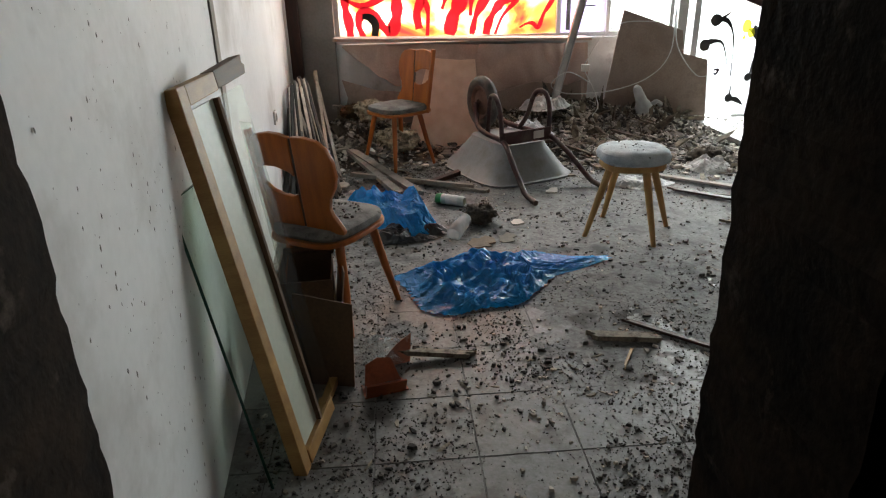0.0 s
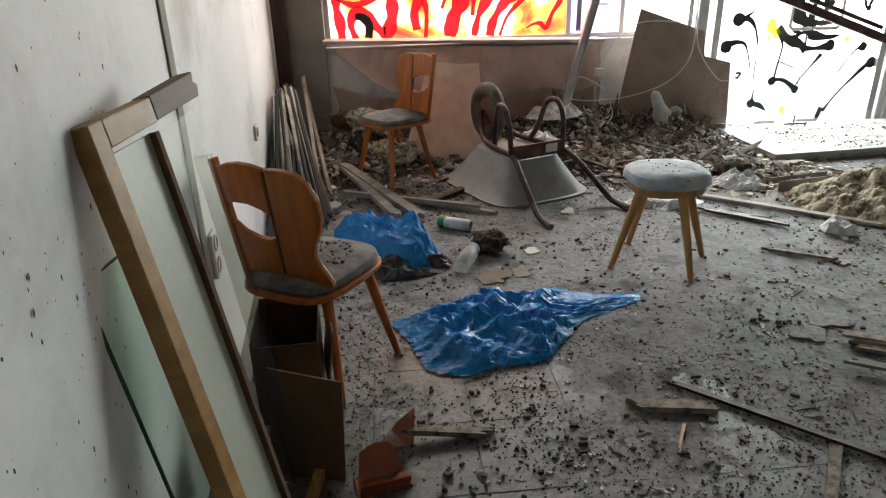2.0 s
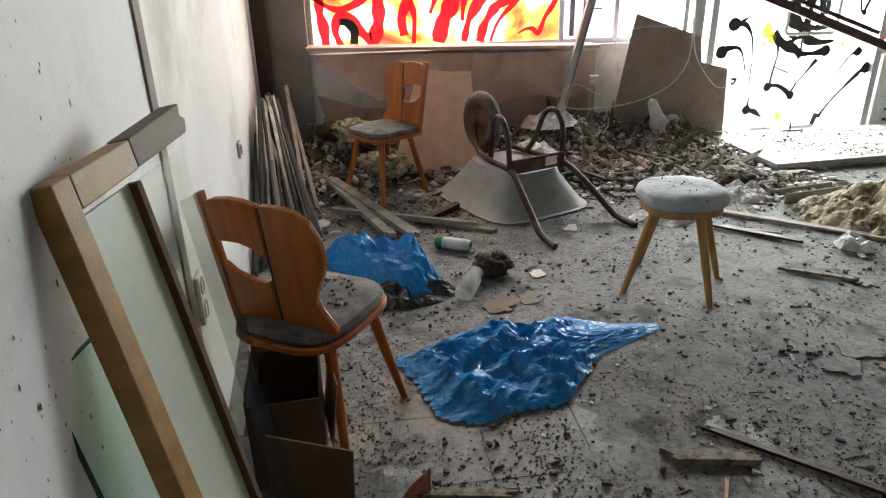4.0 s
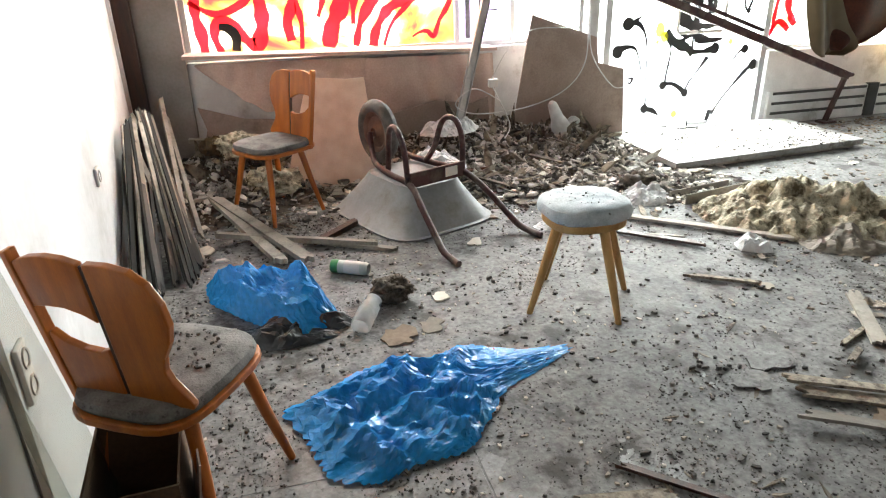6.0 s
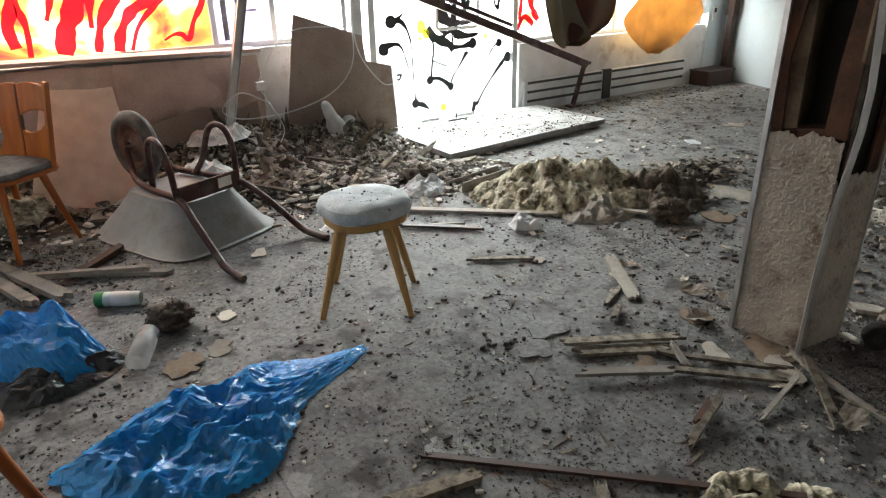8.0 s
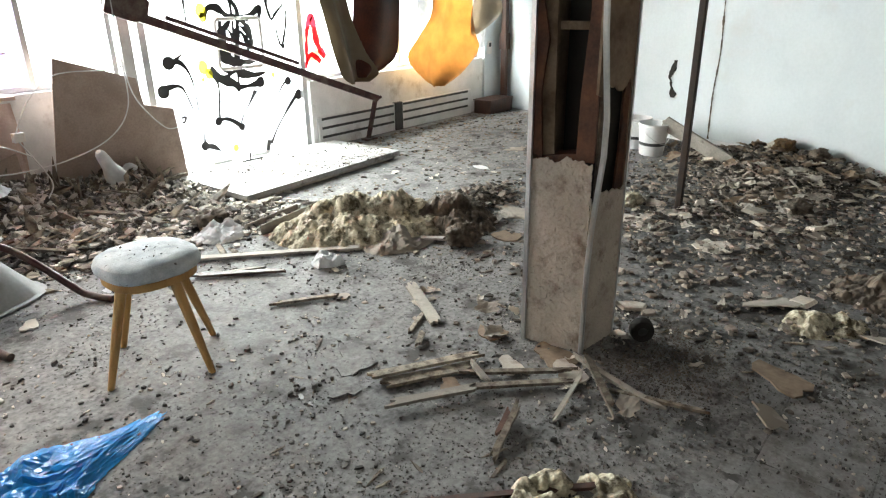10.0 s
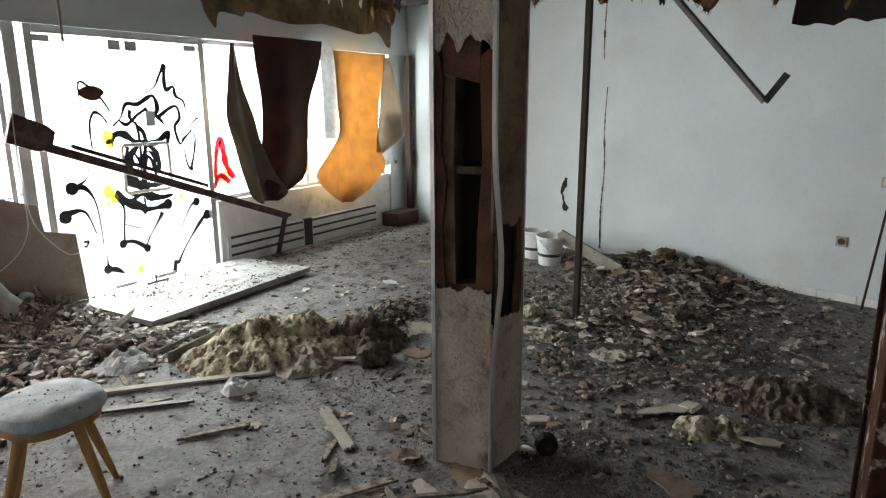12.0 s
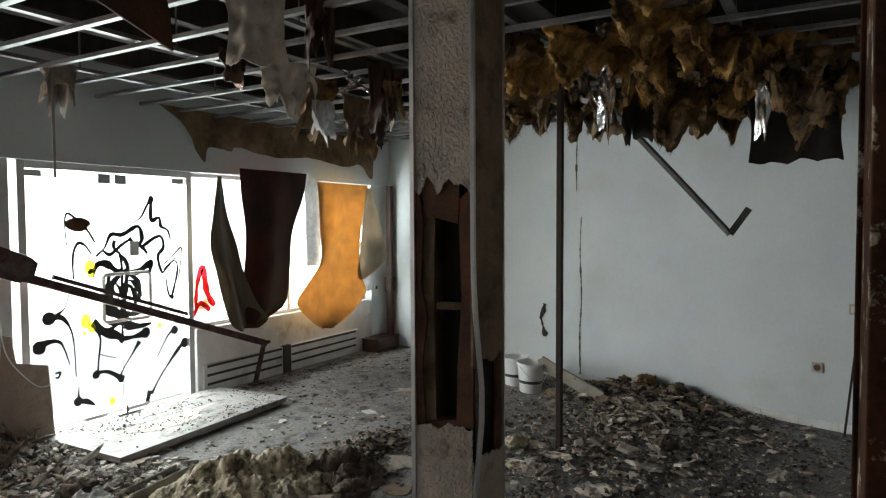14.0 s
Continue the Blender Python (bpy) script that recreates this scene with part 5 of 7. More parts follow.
# slats leaning in the far corner
rs = random.Random(4)
for i in range(40):
    k = (i + rs.uniform(-1.5, 1.5)) / 40
    y0 = 3.95 + 0.35 * k + rs.uniform(-0.12, 0.12)
    x0 = LW(y0) + 0.04 + 0.34 * k + rs.uniform(-0.03, 0.03)
    y1 = 4.95 + 0.55 * k + rs.uniform(-0.12, 0.12)
    up = rs.uniform(0.5, 0.68)
    plank((x0, y0, 0.02), (LW(y1) + 0.03 + 0.1 * k + rs.uniform(0, 0.04), y1, up), rs.uniform(0.012, 0.032), 0.014, (M_VOID, M_FLAKE, M_BLACKBAR, M_PLANK, M_VOID)[i % 5], "narrow black-and-grey slat leaning against the white wall", "slat", (0.5, -0.85, 0.2), "leaning slats")
for a, b in (((0.28, 4.55, 0.03), (0.06, 5.35, 0.64)), ((0.36, 4.5, 0.03), (0.12, 5.5, 0.6)), ((0.34, 4.7, 0.03), (0.18, 5.75, 0.66)), ((0.4, 4.75, 0.03), (0.2, 5.7, 0.54)), ((0.36, 4.35, 0.03), (0.06, 5.1, 0.6))):
    plank(a, b, 0.03, 0.016, M_PLANK, "grey splintered board leaning in the corner", "slat", (0.5, -0.85, 0.2), "leaning slats")
# battens on the floor by the chair
for a, b, w in (((0.3, 5.55, 0.12), (0.98, 4.17, 0.04), 0.07), ((0.42, 5.3, 0.1), (0.84, 4.22, 0.03), 0.06), ((0.5, 4.64, 0.06), (1.36, 4.3, 0.03), 0.035), ((0.62, 5.55, 0.2), (0.25, 5.75, 0.2), 0.06), ((0.3, 5.85, 0.34), (0.72, 5.82, 0.3), 0.05), ((0.35, 5.2, 0.1), (0.75, 5.35, 0.1), 0.06)):
    plank(a, b, w, 0.03)
plank((1.05, 4.45, 0.02), (1.3, 4.7, 0.02), 0.05, 0.03, M_DARKWOOD, "dark wooden bar on the floor")
plank((1.0, 4.5, 0.015), (1.45, 4.22, 0.015), 0.04, 0.02, M_PLANK)

# boards against the parapet
chipb = obj("chipboard_panel", Mesh().slab([(-0.36, 0), (0.27, 0), (0.28, 0.3), (0.25, 0.74), (0.12, 0.735), (-0.14, 0.76), (-0.25, 0.4)], -0.009, 0.009), M_CHIP, None, bevel=0.002)
chipb.matrix_world = pose(1.28, 5.42, 0.03, 72, 0, -4)
tagged(chipb, "pale chipboard panel leaning against the parapet", "panel")
for i, ol in enumerate(([(0.42, 0.87), (0.62, 0.66), (0.86, 0.5), (1.1, 0.42), (1.16, 0.85)], [(1.0, 0.44), (1.3, 0.4), (1.55, 0.46), (1.74, 0.42), (1.78, 0.83), (1.02, 0.85)], [(1.6, 0.4), (1.8, 0.36), (2.0, 0.42), (2.2, 0.34), (2.32, 0.4), (2.34, 0.82), (1.62, 0.83)], [(2.2, 0.3), (2.4, 0.34), (2.56, 0.28), (2.6, 0.81), (2.22, 0.82)])):
    lo, hi = min(x for x, z in ol), max(x for x, z in ol)

    def fn(u, v, ol=ol, lo=lo, hi=hi, i=i):
        x = lo + (hi - lo) * u
        base = [p for p in ol[:-1] if p[1] < 0.8]
        top = 0.86 - 0.02 * x
        pts = sorted(base)
        zb = float(np.interp(x, [p[0] for p in pts], [p[1] for p in pts])) if i else float(np.interp(x, [0.42, 0.62, 0.86, 1.16], [0.84, 0.66, 0.5, 0.42]))
        zb += 0.03 * noise.noise(Vector((x * 9, i, 2)))
        z = zb + (top - zb) * v
        return (x, 5.93 - 0.01 * i - 0.05 * (1 - v) + 0.045 * noise.noise(Vector((x * 3.2, z * 4, i * 3))) + 0.022 * (1 - 3 * abs(noise.noise(Vector((x * 5, z * 3, i))))), z)
    p = obj("hardboard_sheet", Mesh().grid(fn, 34, 18, 0.004), M_HARD, None, smooth=True)
    tagged(p, "torn buckled brown hardboard sheet against the parapet", "panel", "torn parapet sheets")
low = obj("hardboard_sheet", Mesh().slab([(0.38, 0.22), (1.05, 0.16), (1.1, 0.44), (0.7, 0.48), (0.4, 0.58), (0.44, 0.42)], -0.004, 0.004, pose(0, 5.82, 0, 94)), M_CARD, None)
tagged(low, "torn pale brown hardboard sheet against the parapet", "panel", "torn parapet sheets")
low = obj("hardboard_sheet", Mesh().slab([(1.7, 0.2), (2.55, 0.2), (2.52, 0.5), (2.4, 0.46), (2.1, 0.5), (1.75, 0.42)], -0.004, 0.004, pose(0, 5.84, 0, 93)), M_CARD, None)
tagged(low, "torn pale brown hardboard sheet against the parapet", "panel", "torn parapet sheets")
cardb = obj("cardboard_sheet", Mesh().slab([(2.74, 0.1), (3.76, 0.02), (3.68, 0.64), (3.45, 0.7), (3.41, 0.9), (2.86, 1.09), (2.83, 0.9)], -0.005, 0.005, pose(0, 5.9, 0, 96)), M_CARD, None)
tagged(cardb, "large brown cardboard sheet with a stepped corner, leaning", "cardboard")
prof = thing("steel_profile", pose(2.2, 5.72, 0.1), "galvanised steel stud leaning against the window", "steel profile")
e = Vector((0.56, 0.2, 2.0))
part("web", Mesh().beam((0, 0, 0), e, 0.068, 0.004, (0, -1, 0.1)), M_STEEL, prof)
part("flange", Mesh().beam((-0.03, -0.018, 0), e + Vector((-0.03, -0.018, 0)), 0.004, 0.036, (0, -1, 0.1)), M_STEEL, prof)
part("flange", Mesh().beam((0.03, -0.018, 0), e + Vector((0.03, -0.018, 0)), 0.004, 0.036, (0, -1, 0.1)), M_STEEL, prof)
for pts in ([(2.5, 5.7, 0.62), (2.62, 5.66, 0.85), (2.85, 5.75, 0.98), (3.2, 5.74, 0.98), (3.3, 5.74, 1.0)], [(3.3, 5.74, 1.05), (3.28, 5.72, 0.72), (3.1, 5.7, 0.52), (2.75, 5.66, 0.42), (2.35, 5.6, 0.42), (2.2, 5.6, 0.5), (2.35, 5.62, 0.6), (2.55, 5.62, 0.5)], [(3.32, 5.74, 1.8), (3.3, 5.74, 1.4), (3.31, 5.74, 1.0), (3.36, 5.74, 0.75), (3.55, 5.76, 0.52), (3.68, 5.78, 0.5)], [(2.5, 5.68, 0.62), (2.6, 5.62, 0.4), (2.62, 5.58, 0.3), (2.55, 5.5, 0.24)]):
    tagged(obj("cable", Mesh().tube(bez(pts, 10), 0.0045, 6), M_CABLE, None, smooth=True), "thin pale electric cable hanging in loops", "cable", "loose cables")
jb = thing("junction_box", pose(2.52, 5.69, 0.62), "small white junction box hanging on a cable", "box")
part("body", Mesh().span((-0.035, -0.02, -0.03), (0.035, 0.02, 0.03)), M_PLASTICW, jb, bevel=0.004)

# platform panel before the door
pl = thing("door_panel", Matrix(), "dusty white panel lying flat before the glass door", "panel")
ol = [(3.69, 4.99), (5.47, 5.1), (5.42, 5.98), (3.66, 5.97)]
part("panel", Mesh().slab(ol, 0.03, 0.072), M_PLATFORM, pl, bevel=0.003)
part("batten", Mesh().beam((3.75, 5.05, 0.015), (5.4, 5.15, 0.015), 0.05, 0.03), M_PLANK, pl)
part("batten", Mesh().beam((3.75, 5.85, 0.015), (5.4, 5.9, 0.015), 0.05, 0.03), M_PLANK, pl)
lh = Mesh().slab([(4.1 + 0.5 * math.cos(a) * (1 + 0.3 * math.sin(3 * a)) + 0.3, 5.45 + 0.13 * math.sin(a) + 0.05 * math.cos(2 * a)) for a in (2 * math.pi * i / 30 for i in range(30))], 0.0725, 0.074)
tagged(obj("dust_patch", lh, M_FLAKE, None), "pale dried stain on the white panel", "stain", "", "stuff")
tagged(obj("floor_latch", Mesh().span((4.3, 5.9, 0.074), (4.5, 5.93, 0.085)).tube([(4.38, 5.91, 0.08), (4.38, 5.91, 0.15)], 0.008, 8), M_BLACKBAR, None), "small dark metal latch on the white panel", "latch")

# red-brown barrier bar across the door
bar = thing("barrier_bar", Matrix(), "red-brown steel bar leaning across the glass door", "barrier")
part("beam", Mesh().beam((3.42, 5.78, 1.35), (6.0, 5.9, 0.42), 0.045, 0.065), M_REDSTEEL, bar, bevel=0.004)
part("thin_rod", Mesh().beam((3.7, 5.77, 1.31), (4.95, 5.83, 0.87), 0.02, 0.03), M_REDSTEEL, bar)
part("end_plate", Mesh().slab([(-0.16, -0.09), (0.06, -0.1), (0.15, -0.06), (0.15, 0.07), (0.08, 0.1), (-0.16, 0.12)], -0.02, 0.02, pose(3.42, 5.76, 1.4, 90, 18, 0)), M_REDSTEEL, bar, "flat maroon end plate", bevel=0.004)
part("leg", Mesh().beam((5.97, 5.9, 0.42), (5.86, 5.92, 0.02), 0.04, 0.035, (0, 1, 0)), M_REDSTEEL, bar, bevel=0.003)
part("foot", Mesh().span((5.8, 5.87, 0), (5.95, 5.97, 0.02)), M_REDSTEEL, bar)
part("pin", Mesh().tube([(6.0, 5.9, 0.42), (6.05, 5.9, 0.43)], 0.018, 8), M_REDSTEEL, bar, smooth=True)


# ---- hanging vinyl sheets ----
def curtain(name, rows, y, wave, material, label, seed, thick=0.003):
    """rows: (z, left x, right x), from the top down."""
    rr = bez(rows, 8)

    def fn(u, v):
        t = v * (len(rr) - 1)
        a, b = Vector(rr[int(t)]), Vector(rr[min(int(t) + 1, len(rr) - 1)])
        z, x0, x1 = a.lerp(b, t - int(t))
        x = x0 + (x1 - x0) * u
        yy = y + wave * (0.25 + v) * math.sin(6.5 * u + 2.2 * v + seed) + 0.5 * wave * noise.noise(Vector((u * 3, v * 2.5, seed)))
        return (x, yy, z)
    return tagged(obj(name, Mesh().grid(fn, 40, 48, thick), material, None, smooth=True), label, "curtain", "hanging vinyl sheets")


curtain("vinyl_sheet", [(2.26, 5.66, 6.66), (2.0, 5.68, 6.6), (1.6, 5.74, 6.42), (1.2, 5.72, 6.38), (0.85, 5.62, 6.32), (0.72, 5.66, 6.12), (0.66, 5.74, 5.9)], 5.88, 0.035, M_LEATHER, "dark brown vinyl sheet hanging from the lintel", 0.3)
curtain("vinyl_sheet", [(2.16, 5.36, 5.4), (1.8, 5.29, 5.47), (1.5, 5.25, 5.58), (1.2, 5.33, 5.66), (0.9, 5.4, 5.8), (0.7, 5.46, 5.95), (0.62, 5.56, 5.8)], 5.85, 0.05, M_OLIVE, "olive-backed vinyl sheet twisted beside the window", 1.9)
curtain("vinyl_sheet", [(2.18, 6.82, 7.8), (2.0, 6.85, 7.74), (1.6, 6.86, 7.62), (1.25, 6.84, 7.58), (1.0, 6.6, 7.62), (0.8, 6.42, 7.68), (0.56, 6.66, 7.36), (0.44, 6.88, 7.04)], 5.87, 0.04, M_ORANGE, "orange translucent sheet hanging before the window", 3.1)
curtain("vinyl_sheet", [(2.14, 7.74, 7.86), (1.8, 7.68, 8.0), (1.4, 7.6, 8.14), (1.22, 7.56, 8.18), (1.08, 7.54, 7.95), (0.98, 7.54, 7.7)], 5.85, 0.02, M_BEIGE, "beige sheet folded over the orange one", 4.2)
curtain("vinyl_sheet", [(2.22, 6.66, 6.9), (1.8, 6.68, 6.95), (1.4, 6.7, 6.94), (1.2, 6.72, 6.93)], 5.93, 0.02, M_WHITEBAG, "pale strip hanging behind the sheets", 5.2)
curtain("vinyl_sheet", [(1.45, 7.7, 8.05), (1.25, 7.75, 8.05), (1.0, 7.78, 8.03), (0.8, 7.8, 8.0)], 5.95, 0.02, M_WHITEBAG, "white film hanging at the window edge", 6.2)

# ---- far right: buckets, rods, boards ----
def bucket(m, label):
    b = thing("bucket", m, label, "bucket", "white buckets")
    part("body", Mesh().lathe([(0.0, 0.004), (0.105, 0.004), (0.11, 0.01), (0.135, 0.27), (0.142, 0.275), (0.142, 0.3), (0.136, 0.3), (0.13, 0.27), (0.105, 0.02), (0.0, 0.018)], 28), M_BUCKET, b, "white plastic pail", smooth=True)
    part("handle", Mesh().tube(bez([(0.143, 0, 0.27), (0.12, -0.1, 0.2), (0.0, -0.16, 0.13), (-0.12, -0.1, 0.2), (-0.143, 0, 0.27)], 8), 0.003, 6), M_STEEL, b, "thin wire handle", smooth=True)
    part("label_bar", Mesh().lathe([(0.119, 0.1), (0.122, 0.13)], 28), M_BLACKBAR, b)
    return b


bucket(pose(7.0, 3.28, 0, 2, 0, -30), "white plastic bucket standing on the littered floor")
bucket(pose(7.18, 3.52, 0, 0, 0, 40), "white plastic bucket standing behind another one")
hp = thing("ceiling_profile", Matrix(), "bent steel ceiling profile hanging down", "steel profile")
part("channel", Mesh().beam((5.93, 2.35, 2.76), (5.93, 1.33, 1.61), 0.045, 0.025, (1, 0, 0)), M_GRID, hp)
# The profile's shaded side and bent end are coloured black, unlike the channel.
part("flange", Mesh().beam((5.91, 2.35, 2.775), (5.91, 1.33, 1.625), 0.004, 0.035, (1, 0, 0)).beam((5.93, 2.345, 2.78), (5.93, 1.325, 1.63), 0.045, 0.004, (0, -1, 1)), M_BLACKBAR, hp, "inner side of the profile with its shade painted black")
part("bent_end", Mesh().beam((5.93, 1.33, 1.61), (5.93, 1.21, 1.79), 0.045, 0.025, (1, 0, 0)), M_BLACKBAR, hp)
plank((6.98, 3.18, 0.32), (6.95, 2.55, 0.04), 0.15, 0.02, M_PLANK, "brown board leaning beside the buckets", "board", (1, 0.1, 0.4))
tagged(obj("metal_rod", Mesh().tube([(6.87, 0.59, 0.0), (RW(0.5) - 0.02, 0.5, 0.94)], 0.009, 8), M_POLE, None, smooth=True), "thin dark rod leaning against the wall", "rod")
rollm = thing("tape_roll", pose(3.57, 1.86, 0.055, 90, 0, -52) @ Matrix.Scale(0.72, 4), "dark round roll standing on edge", "roll")
part("roll", Mesh().lathe([(0.03, -0.03), (0.064, -0.036), (0.075, -0.028), (0.072, 0.024), (0.068, 0.03), (0.03, 0.03), (0.03, -0.03)], 24), M_VOID, rollm, smooth=True)
part("core", Mesh().lathe([(0.0, -0.02), (0.03, -0.02), (0.03, 0.02), (0.0, 0.02)], 16), M_BLACKBAR, rollm, "dull dark core")

# shards and sticks near the entrance
sh = thing("broken_cup", pose(0.75, 1.97, 0.0, 0, 0, 15), "orange-brown broken plastic scoop", "shard")
part("wall", Mesh().slab([(-0.07, 0), (0.07, 0), (0.05, 0.09), (0.0, 0.1), (-0.05, 0.08)], -0.003, 0.003, pose(0, 0.03, 0.005, 42)), M_TERRA, sh)
part("wall", Mesh().slab([(-0.08, 0), (0.07, 0), (0.07, 0.06), (-0.08, 0.07)], -0.003, 0.003, pose(0, -0.035, 0.005, 115)), M_TERRA, sh)
part("base", Mesh().slab([(-0.085, -0.04), (0.08, -0.04), (0.075, 0.045), (-0.08, 0.045)], 0, 0.006), M_TERRA, sh)
sh2 = obj("shard", Mesh().slab([(-0.08, 0), (0.06, -0.01), (0.09, 0.1), (0.02, 0.07)], -0.003, 0.003, pose(0.79, 2.13, 0.006, 58, 0, 20)), M_TERRA, None)
tagged(sh2, "orange-brown broken plastic shard", "shard")
plank((0.84, 2.17, 0.03), (1.08, 2.15, 0.012), 0.035, 0.02, M_SPLINT, "pointed wooden splinter lying on the tiles", jag=0.06)
plank((1.61, 2.235, 0.012), (1.87, 2.19, 0.012), 0.05, 0.022, M_SPLINT, "broken wooden lath on the tiles")
plank((1.8, 2.345, 0.01), (2.62, 1.55, 0.012), 0.024, 0.012, M_DARKWOOD, "long dark wooden strip on the floor")
plank((1.67, 2.0, 0.008), (1.74, 2.12, 0.008), 0.012, 0.008, M_FRAMEWOOD, "small pale splinter on the tiles")
for a, b, w, mm in (((2.58, 2.57, 0.03), (2.98, 2.34, 0.03), 0.05, M_SPLINT), ((2.6, 2.5, 0.015), (2.9, 2.32, 0.015), 0.07, M_SPLINT), ((2.5, 2.37, 0.03), (2.78, 2.19, 0.03), 0.05, M_PLANK), ((2.9, 2.3, 0.04), (2.86, 2.2, 0.02), 0.03, M_PLANK), ((2.78, 2.22, 0.02), (3.06, 1.93, 0.02), 0.035, M_SPLINT), ((2.85, 2.3, 0.02), (3.1, 1.98, 0.03), 0.03, M_SPLINT), ((3.22, 1.94, 0.05), (3.0, 1.72, 0.02), 0.035, M_SPLINT), ((3.2, 1.97, 0.04), (3.13, 1.62, 0.01), 0.035, M_PLANK), ((3.1, 1.8, 0.015), (3.2, 1.45, 0.01), 0.02, M_SPLINT), ((2.76, 1.98, 0.05), (2.5, 1.91, 0.01), 0.03, M_SPLINT), ((2.74, 2.0, 0.02), (2.62, 1.96, 0.02), 0.04, M_BRICKISH), ((2.82, 1.86, 0.01), (3.1, 1.9, 0.05), 0.02, M_PLANK), ((3.36, 3.06, 0.015), (3.12, 2.68, 0.015), 0.07, M_PLANK), ((2.98, 2.72, 0.01), (3.17, 2.8, 0.01), 0.025, M_SPLINT), ((2.78, 3.44, 0.015), (3.02, 3.28, 0.015), 0.03, M_SPLINT), ((2.62, 4.5, 0.02), (3.58, 3.66, 0.02), 0.06, M_PLANK), ((2.7, 4.08, 0.02), (3.05, 3.76, 0.02), 0.05, M_DARKWOOD), ((2.75, 4.02, 0.02), (3.0, 3.9, 0.015), 0.03, M_PLANK), ((2.15, 1.95, 0.01), (1.98, 1.72, 0.01), 0.04, M_SPLINT), ((2.9, 2.6, 0.02), (3.0, 2.66, 0.02), 0.03, M_SPLINT), ((2.42, 5.03, 0.05), (2.1, 5.9, 0.25), 0.03, M_PLANK), ((2.55, 5.1, 0.05), (2.5, 5.7, 0.24), 0.045, M_PLANK), ((2.0, 5.2, 0.1), (2.75, 5.35, 0.12), 0.07, M_BRICKISH), ((2.7, 5.35, 0.14), (3.15, 5.0, 0.05), 0.07, M_SPLINT), ((3.05, 5.0, 0.05), (3.6, 4.85, 0.03), 0.05, M_PLANK), ((3.2, 4.75, 0.03), (3.66, 4.62, 0.02), 0.12, M_PLASTERB), ((3.55, 4.9, 0.03), (3.8, 4.85, 0.05), 0.08, M_SPLINT), ((5.3, 3.0, 0.02), (5.0, 2.7, 0.02), 0.05, M_SPLINT), ((3.85, 3.55, 0.03), (4.0, 3.3, 0.03), 0.05, M_PLANK)):
    plank(a, b, w * 0.9, 0.013, mm, "broken wooden lath among the floor debris", jag=0.05)
sg = thing("gutter_piece", pose(3.6, 4.48, 0.0, 0, 0, 10), "short pale sheet metal channel on the floor", "channel")
part("base", Mesh().span((-0.26, -0.07, 0), (0.26, 0.07, 0.006)), M_PLASTERB, sg)
part("rim", Mesh().span((-0.26, -0.076, 0), (0.26, -0.07, 0.07)), M_PLASTERB, sg)
part("rim", Mesh().span((-0.26, 0.07, 0), (0.26, 0.076, 0.05)), M_PLASTERB, sg)


def flat_piece(x, y, r, seed, material, label, z=0.004, h=0.01, tilt=0.0):
    ol = []
    for i in range(15):
        a = 2 * math.pi * (i + 0.8 * noise.noise(Vector((i * 1.7, seed, 3.3)))) / 15
        q = 0.85 * r * (0.75 + 0.5 * noise.noise(Vector((math.cos(a) * 1.3, math.sin(a) * 1.3, seed))) + 0.22 * noise.noise(Vector((math.cos(a) * 4, math.sin(a) * 4, seed))))
        ol.append((q * 1.25 * math.cos(a), q * math.sin(a)))
    ob = obj("plaster_piece", Mesh().slab(ol, 0, h), material, None)
    ob.matrix_world = pose(x, y, z, tilt, 0, seed * 57)
    return tagged(ob, label, "plaster piece", "broken board pieces")


for x, y, r, mm, tilt in ((2.66, 2.76, 0.15, M_DUST, 0), (2.48, 2.62, 0.1, M_DUST, 0), (3.2, 2.42, 0.1, M_STAINED, 0), (3.02, 2.2, 0.09, M_WALLPAPER, 8), (3.12, 1.98, 0.12, M_WALLPAPER, 6), (3.2, 2.1, 0.14, M_STAINED, 0), (2.75, 2.3, 0.07, M_STAINED, 5), (4.75, 3.3, 0.17, M_PLASTERB, 4), (4.3, 3.1, 0.13, M_STAINED, 0), (5.05, 2.5, 0.2, M_FLAKE, 5), (5.2, 2.0, 0.15, M_PLASTERB, 12), (5.9, 2.1, 0.2, M_STAINED, 10), (4.9, 2.0, 0.16, M_FLAKE, 4), (6.3, 1.9, 0.2, M_STAINED, 20), (6.6, 2.2, 0.18, M_STAINED, 35), (6.9, 1.75, 0.17, M_STAINED, 45), (5.6, 1.5, 0.13, M_FLAKE, 8), (4.3, 1.5, 0.15, M_PLASTERB, 14), (3.6, 1.3, 0.16, M_STAINED, 6), (3.3, 1.25, 0.1, M_FLAKE, 20), (4.2, 1.0, 0.12, M_FLAKE, 15), (6.4, 4.4, 0.13, M_FLAKE, 2), (5.6, 4.25, 0.1, M_WHITEBAG, 6), (1.45, 3.35, 0.07, M_PLASTERB, 10), (1.3, 3.3, 0.1, M_STAINED, 4), (1.55, 3.62, 0.06, M_FLAKE, 0), (0.4, 4.5, 0.12, M_FLAKE, 5), (1.9, 4.2, 0.07, M_FLAKE, 3), (3.05, 3.25, 0.05, M_FLAKE, 2)):
    flat_piece(x, y, r, x * 1.7 + y, mm, "broken piece of board lying in the debris", 0.004 + 0.35 * r * math.sin(radians(tilt)), 0.007, tilt)


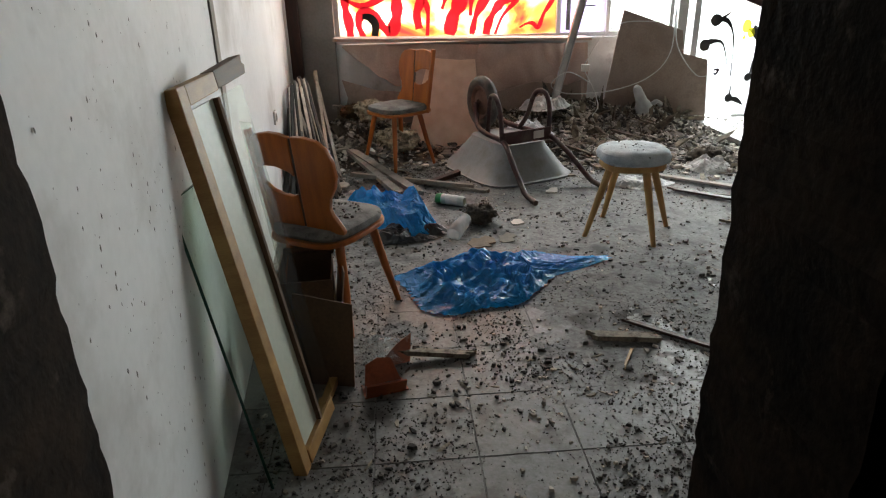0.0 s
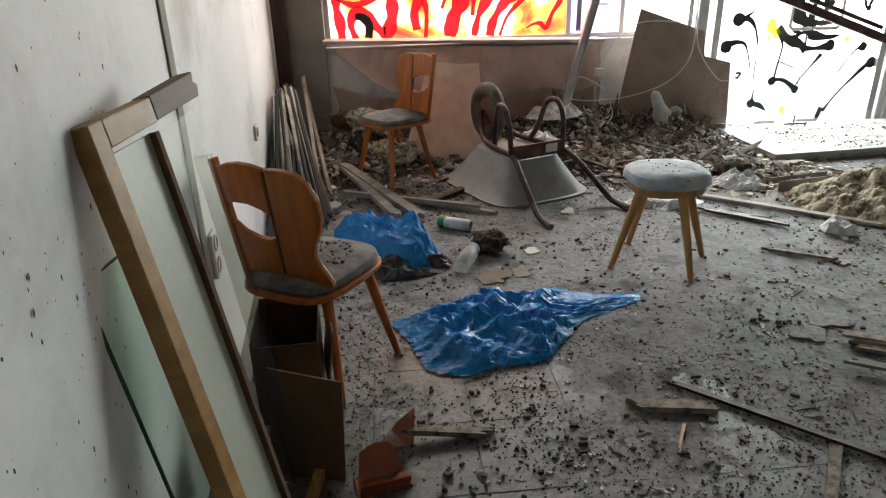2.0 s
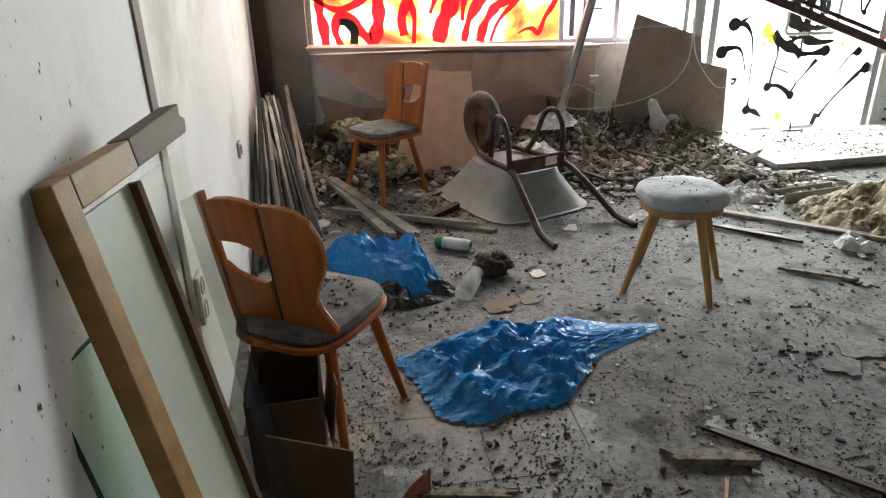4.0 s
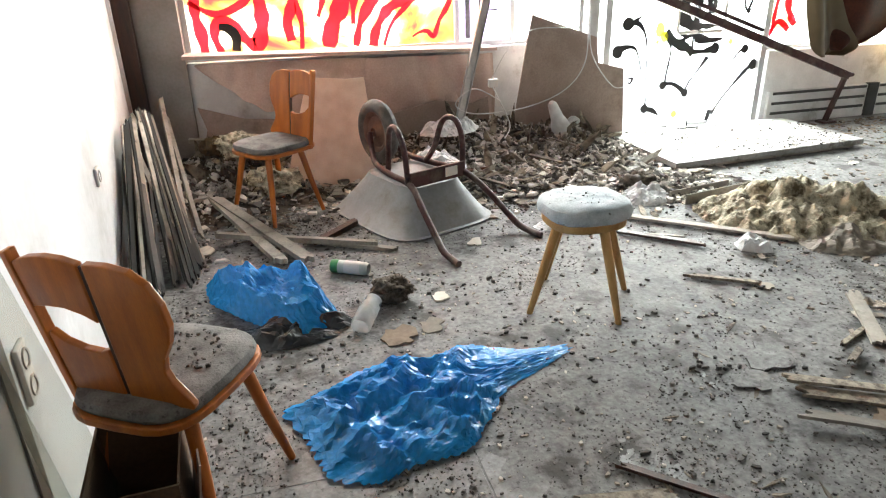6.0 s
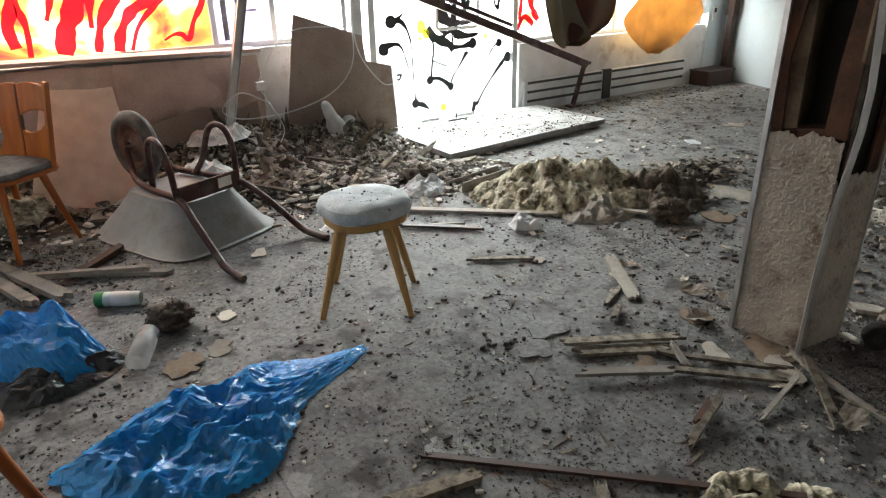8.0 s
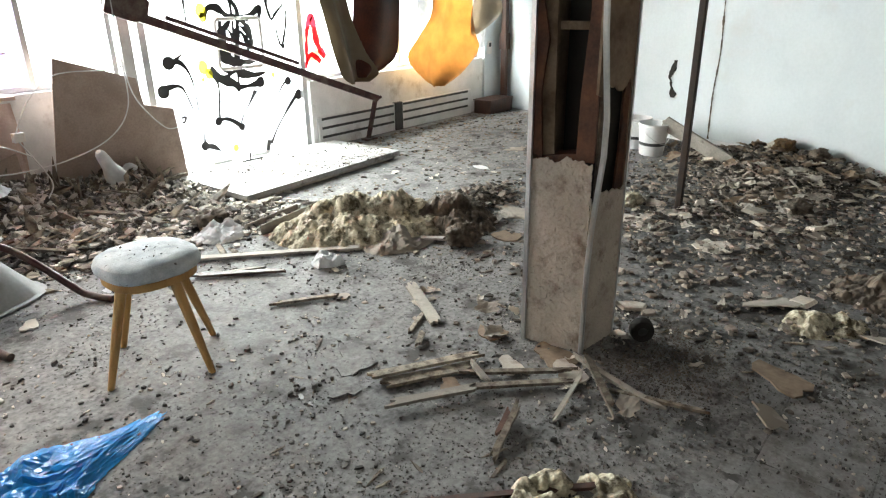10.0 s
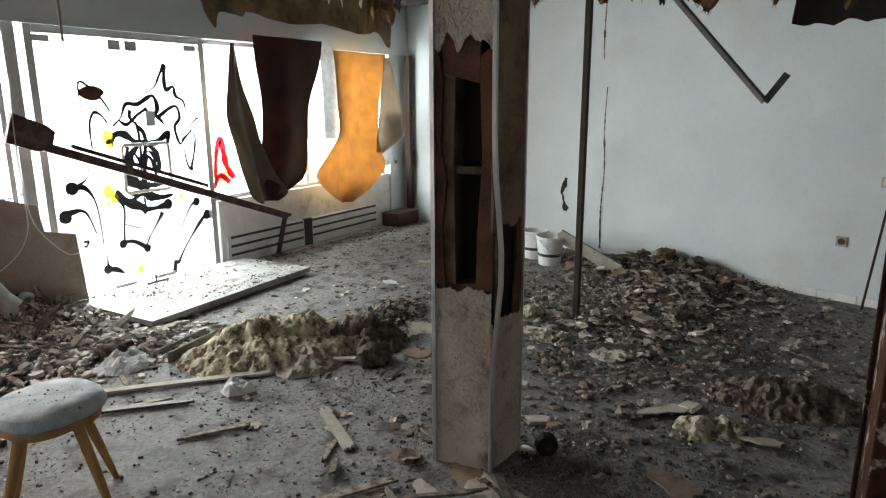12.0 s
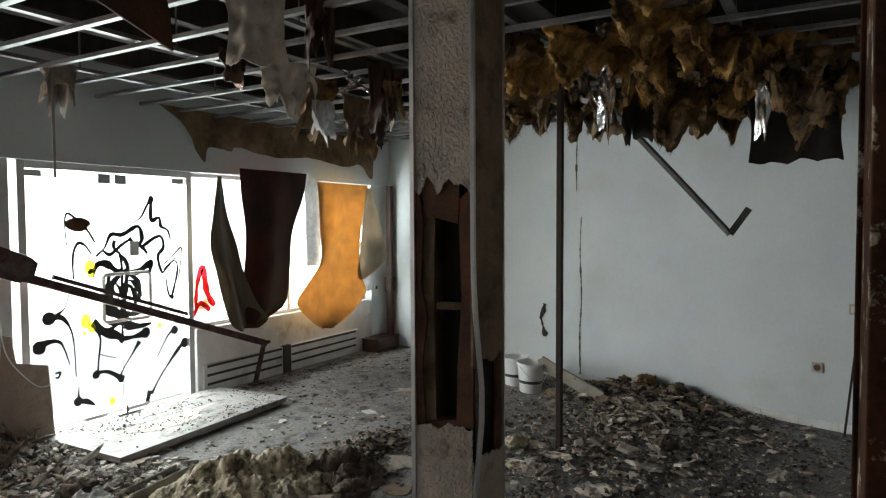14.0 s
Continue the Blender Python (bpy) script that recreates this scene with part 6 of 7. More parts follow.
# ---- stripped ceiling ----
cg = thing("ceiling_grid", Matrix(), "galvanised steel ceiling grid stripped of its boards", "ceiling grid", "", "structure")
for k in range(21):
    x = 0.55 + 0.41 * k
    if x > 8.3:
        break
    ch = Mesh().beam((x, 0.62, 2.75), (x, FAR - 0.01, 2.75), 0.04, 0.003)
    ch.beam((x - 0.019, 0.62, 2.762), (x - 0.019, FAR - 0.01, 2.762), 0.003, 0.024).beam((x + 0.019, 0.62, 2.762), (x + 0.019, FAR - 0.01, 2.762), 0.003, 0.024)
    part("channel", ch, M_GRID, cg)
for y in (1.2, 2.25, 3.3, 4.32, 5.35):
    ch = Mesh().beam((LW(y) + 0.02, y, 2.79), (RW(y) - 0.02, y, 2.79), 0.05, 0.003)
    ch.beam((LW(y) + 0.02, y - 0.024, 2.802), (RW(y) - 0.02, y - 0.024, 2.802), 0.003, 0.024)
    part("channel", ch, M_GRID, cg)
    for x in (1.2, 2.4, 3.7, 4.9, 6.1):
        part("hanger", Mesh().beam((x, y, 2.8), (x, y, H), 0.012, 0.003), M_GRID, cg)
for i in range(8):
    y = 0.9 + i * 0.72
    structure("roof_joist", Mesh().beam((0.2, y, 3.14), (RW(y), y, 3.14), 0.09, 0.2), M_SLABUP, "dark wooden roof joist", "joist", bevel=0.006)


def wisps(ms, n, at, rng, long=0.045, wide=0.0018):
    """Adds n loose tapering fibres; at(rng) -> root point and direction."""
    for _ in range(n):
        p, d = at(rng)
        d = (d + Vector((rng.gauss(0, 0.45), rng.gauss(0, 0.45), rng.gauss(-0.25, 0.4)))).normalized()
        s = d.orthogonal().normalized()
        s.rotate(Matrix.Rotation(rng.uniform(0, 6.28), 3, d))
        L, w = long * rng.uniform(0.3, 1.2), wide * rng.uniform(0.4, 1.2)
        m = p + d * L * 0.55 + s * L * 0.15 * rng.uniform(-1, 1)
        tip = p + d * L + Vector((0, 0, -0.2 * L))
        ms.add([p - s * w, p + s * w, m + s * w * 0.6, m - s * w * 0.6, tip], [(0, 1, 2, 3), (3, 2, 4)])


def rag(name, x, y, z, w, drop, face, material, label, seed, thick=0.004, curl=0.12, fray=0.35, n=26, category="torn sheet", group="hanging ceiling scraps", shag=0.0):
    """A torn sheet hanging from (x, y, z), its plane turned by face degrees, with a frayed lower edge."""
    c, s = math.cos(radians(face)), math.sin(radians(face))

    def fn(u, v):
        low = drop * (1 - fray * (0.5 + noise.noise(Vector((u * 4.0, seed, 1))) + 0.45 * noise.noise(Vector((u * 13, seed, 2)))))
        a = (u - 0.5) * w * (1 - 0.35 * v * (0.5 + noise.noise(Vector((seed, 3, v)))))
        b = curl * (v * v * noise.noise(Vector((seed, u * 1.5, 5))) * 2 + 0.35 * noise.noise(Vector((u * 5, v * 4, seed))))
        if shag:
            q = Vector((u * 9 * w, v * 9 * drop, seed))
            b += shag * (1.2 * noise.noise(q) + 0.6 * noise.noise(q * 2.5) + 0.2 * noise.noise(q * 6))
            low += 0.5 * shag * v * (noise.noise(Vector((u * 30 * w, seed, 8))) + noise.noise(Vector((u * 70 * w, seed, 9))))
            a += 0.3 * shag * noise.noise(q * 3 + Vector((4, 4, 4)))
        return (x + a * c - b * s, y + a * s + b * c, z - low * v)
    sheet = Mesh().grid(fn, n, n, thick)
    if shag:
        def root(r):
            v = 1 - 0.9 * r.random() ** 1.6
            return Vector(fn(r.random(), v)), Vector((-s * r.choice((-0.7, 0.7)), c * r.choice((-0.7, 0.7)), -0.9))
        wisps(sheet, int(4200 * w), root, random.Random(int(seed * 13)))
    return tagged(obj(name, sheet, material, None, smooth=True), label, category, group)


def tuft(name, x, y, z, rx, ry, rz, material, label, seed, n=40, rough=0.55, category="insulation", group="", freq=2.6):
    """A shaggy lump of mineral wool."""
    ms = Mesh()
    m = n // 2
    for j in range(m + 1):
        th = math.pi * j / m
        for i in range(n):
            ph = 2 * math.pi * i / n
            d = Vector((math.sin(th) * math.cos(ph), math.sin(th) * math.sin(ph), math.cos(th)))
            q = d * freq + Vector((seed, seed * 0.7, 0))
            r = 1 + rough * (noise.noise(q) + 0.55 * noise.noise(q * 2.3) + 0.4 * noise.noise(q * 5.1) + 0.25 * noise.noise(q * 10))
            ms.v.append((d.x * rx * r, d.y * ry * r, d.z * rz * r))
    ms.f += [(j * n + i, j * n + (i + 1) % n, (j + 1) * n + (i + 1) % n, (j + 1) * n + i) for j in range(m) for i in range(n)]
    core = list(ms.v)

    def root(r):
        p = Vector(r.choice(core))
        return p * 0.97, Vector((p.x / rx, p.y / ry, p.z / rz)).normalized() * 0.8
    wisps(ms, int(5000 * rx), root, random.Random(int(seed * 17) + 2), 0.2 * rz + 0.012, 0.0018)
    ob = obj(name, ms, material, None)
    ob.data.shade_smooth()
    ob.location = (x, y, z)
    return tagged(ob, label, category, group)


WL = "browned mineral wool hanging in shreds from the ceiling"
for x, y, z, w, d, f, mm, sd in (
        (4.6, 1.95, 2.78, 0.7, 0.35, -20, M_WOOLH, 1), (5.2, 1.75, 2.8, 0.8, 0.4, 10, M_WOOLH, 2), (5.9, 1.6, 2.8, 0.6, 0.5, -35, M_WOOLB, 3), (6.2, 2.2, 2.8, 0.6, 0.34, -60, M_WOOLB, 4),
        (5.0, 1.25, 2.78, 0.7, 0.3, -50, M_WOOLH, 5), (5.6, 1.0, 2.78, 0.5, 0.4, -70, M_WOOLB, 6), (6.5, 1.5, 2.8, 0.8, 0.42, -75, M_WOOLB, 7), (6.7, 2.8, 2.8, 0.9, 0.28, -75, M_WOOLB, 8),
        (7.0, 3.6, 2.8, 0.9, 0.26, -75, M_WOOLB, 9), (4.9, 2.4, 2.78, 0.5, 0.35, -30, M_WOOLH, 10), (6.6, 0.95, 2.8, 0.7, 0.6, -75, M_WOOLH, 11), (4.3, 1.5, 2.78, 0.5, 0.2, -50, M_WOOLH, 12), (3.95, 1.35, 2.78, 0.5, 0.16, -50, M_WOOLH, 13)):
    rag("mineral_wool", x, y, z, w, d, f, mm, WL, sd * 3.1, 0.02, 0.16, 0.7, 64, "insulation", "hanging mineral wool", 0.06)
for x, y, z, w, d, f, mm, sd in (
        (5.96, 2.9, 2.74, 0.8, 0.3, -62, M_WOOLB, 71), (6.4, 2.5, 2.74, 0.9, 0.32, -40, M_WOOLB, 72), (6.4, 2.0, 2.76, 0.8, 0.36, -60, M_WOOLH, 73), (6.0, 1.55, 2.74, 0.9, 0.3, -45, M_WOOLH, 74),
        (6.5, 1.3, 2.76, 0.8, 0.36, -70, M_WOOLB, 75), (5.2, 1.5, 2.82, 0.6, 0.3, -30, M_WOOLB, 76), (5.6, 1.3, 2.84, 0.7, 0.34, -55, M_WOOLH, 77), (4.8, 1.7, 2.84, 0.5, 0.3, -20, M_WOOLH, 78), (6.2, 0.8, 2.8, 0.5, 0.5, -60, M_WOOLB, 79), (5.5, 0.9, 2.86, 0.6, 0.3, -70, M_WOOLB, 80)):
    rag("mineral_wool", x, y, z, w, d, f, mm, WL, sd * 2.3, 0.03, 0.3, 0.8, 70, "insulation", "hanging mineral wool", 0.07)
for x, y, w, d, f, sd in ((5.5, 1.3, 1.5, 0.9, -40, 81), (6.2, 2.1, 1.4, 0.8, -50, 82)):
    def batt(u, v):
        a, b = (u - 0.5) * w, (v - 0.5) * d
        q = Vector((u * 7, v * 5, sd))
        return (x + a * math.cos(radians(f)) - b * math.sin(radians(f)), y + a * math.sin(radians(f)) + b * math.cos(radians(f)), 2.83 + 0.07 * noise.noise(q) + 0.04 * noise.noise(q * 2.7) + 0.02 * noise.noise(q * 7))
    tagged(obj("mineral_wool", Mesh().grid(batt, 90, 60, 0.05), M_WOOLB, None, smooth=True), "sagging browned wool batt lying on the ceiling grid", "insulation", "hanging mineral wool")
# the dark flap at the far right with a straight lower edge
rag("black_sheet", 6.3, 0.95, 2.82, 0.75, 0.72, -72, M_VOID, "black bitumen sheet hanging from the ceiling", 91, 0.01, 0.05, 0.08, 16)
rag("black_sheet", 5.75, 1.95, 2.78, 0.25, 0.55, -40, M_VOID, "black torn sheet hanging from the ceiling", 92, 0.008, 0.1, 0.3, 16)
for x, y, z, w, d, f, sd in ((5.24, 2.22, 2.74, 0.2, 0.3, -40, 61), (5.64, 1.07, 2.86, 0.2, 0.42, -60, 63), (5.66, 1.1, 2.78, 0.12, 0.6, -60, 64), (4.86, 1.91, 2.9, 0.16, 0.26, -40, 62), (5.44, 2.07, 2.78, 0.14, 0.5, -60, 65), (4.55, 3.6, 2.74, 0.22, 0.14, 10, 66), (5.05, 3.35, 2.7, 0.25, 0.3, 15, 67), (3.75, 3.9, 2.74, 0.1, 0.24, 30, 68)):
    rag("foil_sheet", x, y, z, w, d, f, M_FOIL, "crumpled shiny foil torn from the insulation", sd * 1.3, 0.002, 0.1, 0.3, 26, "foil")
for x, y, z, w, d, f, mm, sd in (
        (3.4, 2.9, 2.8, 0.14, 0.38, -58, M_DARKWOOD, 23), (3.78, 3.9, 2.76, 0.2, 0.25, -10, M_DARKWOOD, 24),
        (4.1, 3.75, 2.74, 0.35, 0.4, -30, M_FLAKE, 25), (4.3, 3.7, 2.66, 0.3, 0.45, 20, M_PAPER, 26), (4.25, 3.6, 2.5, 0.16, 0.3, -30, M_WHITEBAG, 27), (4.5, 3.85, 2.72, 0.3, 0.32, -20, M_WOOLH, 28),
        (4.6, 3.35, 2.78, 0.26, 0.5, -35, M_DARKWOOD, 29), (4.62, 3.3, 2.66, 0.14, 0.3, -35, M_PAPER, 30), (4.95, 4.3, 2.72, 0.3, 0.3, -20, M_PAPER, 31), (5.3, 4.1, 2.74, 0.4, 0.36, -10, M_PAPER, 32),
        (5.15, 3.3, 2.72, 0.25, 0.5, -30, M_WOOLB, 33), (5.88, 4.4, 2.76, 0.36, 0.4, -20, M_DARKWOOD, 34), (6.0, 4.6, 2.72, 0.35, 0.5, -15, M_WOOLB, 35), (5.06, 3.1, 2.745, 0.16, 0.4, -30, M_PLASTERB, 36),
        (3.5, 5.25, 2.78, 0.2, 0.36, -30, M_PLASTERB, 37), (3.46, 5.3, 2.78, 0.12, 0.24, 20, M_FLAKE, 38), (4.4, 2.3, 2.82, 0.3, 0.25, -30, M_WOOLB, 39), (5.35, 2.5, 2.7, 0.16, 0.36, -30, M_PAPER, 40), (5.7, 2.2, 2.66, 0.2, 0.4, -40, M_PAPER, 41)):
    rag("torn_board", x, y, z, w, d, f, mm, "torn scrap of ceiling lining hanging down", sd * 1.7, 0.005, 0.16, 0.45, 20)
hb = obj("torn_board", Mesh().slab([(2.25, 2.8), (2.82, 2.8), (2.86, 2.62), (2.87, 2.475), (2.72, 2.53), (2.52, 2.6), (2.3, 2.66)], -0.006, 0.006, pose(0, 3.3, 0, 90)), M_BRICKISH, None)
tagged(hb, "stiff brown board hanging from the ceiling grid", "torn sheet", "hanging ceiling scraps")
rag("torn_board", 3.16, 3.08, 2.8, 0.3, 0.36, -58, M_FLAKE, "pale torn board hanging from the ceiling grid", 22.4, 0.006, 0.1, 0.12, 24)
# brown lining left along the top of the window wall
edge_pts = [(4.83, 2.79), (5.11, 2.62), (5.31, 2.3), (5.39, 2.45), (5.66, 2.43), (5.74, 2.48), (6.3, 2.42), (6.9, 2.46), (7.5, 2.4), (7.84, 2.45), (8.09, 2.28), (8.13, 2.79)]
edge_pts = [(x + 0.02 * noise.noise(Vector((k * 1.7, 3, 1))), z + 0.025 * noise.noise(Vector((k * 1.3, 9, 1)))) for k, (x, z) in enumerate(bez(edge_pts, 6))]
strip = obj("lining_strip", Mesh().slab(edge_pts[::-1], 0.012, 0.02, pose(0, FAR, 0, 90)), M_PAPER, None)
tagged(strip, "brown torn lining remaining along the lintel", "torn sheet", "hanging ceiling scraps")
tagged(obj("tape_strip", Mesh().beam((3.45, 5.26, 2.79), (3.45, 5.26, 2.02), 0.018, 0.003, (0, 1, 0)), M_PLASTERB, None), "thin pale strip hanging from the ceiling grid", "strip")

# ---- mineral wool on the floor ----
def wool_heap(x, y, ang, L, W, h, seed, material, label, lumps=210):
    """A heap of matted lumps, as one lumpy sheet."""
    rng = np.random.RandomState(int(seed * 10))
    a, b = rng.uniform(-1, 1, lumps), rng.uniform(-1, 1, lumps)
    k = np.where(a * a + b * b > 1, 0.62, 1.0)
    a, b = a * k, b * k
    top = h * (1 - (a * a + b * b) * 0.75) * rng.uniform(0.6, 1.0, lumps) * np.where(b > 0.05, 1.15, 0.75)
    r0 = rng.uniform(0.04, 0.1, lumps)
    ca, cb = a * L / 2, b * W / 2

    def fn(u, v):
        q = Vector((u * L * 9, v * W * 9, seed))
        px = (u - 0.5) * (L + 0.2) + 0.02 * noise.noise(q * 1.5)
        py = (v - 0.5) * (W + 0.2) + 0.02 * noise.noise(q * 1.5 + Vector((9, 0, 0)))
        d2 = (px - ca) ** 2 * 0.7 + (py - cb) ** 2
        z = float(np.max(top - r0 * 0.2 - d2 / (2 * r0) * 1.6 - 1.2 * np.maximum(0, d2 - r0 * r0) / r0))
        z += 0.045 * (0.4 - abs(noise.noise(q * 1.1))) + 0.022 * (0.35 - abs(noise.noise(q * 2.6))) + 0.01 * noise.noise(q * 5) + 0.007 * noise.noise(q * 11)
        return (px, py, max(-0.004, z))
    ob = obj("mineral_wool", Mesh().grid(fn, 230, 140), material, None)
    ob.data.shade_smooth()
    ob.matrix_world = pose(x, y, 0.0, 0, 0, ang)
    return tagged(ob, label, "insulation")


wool_heap(3.84, 3.87, -37, 1.15, 0.6, 0.26, 2.0, M_WOOL, "heap of yellow mineral wool lying on the floor")
wool_heap(4.28, 3.52, -37, 0.55, 0.5, 0.19, 12.0, M_DIRT, "browned heap of mineral wool lying on the floor")
wool_heap(2.5, 1.62, -40, 0.42, 0.18, 0.07, 7.0, M_WOOL, "small heap of pale mineral wool on the floor", 26)
wool_heap(4.75, 0.95, -80, 0.75, 0.45, 0.12, 17.0, M_DIRT, "dark browned heap of mineral wool lying on the floor")
wool_heap(4.2, 1.25, -60, 0.35, 0.22, 0.08, 21.0, M_WOOL, "small heap of pale mineral wool on the floor", 18)
for i, (x, y, z, s, mm) in enumerate(((0.66, 5.5, 0.36, 0.12, M_WOOL), (0.85, 5.32, 0.14, 0.14, M_WOOL), (0.5, 5.75, 0.3, 0.1, M_WOOLB), (1.33, 3.66, 0.06, 0.08, M_DIRT), (4.05, 3.25, 0.05, 0.1, M_DIRT), (7.2, 1.9, 0.14, 0.08, M_DIRT), (7.3, 2.2, 0.16, 0.09, M_WOOLB), (5.9, 1.75, 0.04, 0.09, M_DIRT), (3.25, 4.75, 0.05, 0.09, M_DIRT), (5.4, 2.75, 0.04, 0.08, M_WOOL))):
    tuft("wool_tuft", x, y, z, s * 1.2, s, s * 0.7, mm, "loose tuft of dirty mineral wool in the rubble", i * 2.9 + 50, 56, 0.34, "insulation", "wool tufts", 2.0)


# ---- rubble ----
def bump_at(x, y, cx, cy, rx, ry, h):
    return h * math.exp(-((x - cx) / rx) ** 2 - ((y - cy) / ry) ** 2)


HEAPS = ((2.35, 5.85, 0.8, 0.55, 0.3), (3.1, 5.75, 0.45, 0.6, 0.22), (0.55, 5.75, 0.5, 0.6, 0.24), (1.5, 5.9, 0.6, 0.4, 0.2), (2.7, 5.2, 0.6, 0.35, 0.08), (7.3, 2.1, 0.4, 0.75, 0.13), (6.7, 2.0, 0.6, 0.6, 0.07), (4.75, 3.7, 0.45, 0.18, 0.08), (5.5, 2.0, 1.2, 1.0, 0.03), (3.4, 4.8, 0.4, 0.25, 0.05))


def relief(x, y):
    return max(bump_at(x, y, *h) for h in HEAPS)


def mound(name, x0, x1, y0, y1, label, seed):
    def fn(u, v):
        x, y = x0 + (x1 - x0) * u, y0 + (y1 - y0) * v
        q = Vector((x * 6, y * 6, seed))
        z = relief(x, y) * (0.85 + 0.3 * noise.noise(q)) + 0.025 * noise.noise(q * 2.2) + 0.015 * noise.noise(q * 5) - 0.022
        return (x, y, z)
    return tagged(obj(name, Mesh().grid(fn, 90, 60), M_DIRT, None, smooth=True), label, "rubble", "", "stuff")


mound("rubble_heap", 0.02, 3.75, 4.75, 6.0, "heap of plaster rubble and dust under the windows", 1.0)
mound("rubble_heap", 5.2, 7.55, 0.8, 3.3, "heap of rubble against the stained white wall", 2.0)
mound("rubble_heap", 4.2, 5.3, 3.3, 4.1, "low ridge of rubble on the floor", 3.0)


def chips(name, count, place, size, flat, material, label, seed, kind="stuff"):
    """Many small broken bits joined into one mesh. place(rng) -> x, y; size: least, most; flat: thickness to size."""
    rng = random.Random(seed)
    ms = Mesh()
    fc = [(4, 3, 2, 1, 0), (5, 6, 7, 8, 9)] + [(i, (i + 1) % 5, 5 + (i + 1) % 5, 5 + i) for i in range(5)]
    for _ in range(count):
        x, y = place(rng)
        g = relief(x, y)
        s = size[0] + (size[1] - size[0]) * rng.random() ** 2.5
        t = flat * s * rng.uniform(0.6, 1.5)
        lx = s * rng.uniform(0.7, 2.0) * (3.2 if material is M_SPLINT else 1.0)
        tilt = 0.25 + 2.2 * min(1, g / 0.12)
        m = Euler((rng.gauss(0, 0.3) * tilt, rng.gauss(0, 0.3) * tilt, rng.uniform(0, 6.28))).to_matrix()
        c = Vector((x, y, g + t * 0.5 + (0.012 * rng.random() if g > 0.03 else 0.0)))
        ring = [(2 * math.pi * (i + rng.uniform(-0.35, 0.35)) / 5, rng.uniform(0.55, 1.1)) for i in range(5)]
        ms.add([c + m @ Vector((q * k * lx / 2 * math.cos(a), q * k * s / 2 * math.sin(a), d * t / 2)) for d, k in ((-1, 1.0), (1, rng.uniform(0.6, 0.95))) for a, q in ring], fc)
    return tagged(obj(name, ms, material, None), label, "debris", "", kind)


def in_box(x0, x1, y0, y1):
    return lambda r: (r.uniform(x0, x1), r.uniform(y0, y1))


def clumped(x0, x1, y0, y1, f=1.6, keep=0.0, s=0.0):
    """Places that gather in drifts."""
    def fn(r):
        for _ in range(30):
            x, y = r.uniform(x0, x1), r.uniform(y0, y1)
            if noise.noise(Vector((x * f, y * f, s))) + 0.6 * noise.noise(Vector((x * f * 3, y * f * 3, s))) > keep + r.uniform(-0.35, 0.35):
                return x, y
        return x, y
    return fn


def on_heap(k):
    cx, cy, rx, ry, h = HEAPS[k]

    def fn(r):
        while True:
            x, y = r.gauss(cx, rx * 0.75), r.gauss(cy, ry * 0.75)
            if LW(y) + 0.05 < x < RW(y) - 0.05 and 0.75 < y < FAR - 0.04:
                return x, y
    return fn


def east_floor(r):
    while True:
        x, y = r.uniform(3.7, 8.3), r.uniform(-0.2, 5.9)
        if x < RW(y) - 0.05 and not (3.6 < x < 5.5 and y > 4.95):
            return x, y


chips("dark_crumbs", 5200, clumped(0.35, 3.6, 0.8, 4.9, 1.4, 0.0, 3.0), (0.003, 0.024), 0.5, M_CRUMB, "dark crumbs of dirt strewn over the tiles", 11)
chips("fine_grit", 38000, clumped(0.3, 3.8, 0.7, 5.0, 2.2, 0.05, 8.0), (0.0025, 0.01), 0.5, M_CRUMB, "fine dark grit on the tiles", 12)
chips("pale_grit", 2600, clumped(0.3, 3.8, 0.9, 5.0, 1.8, 0.1, 5.0), (0.004, 0.022), 0.35, M_FLAKE, "pale plaster flakes on the tiles", 13)
# Extra dark crumbs imitate the wall's shade on this part of the floor.
chips("dirt_drift", 6000, lambda r: (r.gauss(2.2, 0.5), r.gauss(1.5, 0.42)), (0.002, 0.008), 0.5, M_CRUMB, "dark crumbs packed to darken the floor shaded by the wall", 15)
chips("wood_chips", 260, clumped(0.5, 4.2, 1.2, 5.0, 1.8, 0.1, 15.0), (0.006, 0.03), 0.14, M_SPLINT, "small wood splinters on the floor", 14)
for k, n in ((0, 4200), (1, 2600), (2, 1300), (3, 1300), (4, 1500), (9, 900)):
    chips("rubble_chips", n, on_heap(k), (0.009, 0.08), 0.22, M_CHIPS, "broken plaster and wood bits on the rubble heap", 30 + k)
for k, n in ((0, 420), (1, 260), (2, 160), (3, 120), (4, 180)):
    chips("splinters", n, on_heap(k), (0.02, 0.1), 0.12, M_SPLINT, "broken wood splinters on the rubble heap", 60 + k)
for k, n in ((5, 1300), (6, 1300), (7, 700), (8, 2600)):
    chips("rubble_chips", n, on_heap(k), (0.008, 0.065), 0.22, M_CHIPSD, "broken board bits on the rubble heap", 40 + k)
chips("pale_scraps", 110, on_heap(8), (0.03, 0.17), 0.12, M_FLAKE, "pale scraps of paper and board in the rubble", 71)
chips("floor_litter", 6500, east_floor, (0.008, 0.045), 0.25, M_CHIPSD, "brown litter and leaves strewn over the floor", 72)
chips("pale_litter", 2600, east_floor, (0.005, 0.032), 0.18, M_FLAKE, "pale flakes strewn over the floor", 73)
chips("brown_dirt", 5000, lambda r: (r.gauss(3.49, 0.2), r.gauss(1.71, 0.13)), (0.002, 0.009), 0.4, M_DIRT, "brown dirt spread beside the column", 78)
chips("east_crumbs", 9000, clumped(3.0, 6.6, -0.1, 3.4, 1.7, 0.0, 21.0), (0.003, 0.016), 0.5, M_CRUMB, "dark crumbs strewn over the dusty floor", 79)


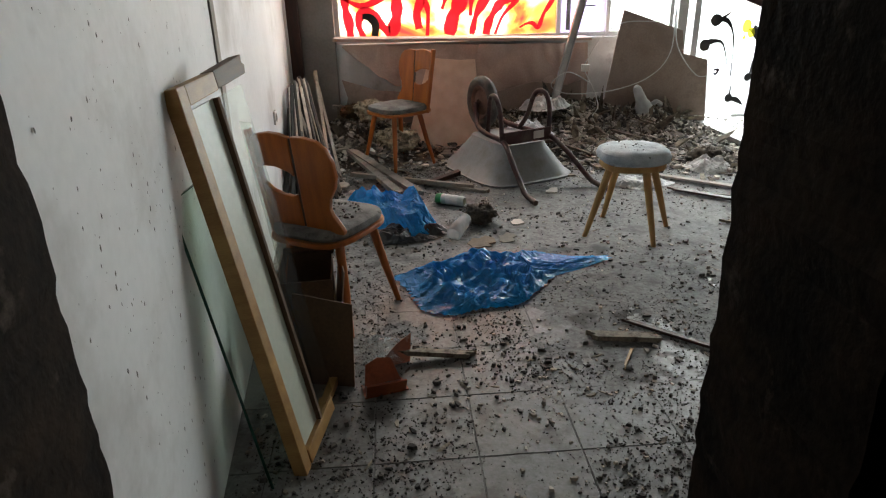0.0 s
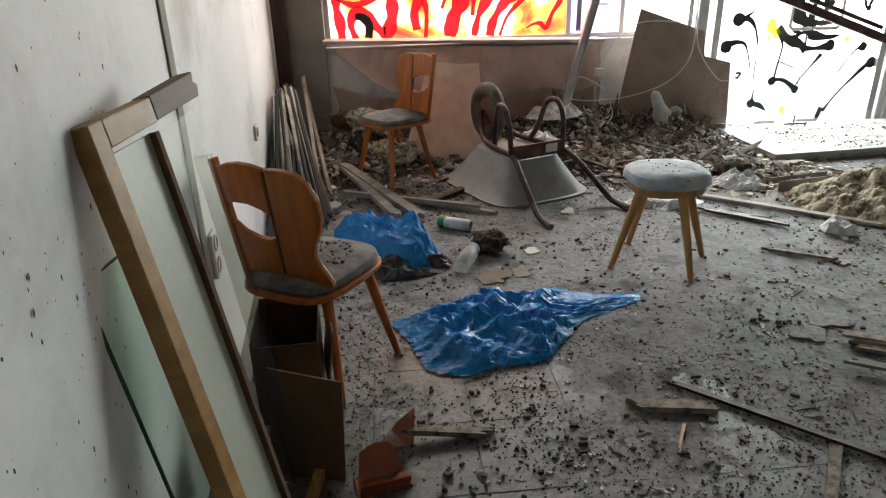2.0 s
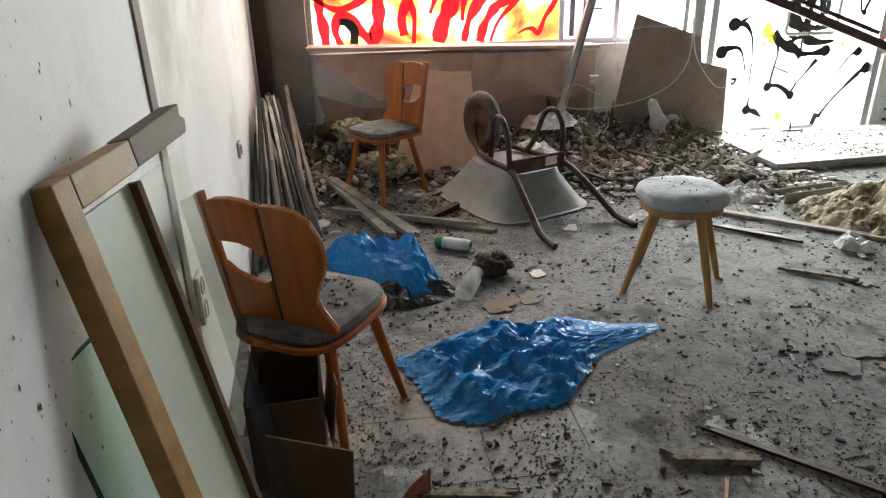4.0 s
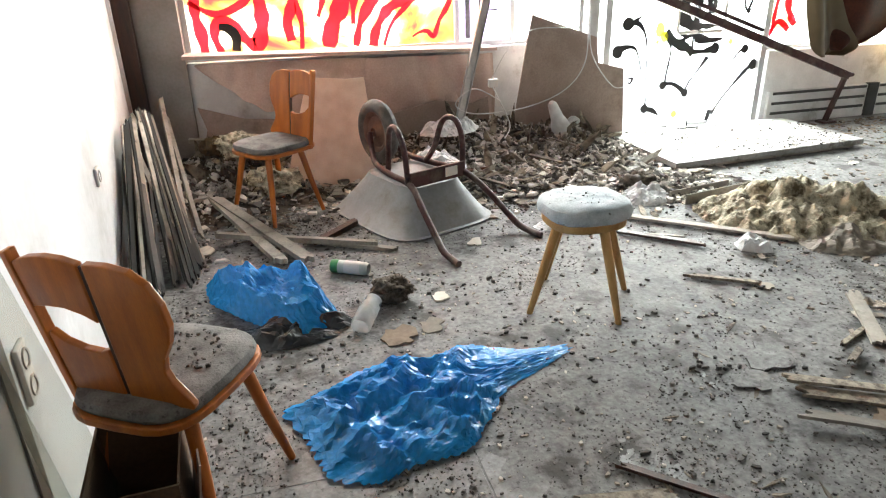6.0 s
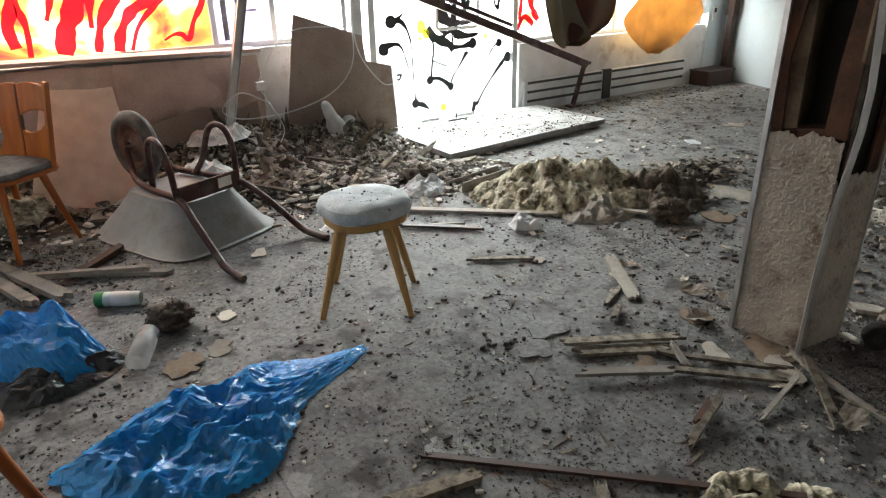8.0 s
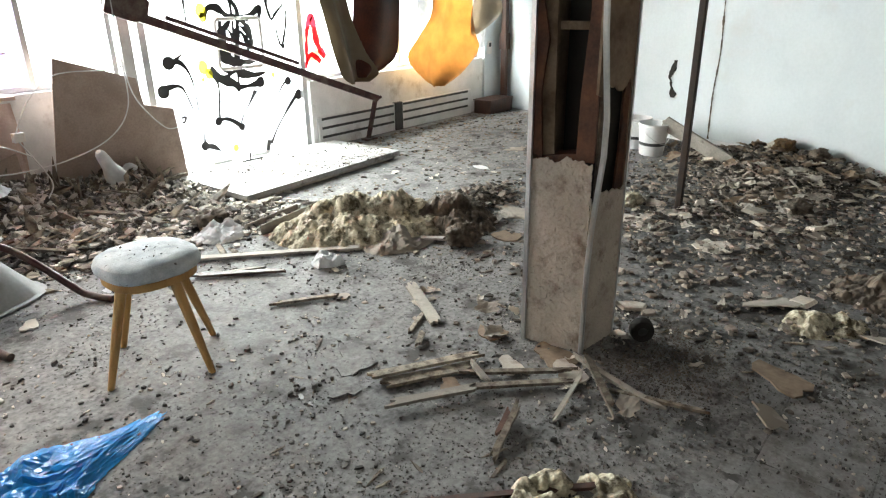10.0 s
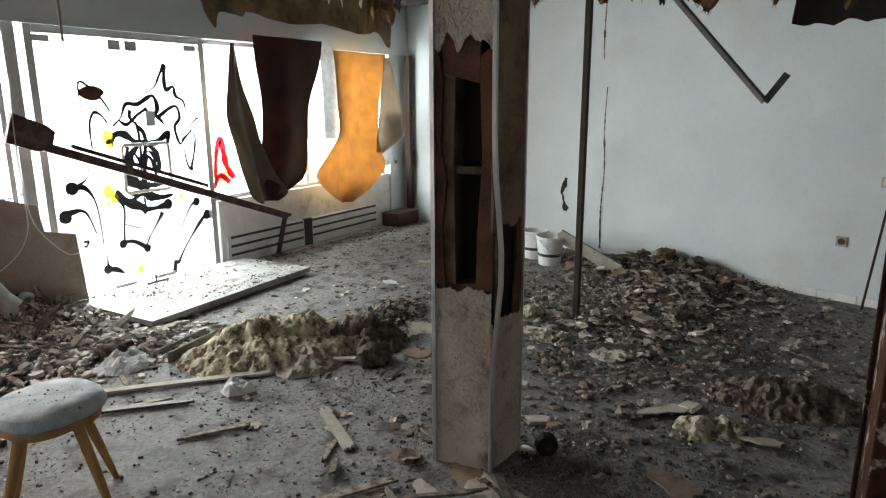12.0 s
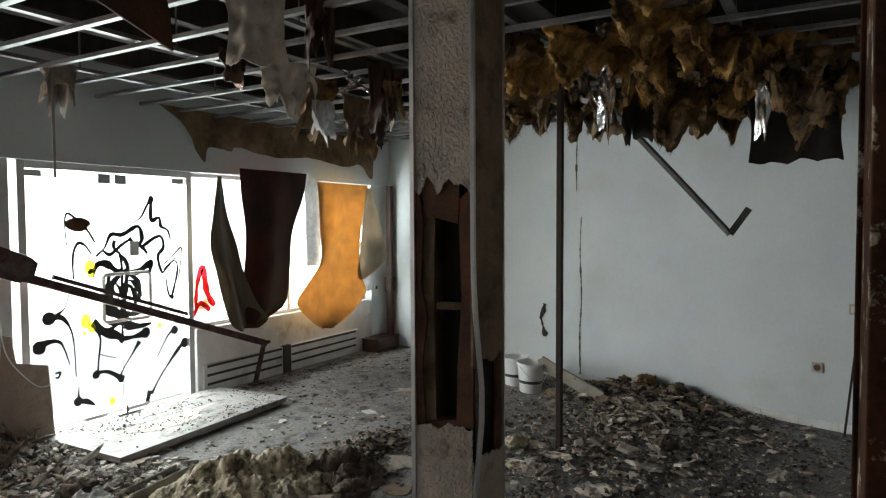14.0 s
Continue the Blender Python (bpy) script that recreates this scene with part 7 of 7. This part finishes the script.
chips("brown_leaves", 2200, lambda r: (r.uniform(5.5, 8.2), 5.95 - abs(r.gauss(0, 0.45))), (0.008, 0.045), 0.12, M_WOOLB, "brown dry litter drifted along the convector", 80)


def scraps(count, place, size, material, label, seed):
    """Torn curled bits of paper and lining, joined into one mesh."""
    r = random.Random(seed)
    ms = Mesh()
    for k in range(count):
        x, y = place(r)
        w, d = r.uniform(*size), r.uniform(*size) * 0.7
        turn, bend, lift = r.uniform(0, 6.28), r.uniform(-0.5, 0.5), r.uniform(0, 0.35)
        cs, sn, z0 = math.cos(turn), math.sin(turn), relief(x, y) + 0.006

        def fn(u, v):
            a, b = (u - 0.5) * w * (0.7 + 0.6 * noise.noise(Vector((v * 3, k, 1)))), (v - 0.5) * d * (0.8 + 0.8 * noise.noise(Vector((u * 3, k, 7))))
            z = z0 + abs(bend) * (2 * u - 1) ** 2 * w * 0.4 + lift * v * d + 0.12 * w * abs(noise.noise(Vector((u * 4, v * 4, k))))
            return (x + a * cs - b * sn, y + a * sn + b * cs, z)
        ms.grid(fn, 6, 5, 0.0015)
    return tagged(obj("paper_scraps", ms, material, None), label, "debris", "", "stuff")


scraps(70, on_heap(8), (0.05, 0.2), M_PLASTERB, "torn grey scraps of ceiling lining on the floor", 91)
scraps(40, on_heap(6), (0.05, 0.2), M_FLAKE, "torn pale scraps of paper on the floor", 92)
scraps(26, on_heap(5), (0.08, 0.26), M_STAINED, "torn brown scraps of lining on the rubble", 93)
scraps(60, on_heap(0), (0.03, 0.12), M_FLAKE, "torn pale scraps of paper on the rubble heap", 94)
scraps(60, clumped(3.0, 6.5, 0.6, 4.8, 1.7, 0.1, 31.0), (0.03, 0.1), M_FLAKE, "torn pale scraps of paper on the floor", 95)
chips("panel_litter", 1500, clumped(3.75, 5.4, 5.06, 5.92, 3.0, 0.05, 4.0), (0.002, 0.016), 0.5, M_CHIPSD, "dark bits lying on the white panel", 74).location.z = 0.074
chips("stool_crumbs", 30, lambda r: (2.16 + r.gauss(0, 0.06), 3.41 + r.gauss(0, 0.06)), (0.003, 0.009), 0.5, M_CRUMB, "crumbs on the stool cushion", 75).location.z = 0.5
chips("seat_crumbs", 130, lambda r: (0.56 + r.uniform(-0.11, 0.11), 2.65 + r.uniform(-0.11, 0.11)), (0.004, 0.016), 0.5, M_CRUMB, "crumbs on the chair cushion", 76).location.z = 0.474
chips("sill_dust", 500, lambda r: (r.uniform(0.4, 2.85), r.uniform(5.9, 6.05)), (0.006, 0.03), 0.5, M_CHIPS, "plaster bits on the window sill", 77)

# mould specks on the white wall
rng = random.Random(9)
sp = Mesh()
for _ in range(520):
    y = rng.choice((rng.uniform(0.7, 2.4), rng.uniform(1.0, 1.9)))
    z = rng.gauss(0.85, 0.42)
    if not 0.05 < z < 2.4:
        continue
    r = 0.0007 + 0.0036 * rng.random() ** 3
    k = len(sp.v)
    sp.v += [(LW(y + 0) + 0.0022 - 0.073 * r * math.cos(a) * 1.0, y + r * math.cos(a), z + r * rng.uniform(1.0, 2.4) * math.sin(a)) for a in (2 * math.pi * i / 6 for i in range(6))]
    sp.f.append(tuple(range(k, k + 6)))
tagged(obj("mould_specks", sp, M_CRUMB, None), "black mould specks on the white wall", "stain", "", "stuff")


def dust(u, v):
    x, y = 0.1 + 8.0 * u, -0.22 + 6.12 * v
    q = Vector((x * 1.5, y * 1.5, 6.0))
    k = noise.noise(q) + 0.5 * noise.noise(q * 2.7) + 0.3 * noise.noise(q * 7) + 0.3 * noise.noise(q * 17) + 0.25 * noise.noise(q * 31)
    far = min(1.0, max(-1.0, (y + 0.55 * x - 3.15) * 0.9))
    return (x, y, max(-0.003, min(0.0035, 0.0035 * (k * 0.9 + far))))


tagged(obj("floor_dust", Mesh().grid(dust, 520, 400), M_DUST, None, smooth=True), "film of grey dust over the floor tiles", "dust", "", "stuff")

# ---- floor tiles ----
T = 0.333
tile_data = None
rest_tiles = Mesh()
k = 0
for i in range(-2, 27):
    for j in range(-8, 18):
        x, y = 1.05 + T * (i - 1) + T / 2 - 0.333 * 2, 1.56 + T * (j - 3) + T / 2
        if y > FAR + 0.1 or x < LW(y) - 0.4 or x > RW(y) + 0.3:
            continue
        if 0.2 < x < 4.3 and 0.7 < y < 5.2:
            if tile_data is None:
                b = 0.164
                t = Mesh()
                t.v = [(-b, -b, -0.006), (b, -b, -0.006), (b, b, -0.006), (-b, b, -0.006), (-b, -b, -0.0015), (b, -b, -0.0015), (b, b, -0.0015), (-b, b, -0.0015)]
                c = b - 0.0015
                t.v += [(-c, -c, 0), (c, -c, 0), (c, c, 0), (-c, c, 0)]
                t.f = [(8, 9, 10, 11), (4, 5, 9, 8), (5, 6, 10, 9), (6, 7, 11, 10), (7, 4, 8, 11), (0, 1, 5, 4), (1, 2, 6, 5), (2, 3, 7, 6), (3, 0, 4, 7)]
                tile_data = obj("floor_tile", t, M_TILE, floor)
                ob = tile_data
            else:
                ob = obj("floor_tile", None, None, floor, data=tile_data.data)
            ob.location = (x, y, 0)
            ob.rotation_euler = (0, 0, radians(90 * ((i * 7 + j * 3) % 4)))
        else:
            rest_tiles.span((x - 0.164, y - 0.164, -0.006), (x + 0.164, y + 0.164, 0))
tagged(obj("floor_tiles", rest_tiles, M_TILE, floor), "", "", "", "stuff")
